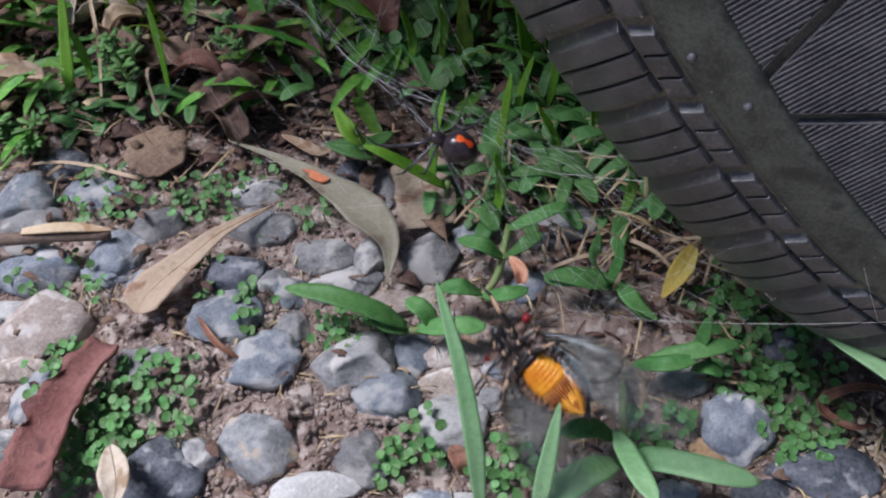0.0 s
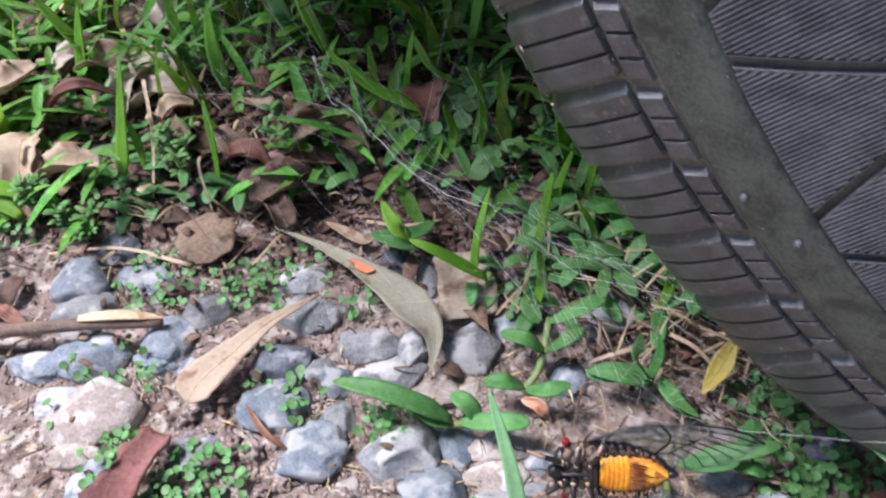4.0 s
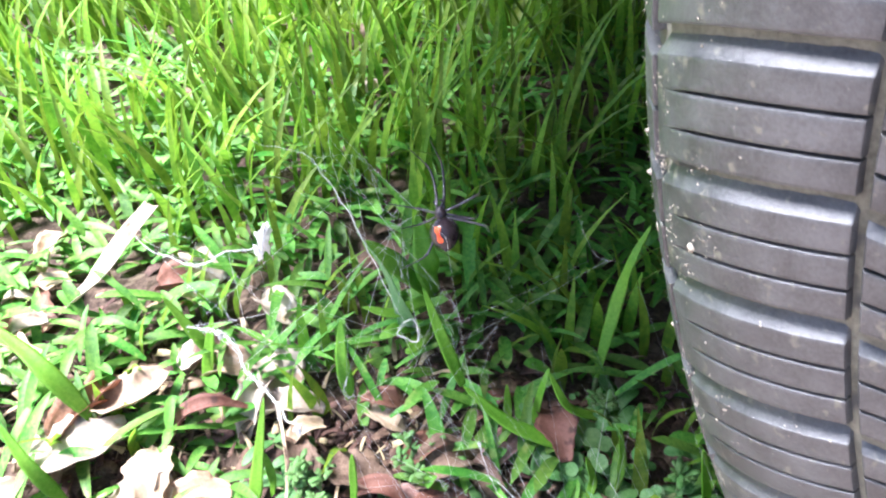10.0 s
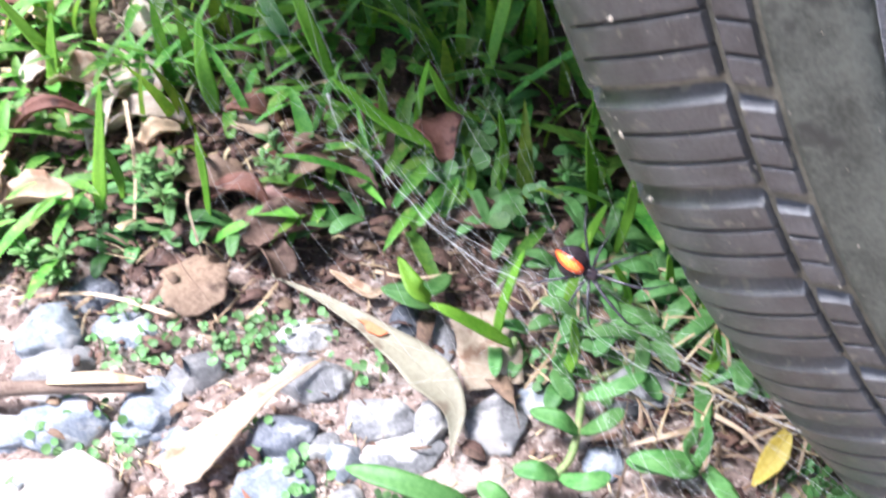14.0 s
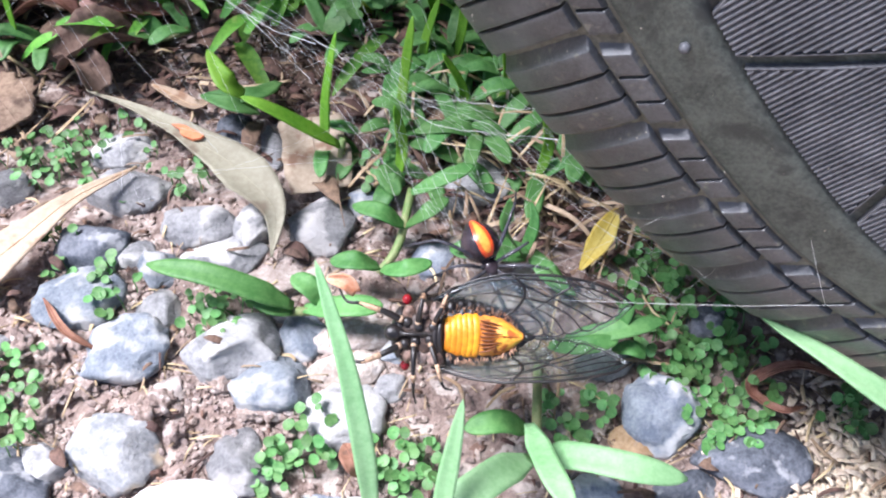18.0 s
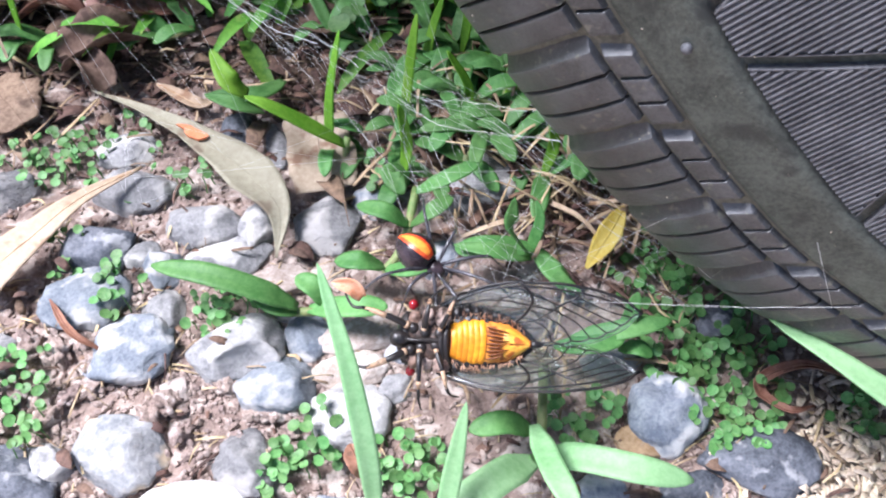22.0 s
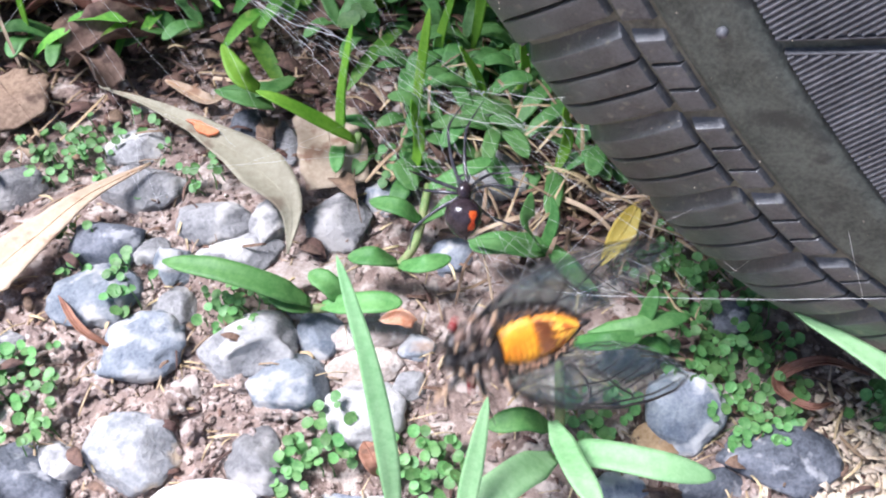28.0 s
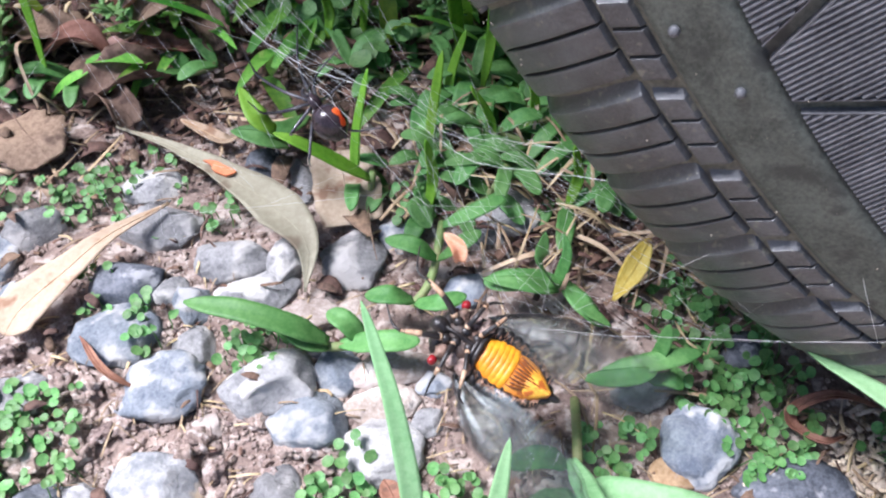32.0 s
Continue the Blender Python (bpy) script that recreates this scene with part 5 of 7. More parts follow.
# ---- lawn and ground cover ----
def lawn():
    """Blades of soft lawn grass, thick behind the stones, thinning at the edge; short round-tipped leaves low down."""
    V, F = [], []
    r = random.Random(21)

    def one(x, y, L, wide, lean, a, segs=5):
        z = ground_height(x, y)
        d = Vector((math.cos(a), math.sin(a), 0))
        side = Vector((-d.y, d.x, 0))
        o = len(V)
        for i in range(segs + 1):
            u = i / segs
            c = Vector((x, y, z)) + d * (lean * L * u * u) + Vector((0, 0, L * (u - 0.32 * lean * u * u)))
            w = wide / 2 * (1 - u ** 2.2) * (0.7 + 0.3 * math.sin(3.0 * u)) + 0.00008
            V.append(c - side * w + Vector((0, 0, w * 0.4)))
            V.append(c + d * 0.0 - Vector((0, 0, w * 0.1)))
            V.append(c + side * w + Vector((0, 0, w * 0.4)))
        for i in range(segs):
            for k in range(2):
                b = o + i * 3 + k
                F.append((b, b + 1, b + 4, b + 3))

    for _ in range(8000):
        y = 0.22 + (r.random() ** 1.3) * 0.85
        x = r.uniform(-0.62 - y * 0.35, 0.30 + y * 0.5)
        if noise.noise(Vector((x * 14, y * 14, 7))) < (-0.12 if y < 0.4 else -0.3):
            continue
        if (Vector((x, y, 0.1)) - WC).dot(WA) > -0.11 and y < 0.32 and x > 0.03:
            continue
        edge = min(1, max(0.0, (y - 0.27) / 0.16))
        if r.random() > 0.16 + 0.7 * edge:
            continue
        one(x, y, r.uniform(0.03, 0.05) + edge * r.uniform(0.01, 0.075), r.uniform(0.0038, 0.0078), r.uniform(0.08, 0.7), r.uniform(0, 6.28))
    for _ in range(2600):
        y = r.uniform(0.6, 1.5)
        one(r.uniform(-0.75 - y * 0.35, 0.2 + y * 0.4), y, r.uniform(0.04, 0.1), r.uniform(0.006, 0.013), r.uniform(0.2, 0.9), r.uniform(0, 6.28))
    for _ in range(4200):
        y = r.uniform(1.2, 4.5)
        one(r.uniform(-3.2, 3.5), y, r.uniform(0.05, 0.11), r.uniform(0.015, 0.03), r.uniform(0.2, 0.9), r.uniform(0, 6.28))
    upright = tagged(solid("lawn", V, F, LAWN), "soft bright green lawn grass", "grass", kind="stuff")
    V, F = [], []
    for _ in range(4600):
        y = r.uniform(0.19, 0.62)
        x = r.uniform(-0.5 - 0.2 * y, 0.12)
        if x < -0.19:
            y -= 0.035
        if r.random() > min(1, 0.1 + (y - (0.19 if x > -0.19 else 0.15)) * 7) or x > 0.05 and y < 0.3 or noise.noise(Vector((x * 20, y * 20, 3))) < -0.25:
            continue
        a, L, w = r.uniform(0, 6.28), r.uniform(0.012, 0.036), r.uniform(0.003, 0.0068)
        tip = blunt if r.random() < 0.45 else pointed
        p = Vector((x, y, ground_height(x, y) + r.uniform(0.002, 0.02)))
        d = Vector((math.cos(a), math.sin(a), r.uniform(0.0, 1.1))) * L
        side = Vector((-d.y, d.x, r.uniform(-0.3, 0.3) * L)).normalized()
        o = len(V)
        for i in range(7):
            u = i / 6
            c = p + d * u - Vector((0, 0, 0.35 * L * u * u))
            half = w / 2 * tip(u)
            V.extend([c - side * half + Vector((0, 0, half * 0.35)), c, c + side * half + Vector((0, 0, half * 0.35))])
        for i in range(6):
            for k in range(2):
                b = o + i * 3 + k
                F.append((b, b + 1, b + 4, b + 3))
    tagged(solid("creeping_grass", V, F, LOWGRASS), "low creeping grass with short blunt leaves", "grass", kind="stuff")
    return upright


lawn()


def weed(x, y, h, shoots, label):
    """A small leafy weed: thin shoots with rosettes of pale oval leaves."""
    r = random.Random(int(x * 9999) + shoots)
    plant = tagged(new("weed"), label, "plant")
    plant.location = (x, y, ground_height(x, y))
    for i in range(shoots):
        a, lean = r.uniform(0, 6.28), r.uniform(0.1, 0.55)
        top = Vector((math.cos(a) * lean * h, math.sin(a) * lean * h, h * r.uniform(0.6, 1)))
        line = spline([Vector((math.cos(a), math.sin(a), 0)) * 0.002, top * 0.5 + Vector((0, 0, h * 0.12)), top], 10)
        v, f = tube(line, [0.0006 - 0.00003 * k for k in range(11)], 6)
        shoot = solid("shoot", v, f, STEM, plant)
        for k in range(3, 11):
            for s in (0, 1, 2) if k > 8 else (0, 1):
                b = r.uniform(0, 6.28)
                d = Vector((math.cos(b), math.sin(b), r.uniform(0.1, 0.7))).normalized() * r.uniform(0.0035, 0.0075)
                v, f = strip(spline([line[k], line[k] + d * 0.5 + Vector((0, 0, 0.0006)), line[k] + d], 5), d.length * 0.42, 0.15, lambda u: max(0.08, math.sin(math.pi * (0.06 + 0.9 * u)) ** 0.6 * (0.5 + 0.6 * u)), 2, 0.0002)
                solid("leaf", v, f, WEED, shoot)
    return plant


weed(-0.168, 0.206, 0.030, 6, "leafy pale green weed at the lawn's edge")
weed(-0.122, 0.228, 0.024, 5, "small leafy green weed among dead leaves")
weed(-0.20, 0.172, 0.018, 5, "low pale green weed beside the stones")
weed(-0.225, 0.186, 0.022, 4, "low leafy weed beside the twig")
weed(-0.045, 0.262, 0.020, 4, "round-leaved green weed in the grass")
weed(-0.012, 0.236, 0.018, 4, "low round-leaved weed near the tyre")


def cover_patch(x0, y0, rad, count, seed, size=1.0):
    """A patch of tiny round-leaved seedlings on thin stalks."""
    r = random.Random(seed * 31)
    V, F = [], []
    for _ in range(count):
        a, q = r.uniform(0, 6.28), r.random() ** 0.6
        x, y = x0 + rad * q * math.cos(a), y0 + rad * q * math.sin(a) * 1.1
        z = ground_height(x, y)
        h = r.uniform(0.003, 0.0085) * (1 + (size - 1) * 0.6)
        tip = Vector((x + r.uniform(-0.002, 0.002), y + r.uniform(-0.002, 0.002), z + h))
        v, f = tube([Vector((x, y, z - 0.001)), (Vector((x, y, z)) + tip) / 2 + Vector((0.0004, 0, 0)), tip], 0.00022, 4, False)
        o = len(V)
        V.extend(v)
        F.extend([tuple(q + o for q in g) for g in f])
        for side in range(r.choice((1, 2, 2))):
            s = r.uniform(0.0009, 0.0018) * size
            n = Vector((r.uniform(-0.45, 0.45), r.uniform(-0.75, 0.25), 1)).normalized()
            e1 = n.orthogonal().normalized()
            e1 = (Matrix.Rotation(r.uniform(0, 6.28), 3, n) @ e1)
            e2 = n.cross(e1)
            c = tip + e1 * s * 0.95 * (1 if side == 0 else -1)
            o = len(V)
            V.append(c + n * -s * 0.12)
            for k in range(10):
                b = k * math.pi / 5
                notch = 1 - 0.25 * max(0, math.cos(b if side else b + math.pi)) ** 6
                V.append(c + (e1 * math.cos(b) + e2 * math.sin(b)) * s * notch + n * s * 0.1)
            F.extend([(o, o + 1 + k, o + 1 + (k + 1) % 10) for k in range(10)])
    return tagged(solid("ground_cover", V, F, COVER), "patch of tiny round green ground-cover leaves", "plant", kind="stuff")


cover_patch(-0.1175, 0.0702, 0.0176, 95, 1)
cover_patch(-0.1271, 0.0623, 0.0130, 50, 2)
cover_patch(-0.0606, 0.1017, 0.0109, 40, 3)
cover_patch(-0.1093, 0.1548, 0.0191, 35, 4)
cover_patch(-0.1617, 0.1506, 0.0159, 35, 5)
cover_patch(0.0599, 0.1181, 0.0152, 55, 6)
cover_patch(0.0640, 0.0982, 0.0203, 90, 7)
cover_patch(0.0700, 0.0839, 0.0163, 70, 8)
cover_patch(-0.1638, 0.1081, 0.0191, 35, 9)
cover_patch(-0.0086, 0.0609, 0.0132, 45, 10)
cover_patch(-0.0347, 0.0657, 0.0084, 22, 11)
cover_patch(-0.0800, 0.1445, 0.0061, 8, 12)
cover_patch(0.0357, 0.0727, 0.0103, 25, 13)
cover_patch(-0.0226, 0.1503, 0.0079, 12, 14)
cover_patch(-0.1480, 0.0835, 0.0079, 12, 15)
cover_patch(-0.1050, 0.1152, 0.0098, 12, 16)
cover_patch(-0.1303, 0.1536, 0.0109, 20, 17)
cover_patch(-0.1324, 0.0489, 0.0129, 35, 18)
cover_patch(-0.1471, 0.0793, 0.0111, 25, 19)
cover_patch(0.1038, 0.0756, 0.0065, 16, 20)
cover_patch(-0.0577, 0.2727, 0.0166, 14, 21)
cover_patch(-0.1969, 0.2041, 0.0155, 20, 22)
cover_patch(-0.1855, 0.2266, 0.0158, 20, 23)
cover_patch(-0.2334, 0.1659, 0.0153, 25, 24)
cover_patch(-0.0926, 0.1039, 0.0075, 10, 25)
cover_patch(-0.0417, 0.0567, 0.0066, 12, 26)
cover_patch(-0.064, 0.243, 0.018, 16, 31, 2.7)
cover_patch(-0.035, 0.225, 0.014, 9, 32, 2.4)

# ---- car body round the wheel: sill, bumper and underside, out of the picture ----
CU, CV = Vector((0.944, -0.33, 0)), Vector((0.33, 0.944, 0))


def car_box(name, u0, u1, v0, v1, z0, z1, bevel):
    bm = bmesh.new()
    bmesh.ops.create_cube(bm, size=1)
    mid = WC + CU * (u0 + u1) / 2 + CV * (v0 + v1) / 2
    for v in bm.verts:
        v.co = Vector((mid.x, mid.y, 0)) + CU * v.co.x * (u1 - u0) + CV * v.co.y * (v1 - v0) + Vector((0, 0, (z0 + z1) / 2 + v.co.z * (z1 - z0)))
    bmesh.ops.bevel(bm, geom=bm.edges[:], offset=bevel, segments=3, affect="EDGES")
    return part(name, bm, UNDERSIDE, car)


bm = bmesh.new()
plan = [(-0.33, 1.5), (-0.33, -0.075)] + [(-0.725 - 0.06 * (1 - ((v - 0.71) / 0.785) ** 2), v) for v in [-0.075 + 1.575 * i / 16 for i in range(17)]]
rims = [[bm.verts.new(Vector((WC.x, WC.y, z)) + CU * u + CV * v) for u, v in plan] for z in (0.415, 0.72)]
bm.faces.new(rims[0][::-1])
bm.faces.new(rims[1])
for k in range(len(plan)):
    bm.faces.new((rims[0][k], rims[0][(k + 1) % len(plan)], rims[1][(k + 1) % len(plan)], rims[1][k]))
bmesh.ops.bevel(bm, geom=[e for e in bm.edges if abs(e.verts[0].co.z - e.verts[1].co.z) < 0.01], offset=0.03, segments=3, affect="EDGES")
part("bumper", bm, UNDERSIDE, car)
car_box("underside", -0.36, 3.0, 0.14, 1.45, 0.36, 0.62, 0.03)
car_box("wing_panel", -0.66, 0.6, -0.1, 1.5, 0.62, 0.95, 0.05)
car_box("sill", 0.36, 3.0, -0.06, 0.16, 0.3, 0.7, 0.04)
v, f = tube([WC, WC - WA * 0.45], 0.03, 12)
solid("axle", v, f, UNDERSIDE, car)

# ---- webs ----
nodes = {}


def strand(points, radius, wobble=0.0):
    """One silk thread, thin and slightly beaded; thicker ones are matted with loose loops and flecks."""
    r = random.Random(len(bpy.data.objects))
    p = spline(points, 26)
    if wobble:
        p = [q + noise.noise_vector(q * 160) * wobble * 2.2 + noise.noise_vector(q * 600) * wobble * 0.8 for q in p]
    nodes.setdefault(web_now.name, []).extend(p[::5])
    rad = [min(radius, 0.00012 + radius * 0.35) * 0.2125 * (1 + (0.9 * r.random() if wobble else 0)) for _ in p]
    v, f = tube(p, rad, 5)
    solid("silk_thread", v, f, SILK, web_now)
    if wobble >= 0.0003:
        for _ in range(2):
            k = r.randrange(1, 20)
            off = [p[k + i // 2] + Vector((r.gauss(0, wobble * 1.1), r.gauss(0, wobble * 1.1), r.gauss(0, wobble * 1.1))) for i in range(6)]
            v, f = tube(spline([p[k]] + off + [p[k + 5]], 18), max(0.00002, radius * 0.14), 4)
            solid("silk_thread", v, f, SILK, web_now)
    if wobble >= 0.0002:
        v, f = [], []
        for _ in range(16):
            speck((v, f), p[r.randrange(26)] + Vector((r.gauss(0, 0.0004), r.gauss(0, 0.0004), r.gauss(0, 0.0004))), r.uniform(0.00006, 0.00018 if wobble < 0.0006 else 0.0003))
        tagged(solid("silk_flecks", v, f, SILK, web_now), kind="stuff")


def hairlines(web, count, seed):
    """Barely visible single threads across the web."""
    r = random.Random(seed)
    pts = nodes[web.name]
    made = 0
    while made < count:
        a, b = r.choice(pts), r.choice(pts)
        if not 0.02 < (a - b).length < 0.085:
            continue
        made += 1
        v, f = tube(spline([a, (a + b) / 2 - Vector((0, 0, 0.002 * r.random())), b], 8), r.uniform(0.000016, 0.000034), 4)
        solid("silk_thread", v, f, SILK, web)


def matted(points, core):
    """A rope of matted silk: an uneven core with loose fuzzy threads wound along it."""
    r = random.Random(len(bpy.data.objects) + 3)
    p = [q + noise.noise_vector(q * 140) * 0.0016 + noise.noise_vector(q * 520) * core * 2 for q in spline(points, 60)]
    nodes.setdefault(web_now.name, []).extend(p[::9])
    last = len(p) - 1
    v, f = tube(p, [core * r.uniform(0.45, 1.15) * (0.4 + 0.6 * math.sin(math.pi * min(1, i / last))) for i in range(last + 1)], 6)
    solid("silk_rope", v, f, SILK, web_now, "matted white silk")
    for _ in range(7):
        k, n = r.randrange(0, last - 25), r.randrange(12, 24)
        off = [p[k + i] + Vector([r.gauss(0, core * 2.2) for _ in range(3)]) for i in range(0, n, 3)]
        v, f = tube(spline([p[k]] + off + [p[k + n]], 30), core * r.uniform(0.12, 0.24), 4)
        solid("silk_thread", v, f, SILK, web_now)
    v, f = [], []
    for _ in range(40):
        speck((v, f), p[r.randrange(last)] + Vector([r.gauss(0, core * 2) for _ in range(3)]), core * r.uniform(0.25, 0.7))
    tagged(solid("silk_flecks", v, f, SILK, web_now), kind="stuff")


web_a = tagged(new('spider_web'), 'messy pale spider web strung between tyre, grass and cicada', 'spider web')
web_now = web_a
strand([(-0.0594, 0.1805, 0.0443), (-0.0378, 0.1688, 0.0393), (-0.0241, 0.1590, 0.0408), (-0.0114, 0.1503, 0.0375), (0.0084, 0.1432, 0.0375), (0.0248, 0.1291, 0.0335)], 0.000120, 0.0006)
strand([(-0.0490, 0.1692, 0.0278), (-0.0284, 0.1691, 0.0375), (-0.0118, 0.1570, 0.0372), (0.0054, 0.1493, 0.0363), (0.0298, 0.1251, 0.0377), (0.0465, 0.1108, 0.0502)], 0.000090, 0.0004)
strand([(-0.0174, 0.1712, 0.0383), (-0.0148, 0.1546, 0.0351), (-0.0153, 0.1390, 0.0342), (-0.0098, 0.1217, 0.0325), (-0.0062, 0.1081, 0.0347)], 0.000080, 0.0003)
strand([(-0.0300, 0.1729, 0.0422), (-0.0143, 0.1479, 0.0355), (0.0021, 0.1089, 0.0291), (0.0086, 0.0893, 0.0406), (0.0146, 0.0878, 0.0437)], 0.000080, 0.0001)
strand([(0.0097, 0.0873, 0.0430), (0.0262, 0.0834, 0.0474), (0.0427, 0.0807, 0.0522), (0.0534, 0.0733, 0.0651), (0.0660, 0.0656, 0.0797)], 0.000100, 0.0001)
strand([(0.0456, 0.0804, 0.0542), (0.0548, 0.0814, 0.0774), (0.0550, 0.0837, 0.1003)], 0.000060, 0)
strand([(0.0214, 0.1255, 0.0366), (0.0399, 0.0993, 0.0461), (0.0453, 0.0891, 0.0596)], 0.000070, 0.0002)
strand([(0.0246, 0.1428, 0.0389), (0.0357, 0.1233, 0.0508), (0.0457, 0.1022, 0.0910), (0.0466, 0.0958, 0.1000)], 0.000060, 0)
strand([(-0.0427, 0.1691, 0.0260), (-0.0237, 0.1426, 0.0250), (-0.0135, 0.1311, 0.0274), (-0.0039, 0.1174, 0.0290)], 0.000090, 0.0003)
strand([(0.0047, 0.0878, 0.0430), (-0.0008, 0.1083, 0.0348), (-0.0137, 0.1357, 0.0312), (-0.0247, 0.1616, 0.0363)], 0.000060, 0.0001)
strand([(-0.0880, 0.1369, 0.0429), (-0.0819, 0.1210, 0.0401), (-0.0732, 0.1037, 0.0363)], 0.000060, 0)
strand([(-0.1011, 0.1501, 0.0489), (-0.0886, 0.1246, 0.0397), (-0.0791, 0.1097, 0.0435)], 0.000060, 0)
strand([(-0.1029, 0.1292, 0.0612), (-0.0951, 0.1181, 0.0529), (-0.0845, 0.1047, 0.0497)], 0.000060, 0)
strand([(-0.0147, 0.1514, 0.0319), (0.0008, 0.1543, 0.0341), (0.0158, 0.1519, 0.0395), (0.0277, 0.1252, 0.0374)], 0.000060, 0.0004)
strand([(-0.0232, 0.1639, 0.0384), (-0.0057, 0.1584, 0.0383), (0.0130, 0.1410, 0.0358), (0.0242, 0.1373, 0.0406)], 0.000060, 0.0005)
web_b = tagged(new('spider_web'), 'tangled pale silk threads hanging over the grass', 'spider web')
web_now = web_b
matted([(-0.1773, 0.1735, 0.1825), (-0.1688, 0.1699, 0.1807), (-0.1579, 0.1681, 0.1809), (-0.1498, 0.1687, 0.1844), (-0.1415, 0.1684, 0.1887)], 0.00017)
matted([(-0.1823, 0.2409, 0.1682), (-0.1523, 0.2292, 0.1685), (-0.1376, 0.2166, 0.1612), (-0.1293, 0.2061, 0.1528), (-0.1210, 0.1962, 0.1465), (-0.1163, 0.1902, 0.1389)], 0.00010)
strand([(-0.1486, 0.2447, 0.1716), (-0.1439, 0.2305, 0.1660), (-0.1322, 0.2116, 0.1525)], 0.000120, 0.0001)
matted([(-0.1188, 0.1897, 0.1391), (-0.1148, 0.1916, 0.1399), (-0.1128, 0.1884, 0.1363), (-0.1186, 0.1880, 0.1373), (-0.1169, 0.1912, 0.1401)], 0.00013)
matted([(-0.1660, 0.1641, 0.1619), (-0.1563, 0.1639, 0.1606), (-0.1477, 0.1574, 0.1556), (-0.1399, 0.1508, 0.1517), (-0.1326, 0.1453, 0.1505)], 0.00034)
strand([(-0.1514, 0.2294, 0.1684), (-0.1331, 0.2254, 0.1719), (-0.1216, 0.2127, 0.1567)], 0.000060, 0.0002)
strand([(-0.1293, 0.2061, 0.1528), (-0.1163, 0.2113, 0.1549), (-0.1063, 0.2128, 0.1544)], 0.000060, 0)
strand([(-0.1227, 0.2199, 0.1598), (-0.1241, 0.2155, 0.1544), (-0.1147, 0.2186, 0.1591)], 0.000050, 0.0003)
strand([(-0.0933, 0.2189, 0.1602), (-0.0789, 0.2292, 0.1651), (-0.0724, 0.2308, 0.1674)], 0.000060, 0)
strand([(-0.0926, 0.2118, 0.1509), (-0.0869, 0.2045, 0.1419), (-0.0912, 0.1972, 0.1345)], 0.000050, 0)
strand([(-0.1071, 0.2034, 0.1434), (-0.1036, 0.2012, 0.1389), (-0.1006, 0.1969, 0.1339)], 0.000100, 0.0001)
strand([(-0.1360, 0.1891, 0.1157), (-0.1360, 0.1850, 0.1122), (-0.1312, 0.1861, 0.1116)], 0.000150, 0.0003)
strand([(-0.0699, 0.2241, 0.1578), (-0.0641, 0.2169, 0.1488), (-0.0573, 0.2152, 0.1474)], 0.000070, 0.0002)
strand([(-0.1708, 0.1670, 0.1929), (-0.1614, 0.1634, 0.1812), (-0.1549, 0.1592, 0.1728)], 0.000040, 0.0002)
strand([(-0.1652, 0.1679, 0.1893), (-0.1577, 0.1680, 0.1864), (-0.1500, 0.1600, 0.1706), (-0.1357, 0.1556, 0.1650)], 0.000040, 0.0003)
strand([(-0.1509, 0.1682, 0.1797), (-0.1390, 0.1624, 0.1731), (-0.1319, 0.1700, 0.1779)], 0.000040, 0.0003)
strand([(-0.1136, 0.1883, 0.1364), (-0.1068, 0.1830, 0.1232), (-0.1045, 0.1748, 0.1097)], 0.000050, 0.0002)
strand([(-0.1672, 0.2896, 0.1794), (-0.1633, 0.2633, 0.1712), (-0.1514, 0.2294, 0.1684)], 0.000060, 0)
strand([(-0.1904, 0.1828, 0.2035), (-0.1758, 0.1775, 0.1964), (-0.1468, 0.1824, 0.1947), (-0.1361, 0.1896, 0.1986)], 0.000040, 0.0002)
strand([(-0.0760, 0.1702, 0.0728), (-0.0624, 0.1574, 0.0676), (-0.0533, 0.1504, 0.0643), (-0.0435, 0.1432, 0.0613), (-0.0342, 0.1274, 0.0650)], 0.000200, 0.0005)
strand([(-0.0189, 0.1287, 0.0644), (-0.0079, 0.1203, 0.0629), (0.0035, 0.1114, 0.0688), (0.0168, 0.0897, 0.0917)], 0.000150, 0.0003)
strand([(-0.1529, 0.1553, 0.0740), (-0.1473, 0.1396, 0.0683), (-0.1407, 0.1206, 0.0601)], 0.000060, 0)
strand([(-0.0608, 0.1582, 0.0680), (-0.0459, 0.1412, 0.0598), (-0.0195, 0.1130, 0.0568), (-0.0112, 0.0969, 0.0563)], 0.000060, 0)
strand([(-0.1366, 0.1851, 0.0805), (-0.1298, 0.1748, 0.0715), (-0.1159, 0.1547, 0.0649), (-0.1106, 0.1571, 0.0640), (-0.1163, 0.1413, 0.0603)], 0.000080, 0.0001)
strand([(-0.0966, 0.1992, 0.0725), (-0.0922, 0.1903, 0.0675), (-0.0869, 0.1835, 0.0651)], 0.000300, 0.0006)
strand([(-0.0606, 0.1710, 0.0509), (-0.0516, 0.1658, 0.0511), (-0.0378, 0.1585, 0.0494), (-0.0259, 0.1436, 0.0557)], 0.000180, 0.0004)
strand([(-0.0087, 0.1232, 0.0657), (0.0041, 0.1079, 0.0813), (0.0121, 0.0916, 0.0967)], 0.000120, 0.0003)
strand([(-0.0871, 0.2017, 0.0713), (-0.0750, 0.1819, 0.0588), (-0.0606, 0.1710, 0.0509)], 0.000100, 0.0002)
strand([(-0.0703, 0.1871, 0.0632), (-0.0608, 0.1739, 0.0538), (-0.0487, 0.1531, 0.0460)], 0.000060, 0)
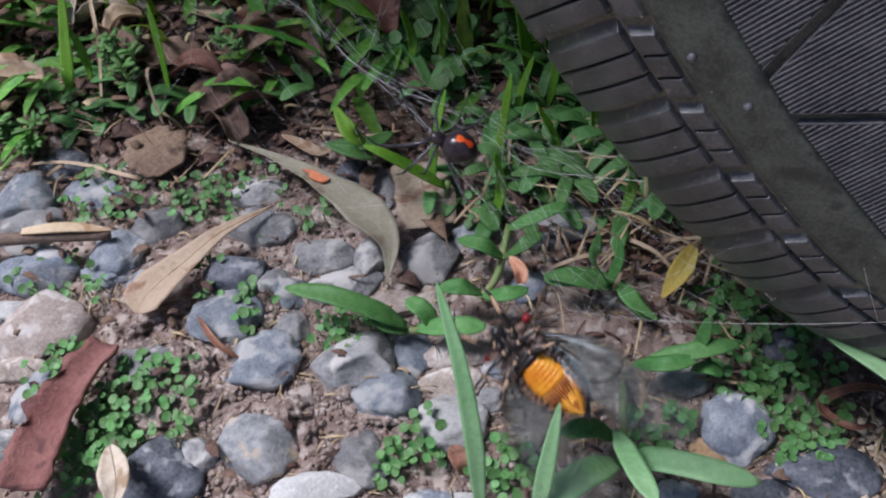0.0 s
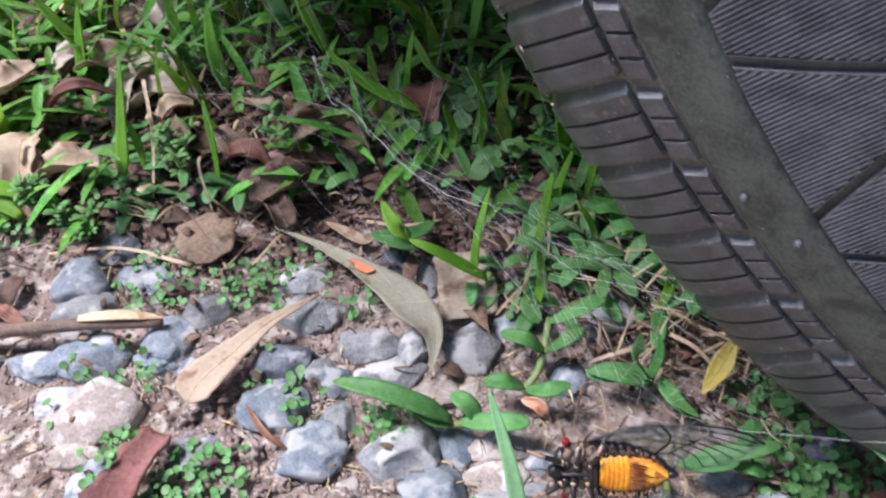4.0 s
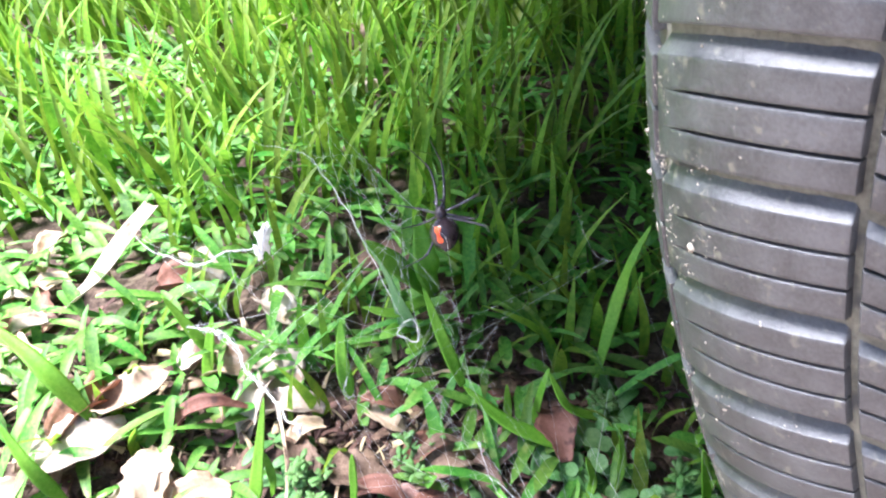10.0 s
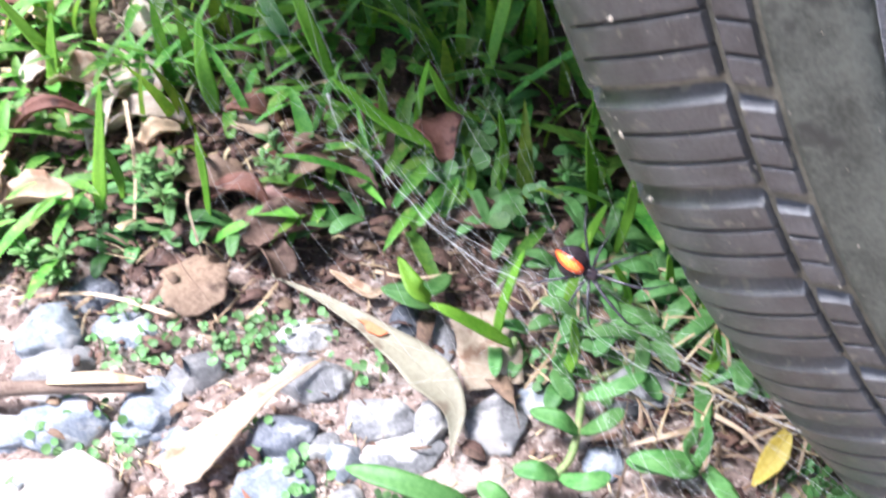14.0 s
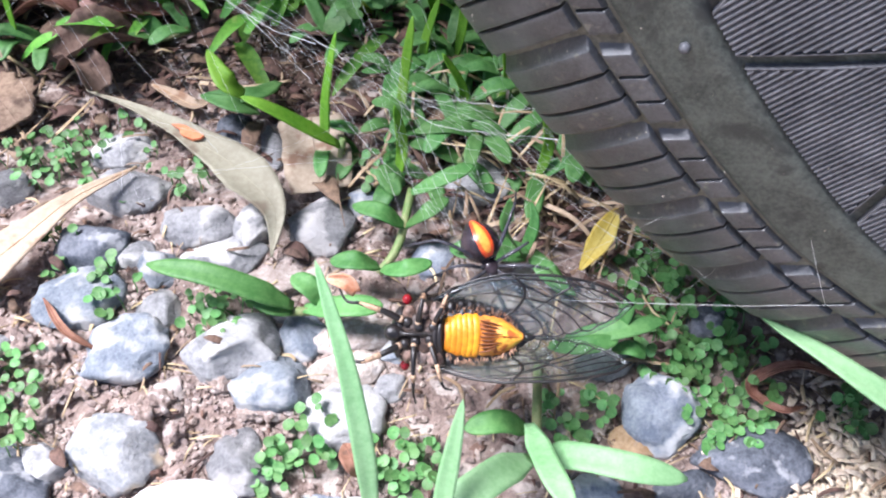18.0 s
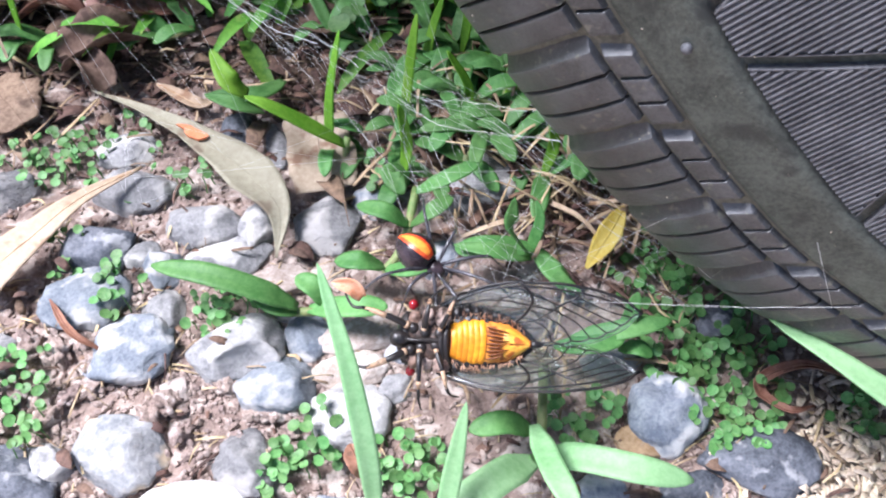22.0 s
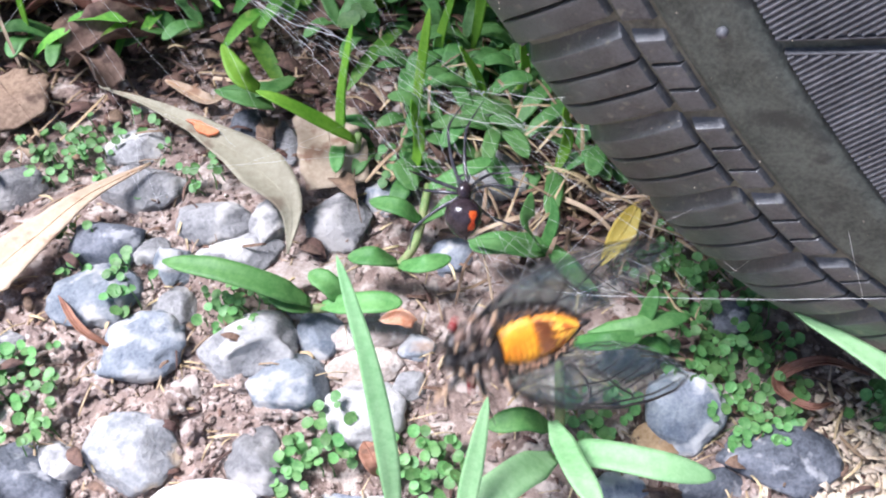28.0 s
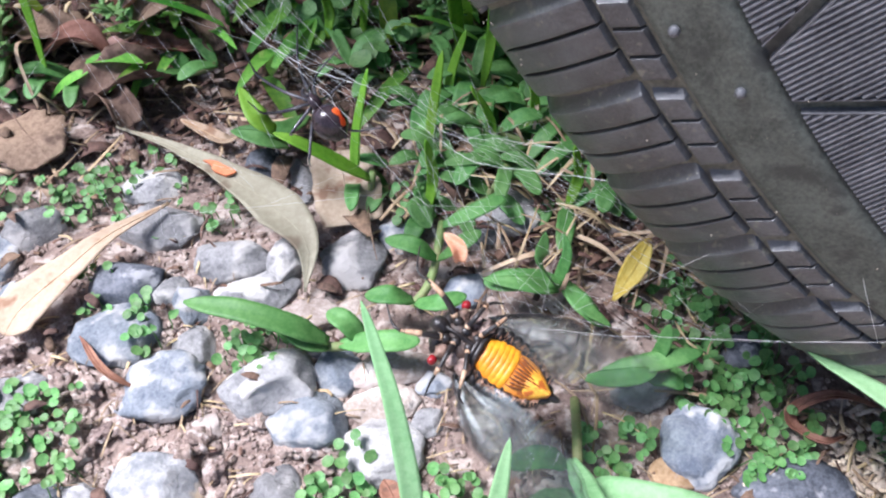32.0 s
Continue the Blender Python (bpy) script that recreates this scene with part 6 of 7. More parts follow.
strand([(-0.1103, 0.2344, 0.0828), (-0.0876, 0.2018, 0.0649), (-0.0664, 0.1739, 0.0603), (-0.0382, 0.1357, 0.0654)], 0.000070, 0.0001)
strand([(-0.1719, 0.2214, 0.0872), (-0.1416, 0.1974, 0.0686), (-0.1134, 0.1802, 0.0514), (-0.0849, 0.1611, 0.0525)], 0.000060, 0)
strand([(-0.0779, 0.2408, 0.0808), (-0.0599, 0.2091, 0.0680), (-0.0437, 0.1795, 0.0639), (-0.0291, 0.1439, 0.0724)], 0.000060, 0.0001)
strand([(-0.1516, 0.2151, 0.0804), (-0.1238, 0.1894, 0.0655), (-0.0932, 0.1632, 0.0567)], 0.000050, 0)
strand([(-0.1223, 0.2241, 0.0740), (-0.0942, 0.1970, 0.0615), (-0.0580, 0.1585, 0.0588)], 0.000060, 0)
strand([(-0.0941, 0.1959, 0.0602), (-0.0817, 0.1859, 0.0610), (-0.0761, 0.1808, 0.0546)], 0.000400, 0.0002)
strand([(-0.0542, 0.1511, 0.0654), (-0.0461, 0.1446, 0.0660), (-0.0342, 0.1382, 0.0674)], 0.000400, 0.0002)
strand([(-0.0595, 0.2429, 0.0806), (-0.0421, 0.2014, 0.0734), (-0.0312, 0.1625, 0.0756)], 0.000050, 0)
hairlines(web_a, 44, 4)
hairlines(web_b, 60, 5)

long = random.Random(8)
for i in range(15):
    f = i / 14
    a = Vector((-0.175 + 0.15 * f + long.uniform(-0.01, 0.01), 0.225 + long.uniform(-0.02, 0.03), 0.085 + long.uniform(-0.01, 0.03)))
    b = Vector((-0.09 + 0.13 * f + long.uniform(-0.012, 0.012), 0.14 - 0.05 * f + long.uniform(-0.012, 0.012), 0.04 + 0.03 * f + long.uniform(-0.01, 0.01)))
    v, f = tube(spline([a, (a + b) / 2 - Vector((0, 0, 0.003 * long.random())), b], 10), long.uniform(0.000014, 0.000026), 4)
    solid("silk_thread", v, f, SILK, web_b)
for x, y, z, size in ((-0.1414, 0.1688, 0.1891, 0.0019), (-0.1409, 0.1703, 0.1904, 0.0014), (-0.1419, 0.1667, 0.1872, 0.0012), (-0.1330, 0.1456, 0.1508, 0.0012), (-0.1567, 0.1640, 0.1609, 0.0010), (-0.0968, 0.1994, 0.0727, 0.0008)):
    bm = lump(1, int(x * 1e4), 3, 0.8, 2.4, 2, (size * 0.7, size * 0.7, size * 1.3))
    for q in bm.verts:
        q.co = q.co * (1 + 0.9 * noise.noise(q.co * 1500)) + Vector((x, y, z))
    part("silk_tuft", bm, SILK, web_b, "matted white silk")

# ---- the creatures ----
FACE = Matrix(((0.999, -0.040, 0.0, 0), (0.033, 0.837, -0.546, 0), (0.022, 0.545, 0.838, 0), (0, 0, 0, 1)))


def ball(sx, sy, sz, at, segs=20, taper=0.0, lumps=0.0, seed=0):
    bm = bmesh.new()
    bmesh.ops.create_uvsphere(bm, u_segments=segs, v_segments=segs // 2 + 2, radius=1)
    for v in bm.verts:
        c = v.co
        k = 1 - taper * c.x
        e = 1 + lumps * noise.noise(c * 3 + Vector((seed, 0, 0)))
        v.co = Vector((c.x * sx * e, c.y * sy * k * e, c.z * sz * k * e)) + Vector(at)
    return bm


def build_spider():
    s = tagged(new("spider"), "glossy black spider with a red-orange back stripe and long thin legs", "spider")

    def skin(a, b, sign, lift=1.0):
        """A point of the abdomen: a along it from the top towards the tail, b across."""
        d = Vector((math.sin(a) * math.cos(b), math.sin(b), sign * math.cos(a) * math.cos(b)))
        k = (1 - 0.16 * d.x - 0.1 * d.x * d.x) * lift
        return Vector((d.x * 0.0059 * lift, d.y * 0.0052 * k, d.z * 0.0052 * k))
    bm = bmesh.new()
    bmesh.ops.create_uvsphere(bm, u_segments=32, v_segments=20, radius=1)
    for v in bm.verts:
        d = v.co.normalized()
        k = 1 - 0.16 * d.x - 0.1 * d.x * d.x
        v.co = Vector((d.x * 0.0059, d.y * 0.0052 * k, d.z * 0.0052 * k))
    ab = part("abdomen", bm, SPIDER_BLACK, s)
    for sign, name, a0, a1 in ((1, "back_stripe", -58, 84), (-1, "belly_mark", -22, 34)):
        for tone, gain, lift in ((SPIDER_RED, 1.0, 1.012), (SPIDER_ORANGE, 0.55, 1.02))[:2 if sign > 0 else 1]:
            V, n = [], 24
            for i in range(n + 1):
                f = i / n
                a = radians(a0 + (a1 - a0) * (f if tone is SPIDER_RED else 0.1 + 0.72 * f))
                wide = gain * ((0.4 * math.sin(math.pi * min(1, f * 0.93 + 0.06) ** 0.8) ** 0.7) if sign > 0 else (0.1 + 0.24 * abs(math.cos(math.pi * f)) ** 1.5) * math.sin(math.pi * (0.04 + 0.92 * f)) ** 0.4)
                for k in range(7):
                    V.append(skin(a, (k / 6 * 2 - 1) * wide, sign, lift))
            solid(name, V, [(i * 7 + k, i * 7 + k + 1, i * 7 + k + 8, i * 7 + k + 7) for i in range(n) for k in range(6)], tone, ab, "red marking" if tone is SPIDER_RED else "orange middle of the marking")
    part("head", ball(0.0027, 0.0022, 0.0017, (-0.0074, 0, -0.0008), 18, -0.1, 0.12, 2), SPIDER_BLACK, s)
    part("waist", ball(0.0012, 0.0008, 0.0008, (-0.0054, 0, -0.0006), 10), SPIDER_BLACK, s)
    part("spinneret", ball(0.0009, 0.0007, 0.0007, (0.0055, 0, -0.0012), 10), SPIDER_BLACK, s)
    for side in (1, -1):
        v, f = tube(spline([(-0.0094, side * 0.0007, -0.001), (-0.0112, side * 0.0016, -0.0006), (-0.012, side * 0.001, -0.002)], 8), [0.0004, 0.00042, 0.0004, 0.00036, 0.00036, 0.0004, 0.00042, 0.00036, 0.0002], 7)
        solid("feeler", v, f, SPIDER_LEG, s)
    legs = []
    spec = (((-0.0088, 0.0012), (-0.93, 0.3), 1.3), ((-0.0078, 0.0017), (-0.5, 0.86), 1.0), ((-0.0068, 0.0017), (0.1, 1.0), 0.74), ((-0.0058, 0.0014), (0.66, 0.78), 1.15))
    for side in (1, -1):
        for (hx, hy), (dx, dy), size in spec:
            d = Vector((dx, dy * side, 0)).normalized()
            z = Vector((0, 0, 1))
            knee, shin = d * 0.0092 * size + z * 0.0036, d * 0.0146 * size + z * 0.0012
            joints = [Vector((0, 0, 0)), d * 0.0016 + z * 0.0004, knee, d * 0.0112 * size + z * 0.0036, shin + Vector((-0.2 * dx, 0, 0)) * 0.004, d * 0.0192 * size - z * 0.0052 + Vector((-0.3 * dx, 0, 0)) * 0.006]
            line, rad = [], []
            for j, (thick, thin) in enumerate(((0.0006, 0.00062), (0.0007, 0.00056), (0.00056, 0.0005), (0.0005, 0.00036), (0.00034, 0.00014))):
                for i in range(6):
                    u = i / 5
                    sag = Vector((0, 0, 0.0006 * math.sin(math.pi * u))) if j in (1, 3) else Vector((0, 0, 0))
                    line.append(joints[j].lerp(joints[j + 1], 0.02 + 0.96 * u) + sag)
                    rad.append(0.86 * (thick + (thin - thick) * u) * (0.82 if i in (0, 5) else 1))
            v, f = tube(line, rad, 8)
            leg = new("leg", mesh_of("leg", v, f, SPIDER_LEG))
            leg.parent = s
            leg.location = (hx, hy * side, 0)
            legs.append((leg, hx, hy * side))
    return s, legs


def wing_shape(length, wide, mirror):
    """Edge curves of a wing from root to tip: leading edge above, trailing edge below."""
    us = (0, 0.08, 0.22, 0.38, 0.45, 0.6, 0.78, 0.92, 1)
    ahead, behind = (0.02, 0.16, 0.34, 0.44, 0.42, 0.42, 0.32, 0.16, -0.05), (-0.03, -0.16, -0.34, -0.5, -0.54, -0.58, -0.5, -0.3, -0.07)

    def edges(u):
        return length * u, wide * float(np.interp(u, us, ahead)) * mirror, wide * float(np.interp(u, us, behind)) * mirror
    return edges


def build_wing(name, parent, root, length, wide, mirror, angle):
    edges = wing_shape(length, wide, mirror)
    n, m = 34, 8

    def on(u, k, lift=0.0):
        x, a, b = edges(u)
        return Vector((x, a + (b - a) * k, 0.0005 * math.sin(k * 8) + 0.0014 * math.sin(math.pi * u) - 0.0012 * k * k + lift))
    V = [on(i / n, k / m) for i in range(n + 1) for k in range(m + 1)]
    F = [(i * (m + 1) + k, i * (m + 1) + k + 1, (i + 1) * (m + 1) + k + 1, (i + 1) * (m + 1) + k) for i in range(n) for k in range(m)]
    w = solid(name, V, F, WING, parent, "clear wing with dark veins")
    if name == "fore_wing":
        tips = [(0.46, 0.93), (0.56, 0.92), (0.66, 0.91), (0.75, 0.9), (0.83, 0.88), (0.90, 0.82), (0.95, 0.68)]
        starts = [(0.36, 0.72), (0.47, 0.62), (0.52, 0.52), (0.57, 0.42), (0.6, 0.34), (0.64, 0.25), (0.68, 0.17)]
        lines = [([(i / 24, 0) for i in range(25)], 0.00036), ([(i / 24, 1) for i in range(25)], 0.00008),
                 ([(0.0, 0.45), (0.1, 0.14), (0.25, 0.07), (0.42, 0.06), (0.6, 0.09), (0.8, 0.12), (0.95, 0.3)], 0.00024),
                 ([(0.0, 0.5), (0.14, 0.34), (0.3, 0.3), (0.45, 0.36), (0.57, 0.42)], 0.0002), ([(0.0, 0.5), (0.14, 0.52), (0.3, 0.6), (0.36, 0.72)], 0.0002),
                 ([(0.0, 0.6), (0.15, 0.8), (0.3, 0.88), (0.42, 0.96)], 0.00016), ([(0.3, 0.3), (0.42, 0.16), (0.6, 0.34)], 0.00018),
                 ([(0.4, 0.0), (0.455, 0.16), (0.46, 0.34), (0.42, 0.56), (0.35, 0.75)], 0.00034), ([(0.35, 0.72), (0.47, 0.62), (0.52, 0.52), (0.57, 0.42)], 0.0002),
                 ([(0.57, 0.42), (0.6, 0.34), (0.64, 0.25), (0.68, 0.17), (0.69, 0.08)], 0.00028)]
        lines += [([a, ((a[0] + b[0]) / 2 + 0.02, (a[1] + b[1]) / 2 - 0.04), b], 0.00017) for a, b in zip(starts, tips)]
        lines += [([a, ((a[0] + b[0]) / 2, (a[1] + b[1]) / 2 + 0.035), b], 0.0002) for a, b in zip(tips, tips[1:] + [(0.985, 0.4)])]
    else:
        lines = [([(i / 24, 0) for i in range(25)], 0.00016), ([(i / 24, 1) for i in range(25)], 0.00006)]
        lines += [([(0.0, 0.5), (0.3, 0.2 + 0.14 * i), (0.62, 0.14 + 0.17 * i), (0.94 - 0.04 * i, 0.3 + 0.14 * i)], 0.00011) for i in range(5)]
    for line, rad in lines:
        pts = spline([on(*q, 0.00006) for q in line], max(12, len(line)))
        v, f = tube(pts, rad * 0.95, 5)
        solid("vein", v, f, CIC_BLACK, w)
    v, f = [], []
    r = random.Random(int(length * 1e4))
    for _ in range(60 if mirror < 0 else 24):
        u = r.uniform(0.55, 0.99)
        speck((v, f), on(u, 1 - abs(r.gauss(0, 0.12)) if mirror < 0 else abs(r.gauss(0, 0.1))), r.uniform(0.00008, 0.0002))
    tagged(solid("silk_flecks", v, f, SILK, w, "white flecks of silk"), kind="stuff")
    w.location = root
    return w


def build_cicada():
    c = tagged(new("cicada"), "orange-bellied black cicada with clear wings hanging belly-up in the web", "cicada")

    def girth(x):
        """Half width of the abdomen and of its coloured belly."""
        f, g = (x + 0.0085) / 0.0196, (x + 0.0078) / 0.0176
        return float(np.interp(f, (0, 0.1, 0.25, 0.45, 0.65, 0.8, 0.92, 1), (0.0058, 0.0071, 0.0076, 0.0071, 0.0057, 0.0041, 0.0022, 0.0007))), float(np.interp(g, (0, 0.15, 0.3, 0.5, 0.7, 0.85, 1), (0.0040, 0.0052, 0.0055, 0.0051, 0.0043, 0.0028, 0.0005)))

    def plate(name, x0, x1, share, z0, high, bulge, material, label="", y0=-1.0, y1=1.0, bow=0.0):
        """A domed strip across the belly, its middle bowed forwards, with a lip at both ends."""
        V, nx, ny = [], 7, 18
        for i in range(nx + 1):
            f = i / nx
            for k in range(ny + 1):
                q = y0 + (y1 - y0) * k / ny
                x = x0 + (x1 - x0) * f - bow * (1 - q * q) + bow
                y = girth(x)[1] * share * q
                V.append(Vector((x, y, z0 + high * math.sqrt(max(0.0, 1 - q * q * 0.97)) + bulge * (math.sin(math.pi * f) ** 0.6 - 1))))
        return solid(name, V, [(i * (ny + 1) + k, (i + 1) * (ny + 1) + k, (i + 1) * (ny + 1) + k + 1, i * (ny + 1) + k + 1) for i in range(nx) for k in range(ny)], material, c, label)
    V, n, m = [], 26, 22
    for i in range(n + 1):
        x = -0.0085 + 0.0196 * i / n
        wide = girth(x)[0] * (1 + 0.07 * math.sin(i * 2.4))
        for k in range(m):
            a = 2 * math.pi * k / m
            V.append(Vector((x, wide * math.cos(a), -0.0016 + wide * (0.34 if math.sin(a) > 0 else 0.5) * math.sin(a))))
    F = [(i * m + k, i * m + (k + 1) % m, (i + 1) * m + (k + 1) % m, (i + 1) * m + k) for i in range(n) for k in range(m)] + [tuple(range(m))[::-1], tuple(range(n * m, n * m + m))]
    solid("abdomen", V, F, CIC_BLACK, c)
    plate("belly", -0.0079, 0.0094, 1.0, -0.0012, 0.0028, 0.0, CIC_TIP, "orange belly")
    for i in range(6):
        x = -0.0076 + i * 0.00122
        plate("belly_ring", x, x + 0.00132, 0.97, -0.0009, 0.0029, 0.00016, CIC_YELLOW, "yellow-orange belly ring", bow=-0.0005)
    for side in (1, -1):
        plate("tail_plate", 0.0032, 0.0092, 0.9, -0.0008, 0.0028, 0.0004, CIC_TAIL, "bright orange tail plate", 0.06 if side > 0 else -0.9, 0.9 if side > 0 else -0.06)
    for i in range(9):
        y = (i - 4) * 0.00078
        v, f = tube(spline([(-0.0002 + 0.0004 * (i % 2), y * 1.12, 0.0021 - abs(y) * 0.2), (0.0018, y, 0.0023 - abs(y) * 0.2), (0.0036 + 0.0012 * (i % 3) * 0.5, y * 0.75, 0.0022 - abs(y) * 0.2)], 6), [0.00012, 0.0002, 0.00024, 0.00024, 0.0002, 0.00014, 0.00004], 5)
        solid("streak", v, f, CIC_STREAK, c, "brown streak on the tail")
    fz = random.Random(12)
    hair_v, hair_f, dark_v, dark_f = [], [], [], []
    for k in range(640):
        x = fz.uniform(-0.0082, 0.0086)
        side = fz.choice((1, -1))
        rim, belly = girth(x)
        pale = k < 170
        y = belly * fz.uniform(0.9, 1.12) if pale else rim * fz.uniform(0.86, 1.0)
        p = Vector((x, side * y, 0.0003 if pale else -0.0012))
        d = Vector((fz.uniform(-0.0005, 0.0007), side * fz.uniform(0.0006, 0.0014), fz.uniform(-0.0001, 0.0007)))
        v, f = tube([p, p + d * 0.6, p + d + Vector((0, 0, -0.0002))], [0.00009, 0.00007, 0.00002], 3)
        store = (hair_v, hair_f) if pale else (dark_v, dark_f)
        o = len(store[0])
        store[0].extend(v)
        store[1].extend([tuple(q + o for q in g) for g in f])
    solid("fringe", hair_v, hair_f, CIC_FRINGE, c, "pale hairy fringe")
    solid("bristles", dark_v, dark_f, CIC_BLACK, c, "short black bristles")
    for side in (1, -1):
        for k in range(7):
            x = -0.0066 + 0.0021 * k
            rim, belly = girth(x)
            part("side_plate", ball(0.0010, (rim - belly) * 0.62, 0.0010, (x, side * (rim + belly) * 0.5, -0.0006), 14, 0, 0.25, k), CIC_BLACK, c)
    part("tail_tip", ball(0.0016, 0.0009, 0.0010, (0.0108, 0, -0.0004), 12, 0.3), CIC_BLACK, c)
    for i in range(2):
        line = spline([(-0.0070 - 0.0009 * i, -0.0066, -0.0014), (-0.0086 - 0.001 * i, -0.0036, 0.001), (-0.0090 - 0.001 * i, 0, 0.0018), (-0.0086 - 0.001 * i, 0.0036, 0.001), (-0.0070 - 0.0009 * i, 0.0066, -0.0014)], 20)
        v, f = tube(line, [0.0003 + 0.00042 * math.sin(math.pi * k / 20) for k in range(21)], 8)
        solid("waist_band", v, f, CIC_BLACK, c, "glossy blue-black band")
    # thorax and head
    part("thorax", ball(0.0066, 0.0070, 0.0040, (-0.0126, 0, -0.0022), 28, -0.06, 0.24, 3), CIC_CHEST, c, "dusty dark brown chest")
    for sx, sy, x, y, tone in ((0.0019, 0.0024, -0.0098, 0.0048, 0), (0.0019, 0.0024, -0.0098, -0.0048, 0), (0.0015, 0.0020, -0.0128, 0.0050, 0), (0.0015, 0.0020, -0.0128, -0.0050, 0), (0.0013, 0.0018, -0.0158, 0.0046, 1), (0.0013, 0.0018, -0.0158, -0.0046, 1), (0.0014, 0.0011, -0.0118, 0.0022, 1), (0.0014, 0.0011, -0.0118, -0.0022, 1)):
        part("chest_plate", ball(sx, sy, 0.0011, (x, y, 0.0004), 16, 0, 0.5, x * 900 + y * 300), CIC_BROWN if tone else CIC_DUST, c, "dusty brown chest plate" if tone else "pale dusty chest plate")
    part("breastbone", ball(0.0040, 0.0007, 0.0008, (-0.0128, 0, 0.0017), 14), CIC_BLACK, c)
    part("head", ball(0.0022, 0.0058, 0.0028, (-0.0176, 0, -0.0018), 22, 0, 0.12, 8), CIC_BLACK, c)
    part("snout", ball(0.0026, 0.0019, 0.0017, (-0.0186, 0, 0.0004), 16, 0.25, 0.1), CIC_BLACK, c)
    v, f = tube(spline([(-0.0176, 0, 0.0018), (-0.015, 0, 0.0026), (-0.0116, 0, 0.0024)], 8), [0.0006, 0.00055, 0.0005, 0.00042, 0.0004, 0.00034, 0.0003, 0.00024, 0.00014], 8)
    solid("beak", v, f, CIC_BLACK, c)
    for side in (1, -1):
        part("eye", ball(0.0011, 0.0012, 0.0011, (-0.0164, side * 0.0073, -0.0014), 16), CIC_EYE, c, "red eye")
    # base, knee and foot of each leg, in millimetres, and how stout it is
    legs = (((-16.4, 2.6), (-21, 4.8), (-26.5, 6.4), [(-29.7, 7.0), (-32.4, 12.3)], 0.75, 1), ((-16.8, -2.2), (-20.6, -4.1), (-25.6, -6.4), [(-28.0, -5.9), (-31.5, -2.7)], 0.75, 1),
            ((-13.8, 1.6), (-13.3, 5.4), (-12.6, 9.1), [(-11.4, 10.4), (-9.6, 11.6)], 0.66, 0), ((-14.5, -1.6), (-14.4, -5.4), (-14.3, -10.4), [(-14.2, -12.6), (-13.6, -15.2)], 0.66, 0),
            ((-10.6, 1.6), (-8.9, 5.4), (-7.6, 8.8), [(-6.6, 10.2), (-4.8, 10.8)], 0.56, 1), ((-11.3, -1.2), (-9.6, -5.4), (-8.3, -10.0), [(-7.4, -11.4), (-5.6, -12.0)], 0.56, 1))
    for (x, y), mid, end, shin, stout, tan in legs:
        hip = Vector((x, y, 1.6)) / 1000
        p = spline([hip, Vector((*mid, 3.6)) / 1000, Vector((*end, 3.2)) / 1000], 12)
        v, f = tube(p, [stout / 1000 * (0.72, 0.95, 1.04, 1.08, 1.06, 1.0, 0.94, 0.86, 0.78, 0.7, 0.66, 0.66, 0.5)[i] for i in range(13)], 9)
        leg = solid("leg", v, f, CIC_BLACK, c, "black and tan jointed leg")
        part("hip", ball(0.0012, 0.0012, 0.0010, hip * 0.98, 12), CIC_BLACK, c)
        v, f = tube(p[1:3], [stout / 1000 * 1.03, stout / 1000 * 1.08], 9)
        solid("hip_ring", v, f, CIC_JOINT, leg, "tan ring at the leg's base")
        v, f = tube([p[7] if tan else p[10], p[8] if tan else p[11], p[10] if tan else p[11], p[12]], [stout / 1000 * 0.9, stout / 1000 * 0.9, stout / 1000 * 0.78, stout / 1000 * 0.5], 9)
        solid("leg_joint", v, f, CIC_JOINT, leg, "tan knee")
        q = spline([p[-1], Vector((*shin[0], 2.6)) / 1000, Vector((*shin[1], 1.2)) / 1000], 10)
        v, f = tube(q, [0.00042 - 0.000026 * i for i in range(11)], 7)
        solid("shin", v, f, CIC_BLACK, leg)
    wings = []
    for side in (1, -1):
        hind = build_wing("hind_wing", c, (-0.0086, side * 0.0062, -0.0024), 0.025, 0.014, side, 0)
        fore = build_wing("fore_wing", c, (-0.0106, side * 0.0072, -0.0014), 0.0436, 0.0146, side, 0)
        wings += [(fore, (-0.0106, side * 0.0072, -0.0014), side, 1.0), (hind, (-0.0086, side * 0.0062, -0.0024), side, 1.5)]
    return c, wings


spider, spider_legs = build_spider()
spider.scale = (0.87, 0.87, 0.87)
cicada, cicada_wings = build_cicada()
petal_v, petal_f = strip(spline([(0, 0, 0), (-0.0022, 0.0022, 0.0012), (-0.0066, 0.0028, 0.0010)], 10), 0.0034, 0.5, None, 6, 0.0004, curl=0.4)
petal = tagged(solid("leaf_scrap", petal_v, petal_f, PETAL), "small orange scrap of dead leaf stuck to the cicada's foot", "leaf")

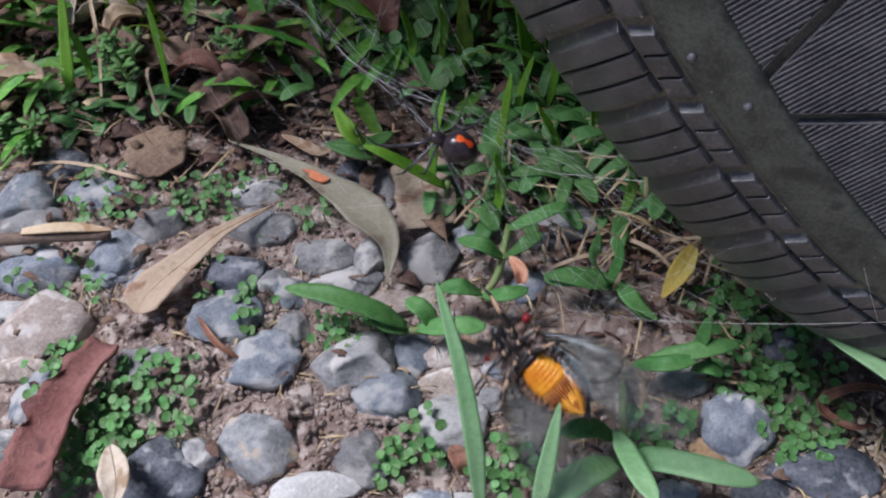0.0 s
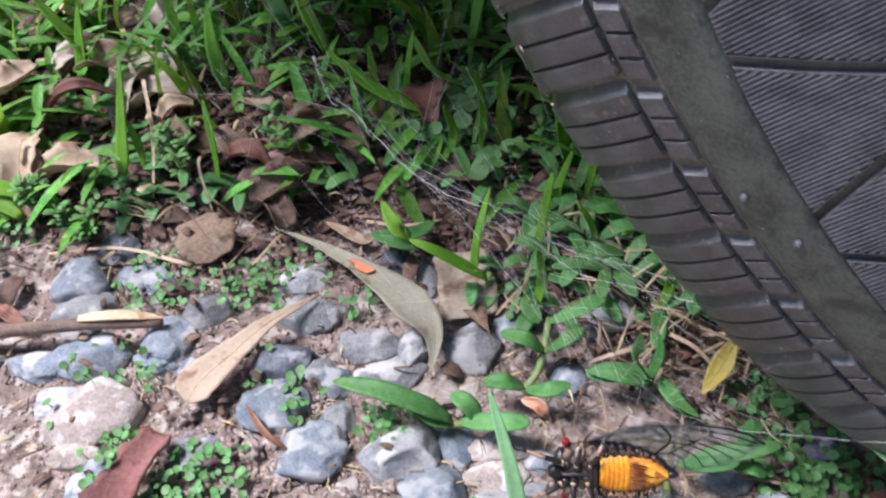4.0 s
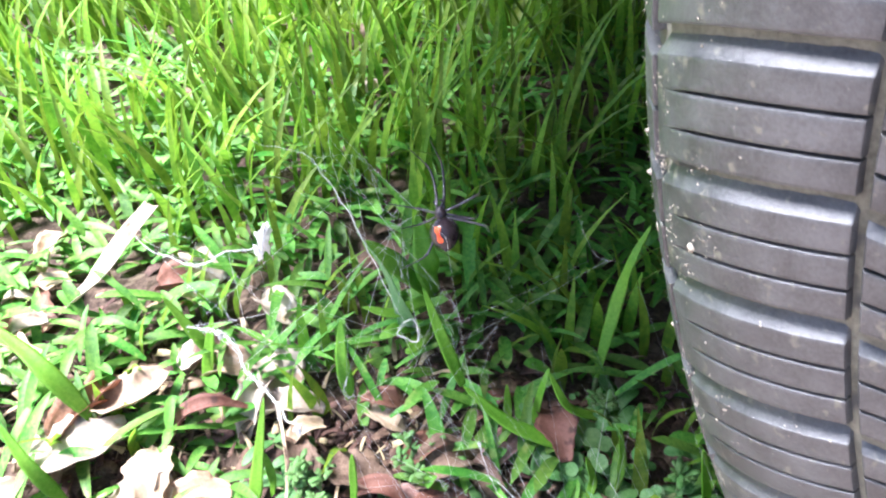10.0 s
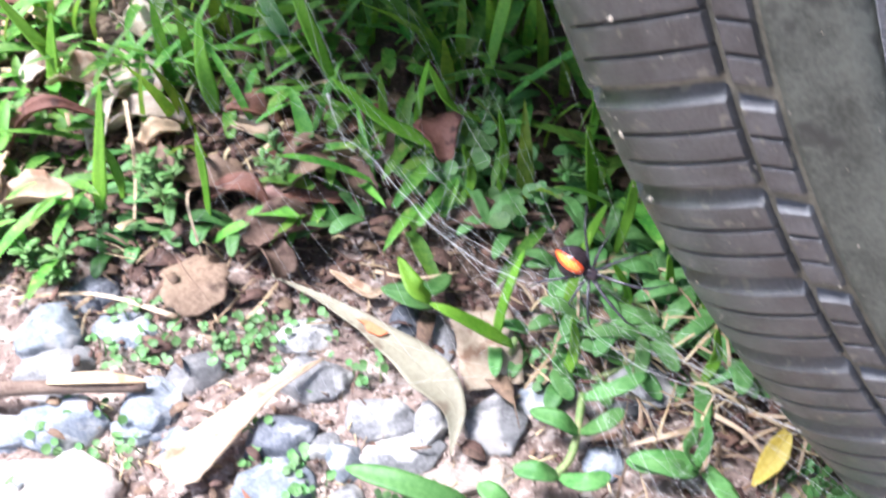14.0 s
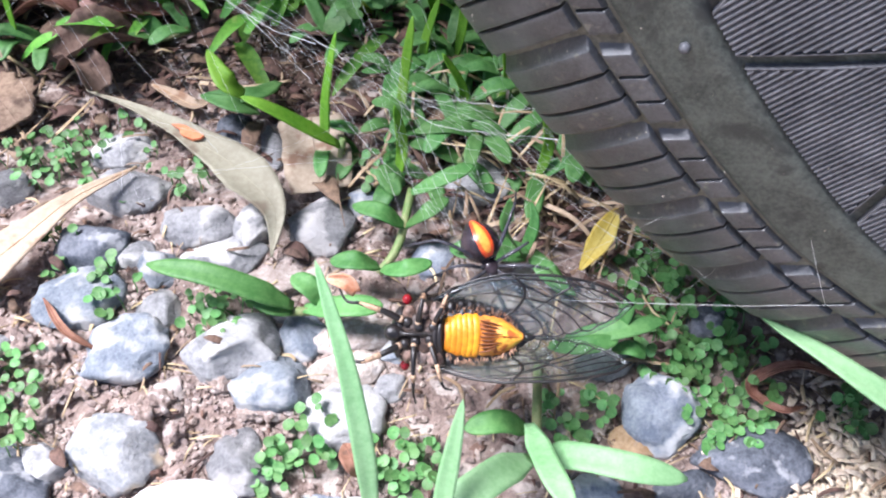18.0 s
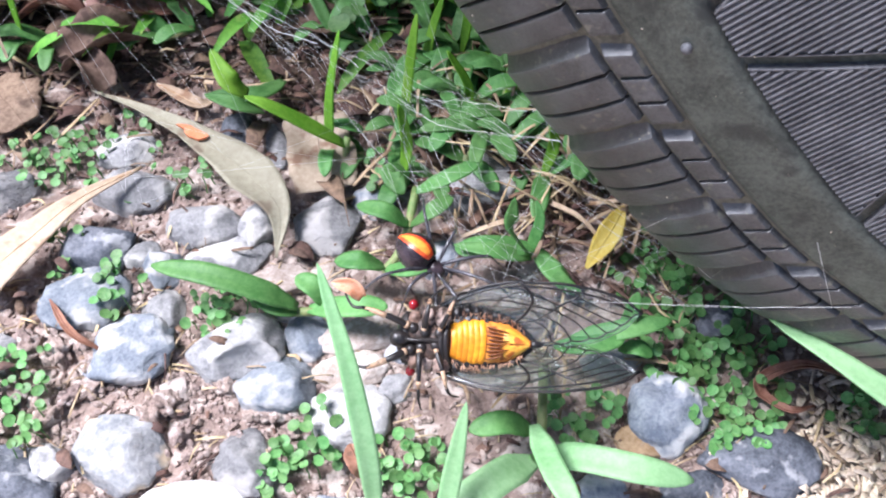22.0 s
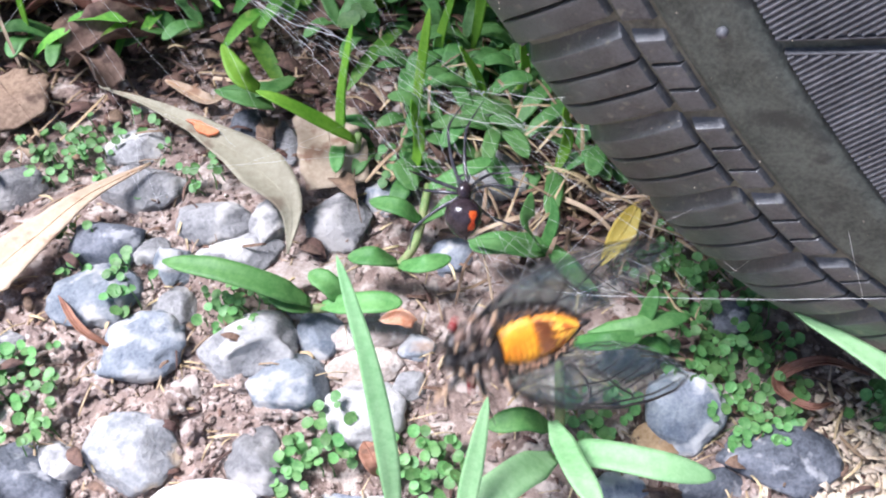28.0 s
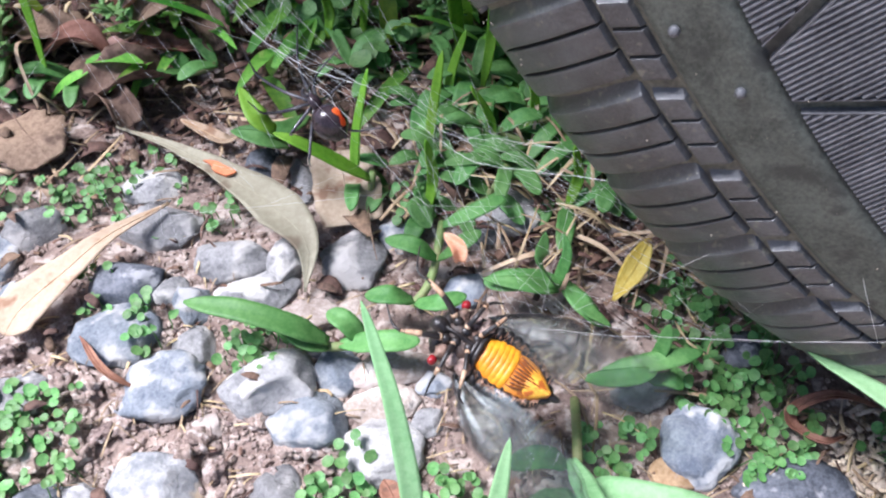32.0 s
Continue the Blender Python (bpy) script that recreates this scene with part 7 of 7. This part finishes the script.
# seconds, place and heading (degrees, head to tail) of the creatures
SPIDER = [
    (0, -0.0253, 0.1224, 0.0658, 20),
    (0.3, -0.0352, 0.1223, 0.0678, 30),
    (0.6, -0.0400, 0.1275, 0.0749, 40),
    (1, -0.0425, 0.1272, 0.0760, 30),
    (1.2, -0.0499, 0.1282, 0.0804, 78),
    (1.5, -0.0584, 0.1296, 0.0867, 150),
    (1.8, -0.0623, 0.1323, 0.0932, 175),
    (2.1, -0.0628, 0.1391, 0.1041, 200),
    (2.5, -0.0614, 0.1547, 0.1115, 270),
    (4.5, -0.0805, 0.1774, 0.1181, 80),
    (5, -0.0780, 0.1815, 0.1190, 70),
    (5.4, -0.0879, 0.1860, 0.1251, 74),
    (5.7, -0.0873, 0.1876, 0.1266, 77),
    (6, -0.0854, 0.1887, 0.1284, 80),
    (6.5, -0.0811, 0.1898, 0.1294, 80),
    (7, -0.0887, 0.2014, 0.1419, 80),
    (7.5, -0.0916, 0.2056, 0.1430, 78),
    (8, -0.0946, 0.2067, 0.1473, 75),
    (8.5, -0.0990, 0.2068, 0.1462, 78),
    (9, -0.1007, 0.2071, 0.1464, 80),
    (9.5, -0.1099, 0.2136, 0.1513, 75),
    (10, -0.1085, 0.2188, 0.1508, 78),
    (10.5, -0.1097, 0.2189, 0.1469, 80),
    (11, -0.1087, 0.2214, 0.1490, 82),
    (11.3, -0.1120, 0.2170, 0.1440, 92),
    (11.5, -0.1125, 0.2150, 0.1405, 165),
    (11.7, -0.1090, 0.2125, 0.1365, 240),
    (12, -0.1003, 0.2091, 0.1300, 268),
    (12.5, -0.0885, 0.1916, 0.1094, 230),
    (13, -0.0661, 0.1592, 0.0762, 225),
    (13.5, -0.0480, 0.1621, 0.0650, 220),
    (14, -0.0212, 0.1554, 0.0566, 215),
    (14.5, -0.0222, 0.1500, 0.0604, 198),
    (15, -0.0208, 0.1375, 0.0572, 180),
    (15.5, -0.0145, 0.1296, 0.0579, 182),
    (16.2, -0.0070, 0.1220, 0.0545, 193),
    (16.9, 0.0010, 0.1140, 0.0505, 204),
    (17.5, 0.0066, 0.1074, 0.0470, 215),
    (18, 0.0059, 0.0992, 0.0454, 245),
    (18.5, -0.0018, 0.0926, 0.0379, 305),
    (19, -0.0099, 0.0979, 0.0401, 5),
    (19.5, -0.0120, 0.0993, 0.0425, 8),
    (20, -0.0119, 0.0948, 0.0399, 14),
    (20.5, -0.0127, 0.0979, 0.0427, 12),
    (21, -0.0123, 0.0970, 0.0431, 10),
    (21.4, -0.0120, 0.0963, 0.0427, 12),
    (21.6, -0.0115, 0.0975, 0.0420, -55),
    (21.8, -0.0106, 0.0990, 0.0405, -115),
    (22, -0.0098, 0.1004, 0.0388, -142),
    (22.5, -0.0086, 0.1009, 0.0389, -150),
    (23, -0.0111, 0.1032, 0.0347, -175),
    (23.5, -0.0077, 0.1076, 0.0378, -180),
    (24, -0.0070, 0.1105, 0.0414, -235),
    (24.5, -0.0053, 0.1111, 0.0426, -265),
    (26.5, -0.0118, 0.1132, 0.0410, 40),
    (27, -0.0108, 0.1127, 0.0401, 60),
    (27.6, -0.0109, 0.1158, 0.0414, 78),
    (28, -0.0026, 0.1101, 0.0369, 90),
    (28.4, -0.0004, 0.1171, 0.0427, 86),
    (28.8, 0.0010, 0.1176, 0.0433, 82),
    (29.2, -0.0008, 0.1164, 0.0424, 76),
    (29.6, -0.0063, 0.1209, 0.0395, 68),
    (30, -0.0151, 0.1228, 0.0409, 60),
    (30.4, -0.0214, 0.1344, 0.0452, 40),
    (30.8, -0.0332, 0.1360, 0.0490, 40),
    (31.2, -0.0350, 0.1385, 0.0525, 42),
    (31.6, -0.0361, 0.1387, 0.0536, 46),
    (32, -0.0407, 0.1378, 0.0541, 50),
]
CICADA = [
    (0, 0.0023, 0.0679, 0.0400, 43),
    (0.3, 0.0012, 0.0704, 0.0400, 45),
    (0.6, 0.0062, 0.0669, 0.0400, 25),
    (0.9, 0.0037, 0.0711, 0.0400, 15),
    (1, 0.0060, 0.0730, 0.0400, 14),
    (1.2, 0.0074, 0.0735, 0.0400, 5),
    (1.5, 0.0076, 0.0676, 0.0400, 20),
    (1.8, 0.0040, 0.0736, 0.0400, 30),
    (2.1, -0.0012, 0.0703, 0.0400, 45),
    (2.5, 0.0094, 0.0738, 0.0400, 3),
    (4.5, 0.0094, 0.0738, 0.0400, 5),
    (6, 0.0094, 0.0738, 0.0400, 5),
    (14, 0.0072, 0.0762, 0.0400, 5),
    (15, 0.0072, 0.0762, 0.0400, 8),
    (15.5, 0.0050, 0.0771, 0.0400, 6),
    (17.5, 0.0068, 0.0780, 0.0400, 3),
    (18, 0.0066, 0.0778, 0.0400, 2),
    (18.5, 0.0064, 0.0774, 0.0400, 1),
    (19, 0.0063, 0.0769, 0.0400, 0),
    (19.5, 0.0079, 0.0747, 0.0400, 3),
    (20, 0.0126, 0.0740, 0.0400, 8),
    (20.5, 0.0079, 0.0760, 0.0400, 4),
    (21, 0.0076, 0.0753, 0.0400, 2),
    (21.5, 0.0071, 0.0757, 0.0400, 2),
    (22, 0.0072, 0.0765, 0.0400, 3),
    (22.5, 0.0073, 0.0762, 0.0400, 5),
    (22.8, 0.0086, 0.0757, 0.0400, 0),
    (23, 0.0113, 0.0763, 0.0400, -12),
    (23.3, 0.0079, 0.0764, 0.0400, 10),
    (23.5, 0.0079, 0.0768, 0.0400, 22),
    (24, 0.0045, 0.0771, 0.0400, 12),
    (24.5, 0.0080, 0.0776, 0.0400, 5),
    (26.5, 0.0068, 0.0744, 0.0400, -10),
    (26.8, 0.0133, 0.0834, 0.0400, -30),
    (27.2, 0.0077, 0.0767, 0.0400, -35),
    (27.6, 0.0090, 0.0726, 0.0400, -15),
    (28, 0.0135, 0.0760, 0.0400, -18),
    (28.4, 0.0101, 0.0852, 0.0400, -25),
    (28.8, 0.0042, 0.0783, 0.0400, 20),
    (29.2, 0.0039, 0.0781, 0.0400, 25),
    (29.6, 0.0079, 0.0789, 0.0400, 32),
    (30, 0.0086, 0.0730, 0.0400, -40),
    (30.4, 0.0058, 0.0766, 0.0400, -10),
    (30.8, 0.0083, 0.0762, 0.0400, 0),
    (31.2, 0.0070, 0.0764, 0.0400, 10),
    (31.6, 0.0049, 0.0843, 0.0400, 20),
    (32, 0.0041, 0.0782, 0.0400, 38),
]


def facing(x, y, z, turn, tilt=0.0, roll=0.0):
    return Matrix.Translation((x, y, z)) @ FACE @ pose(0, 0, 0, 0, 0, -turn) @ pose(0, 0, 0, roll, tilt, 0)


def flutter(t):
    """How hard the cicada beats its wings."""
    if t < 14:
        return 1.0
    if t < 22.7:
        return 0.0
    return 1.0


def motions():
    rolls = {0: 160, 2.5: 150, 9: 205, 11: 200, 12: 330, 14: 340, 17.5: 10, 19: 12, 19.5: -22, 21.4: -10, 22: 25, 22.6: 40, 23: 100, 24: 150, 29: 150, 32: 140}
    times = sorted(rolls)
    walk(spider, [(t, facing(x, y, z, a, 8, float(np.interp(t, times, [rolls[k] for k in times])))) for t, x, y, z, a in SPIDER])
    r = random.Random(3)
    for leg, hx, hy in spider_legs:
        rows, k = [], 0
        while k * 0.5 <= 32:
            rows.append((k * 0.5, pose(hx, hy, 0, r.uniform(-14, 14), r.uniform(-10, 10), r.uniform(-16, 16))))
            k += 1
        walk(leg, rows)
    jig = random.Random(9)
    base = [(t, x, y, z, a, flutter(t) * jig.uniform(-8, 8), flutter(t) * (jig.uniform(14, 34) if t < 3 else jig.uniform(-12, 14))) for t, x, y, z, a in CICADA]
    when = [r[0] for r in base]
    at = lambda t: [float(np.interp(t, when, [r[k] for r in base])) for k in range(1, 7)]
    shiver = [0.0] + [k / FPS for k in range(1, int(32 * FPS), 2) if k / FPS < 2.6 or k / FPS > 22.7]
    rows = []
    for t in sorted(set([round(q, 4) for q in shiver] + [t for t in when if 2.6 < t < 22.7] + [32.0])):
        x, y, z, a, tilt, roll = at(t)
        k = flutter(t) * (1.7 if 24 < t < 28.6 else 1.0) * (1.4 if round(t * FPS) % 4 == 1 else -1.4)
        rows.append((t, facing(x + k * jig.uniform(-0.0002, 0.0008), y + k * jig.uniform(0.0, 0.0011), z, a + k * jig.uniform(0, 5), tilt, roll + k * jig.uniform(0, 9))))
    walk(cicada, rows)
    beats = [0.0] + [n / FPS for n in range(1, int(4.6 * FPS), 2)] + [6.0, 10.0, 14.0, 14.6, 17.5, 18.0, 18.5, 19.0, 19.5, 20.0, 20.5, 21.0, 22.0, 22.5] + [n / FPS for n in range(int(22.7 * FPS) | 1, int(32 * FPS), 2)] + [32.0]
    for wing, root, side, gain in cicada_wings:
        rows = []
        swing = random.Random(17 if side > 0 else 18)
        for k, t in enumerate(beats):
            f = flutter(t)
            beat = (1 if k % 2 else -1) * swing.uniform(0.7, 1.0) * f
            spread = (10 if side > 0 else 20) + swing.uniform(-7, 9)
            flat = float(np.interp(t, (19, 20, 20.5), (8, 42, 12) if side > 0 else (52, 26, 48))) * (1 - f)
            turn = spread * side * gain * 0.8 if f else float(np.interp(t, (19, 20, 20.5), (3, 11, 3) if side < 0 else (2, 8, 2)))
            rows.append((t, Matrix.Translation(root) @ pose(0, 0, 0, 0, 0, turn) @ pose(0, 0, 0, flat * side + (beat * 26 + 12 * f) * side, -6 * (1 - f) + beat * 8, 0)))
        walk(wing, rows)
    rows = []
    for t, x, y, z, a in CICADA:
        m = facing(x, y, z, a) @ Matrix.Translation((-0.0272, 0.0088, 0.004) if 14 < t < 22.6 else (-0.0235, 0.0120, 0.004))
        rows.append((t, m))
    walk(petal, rows)


motions()
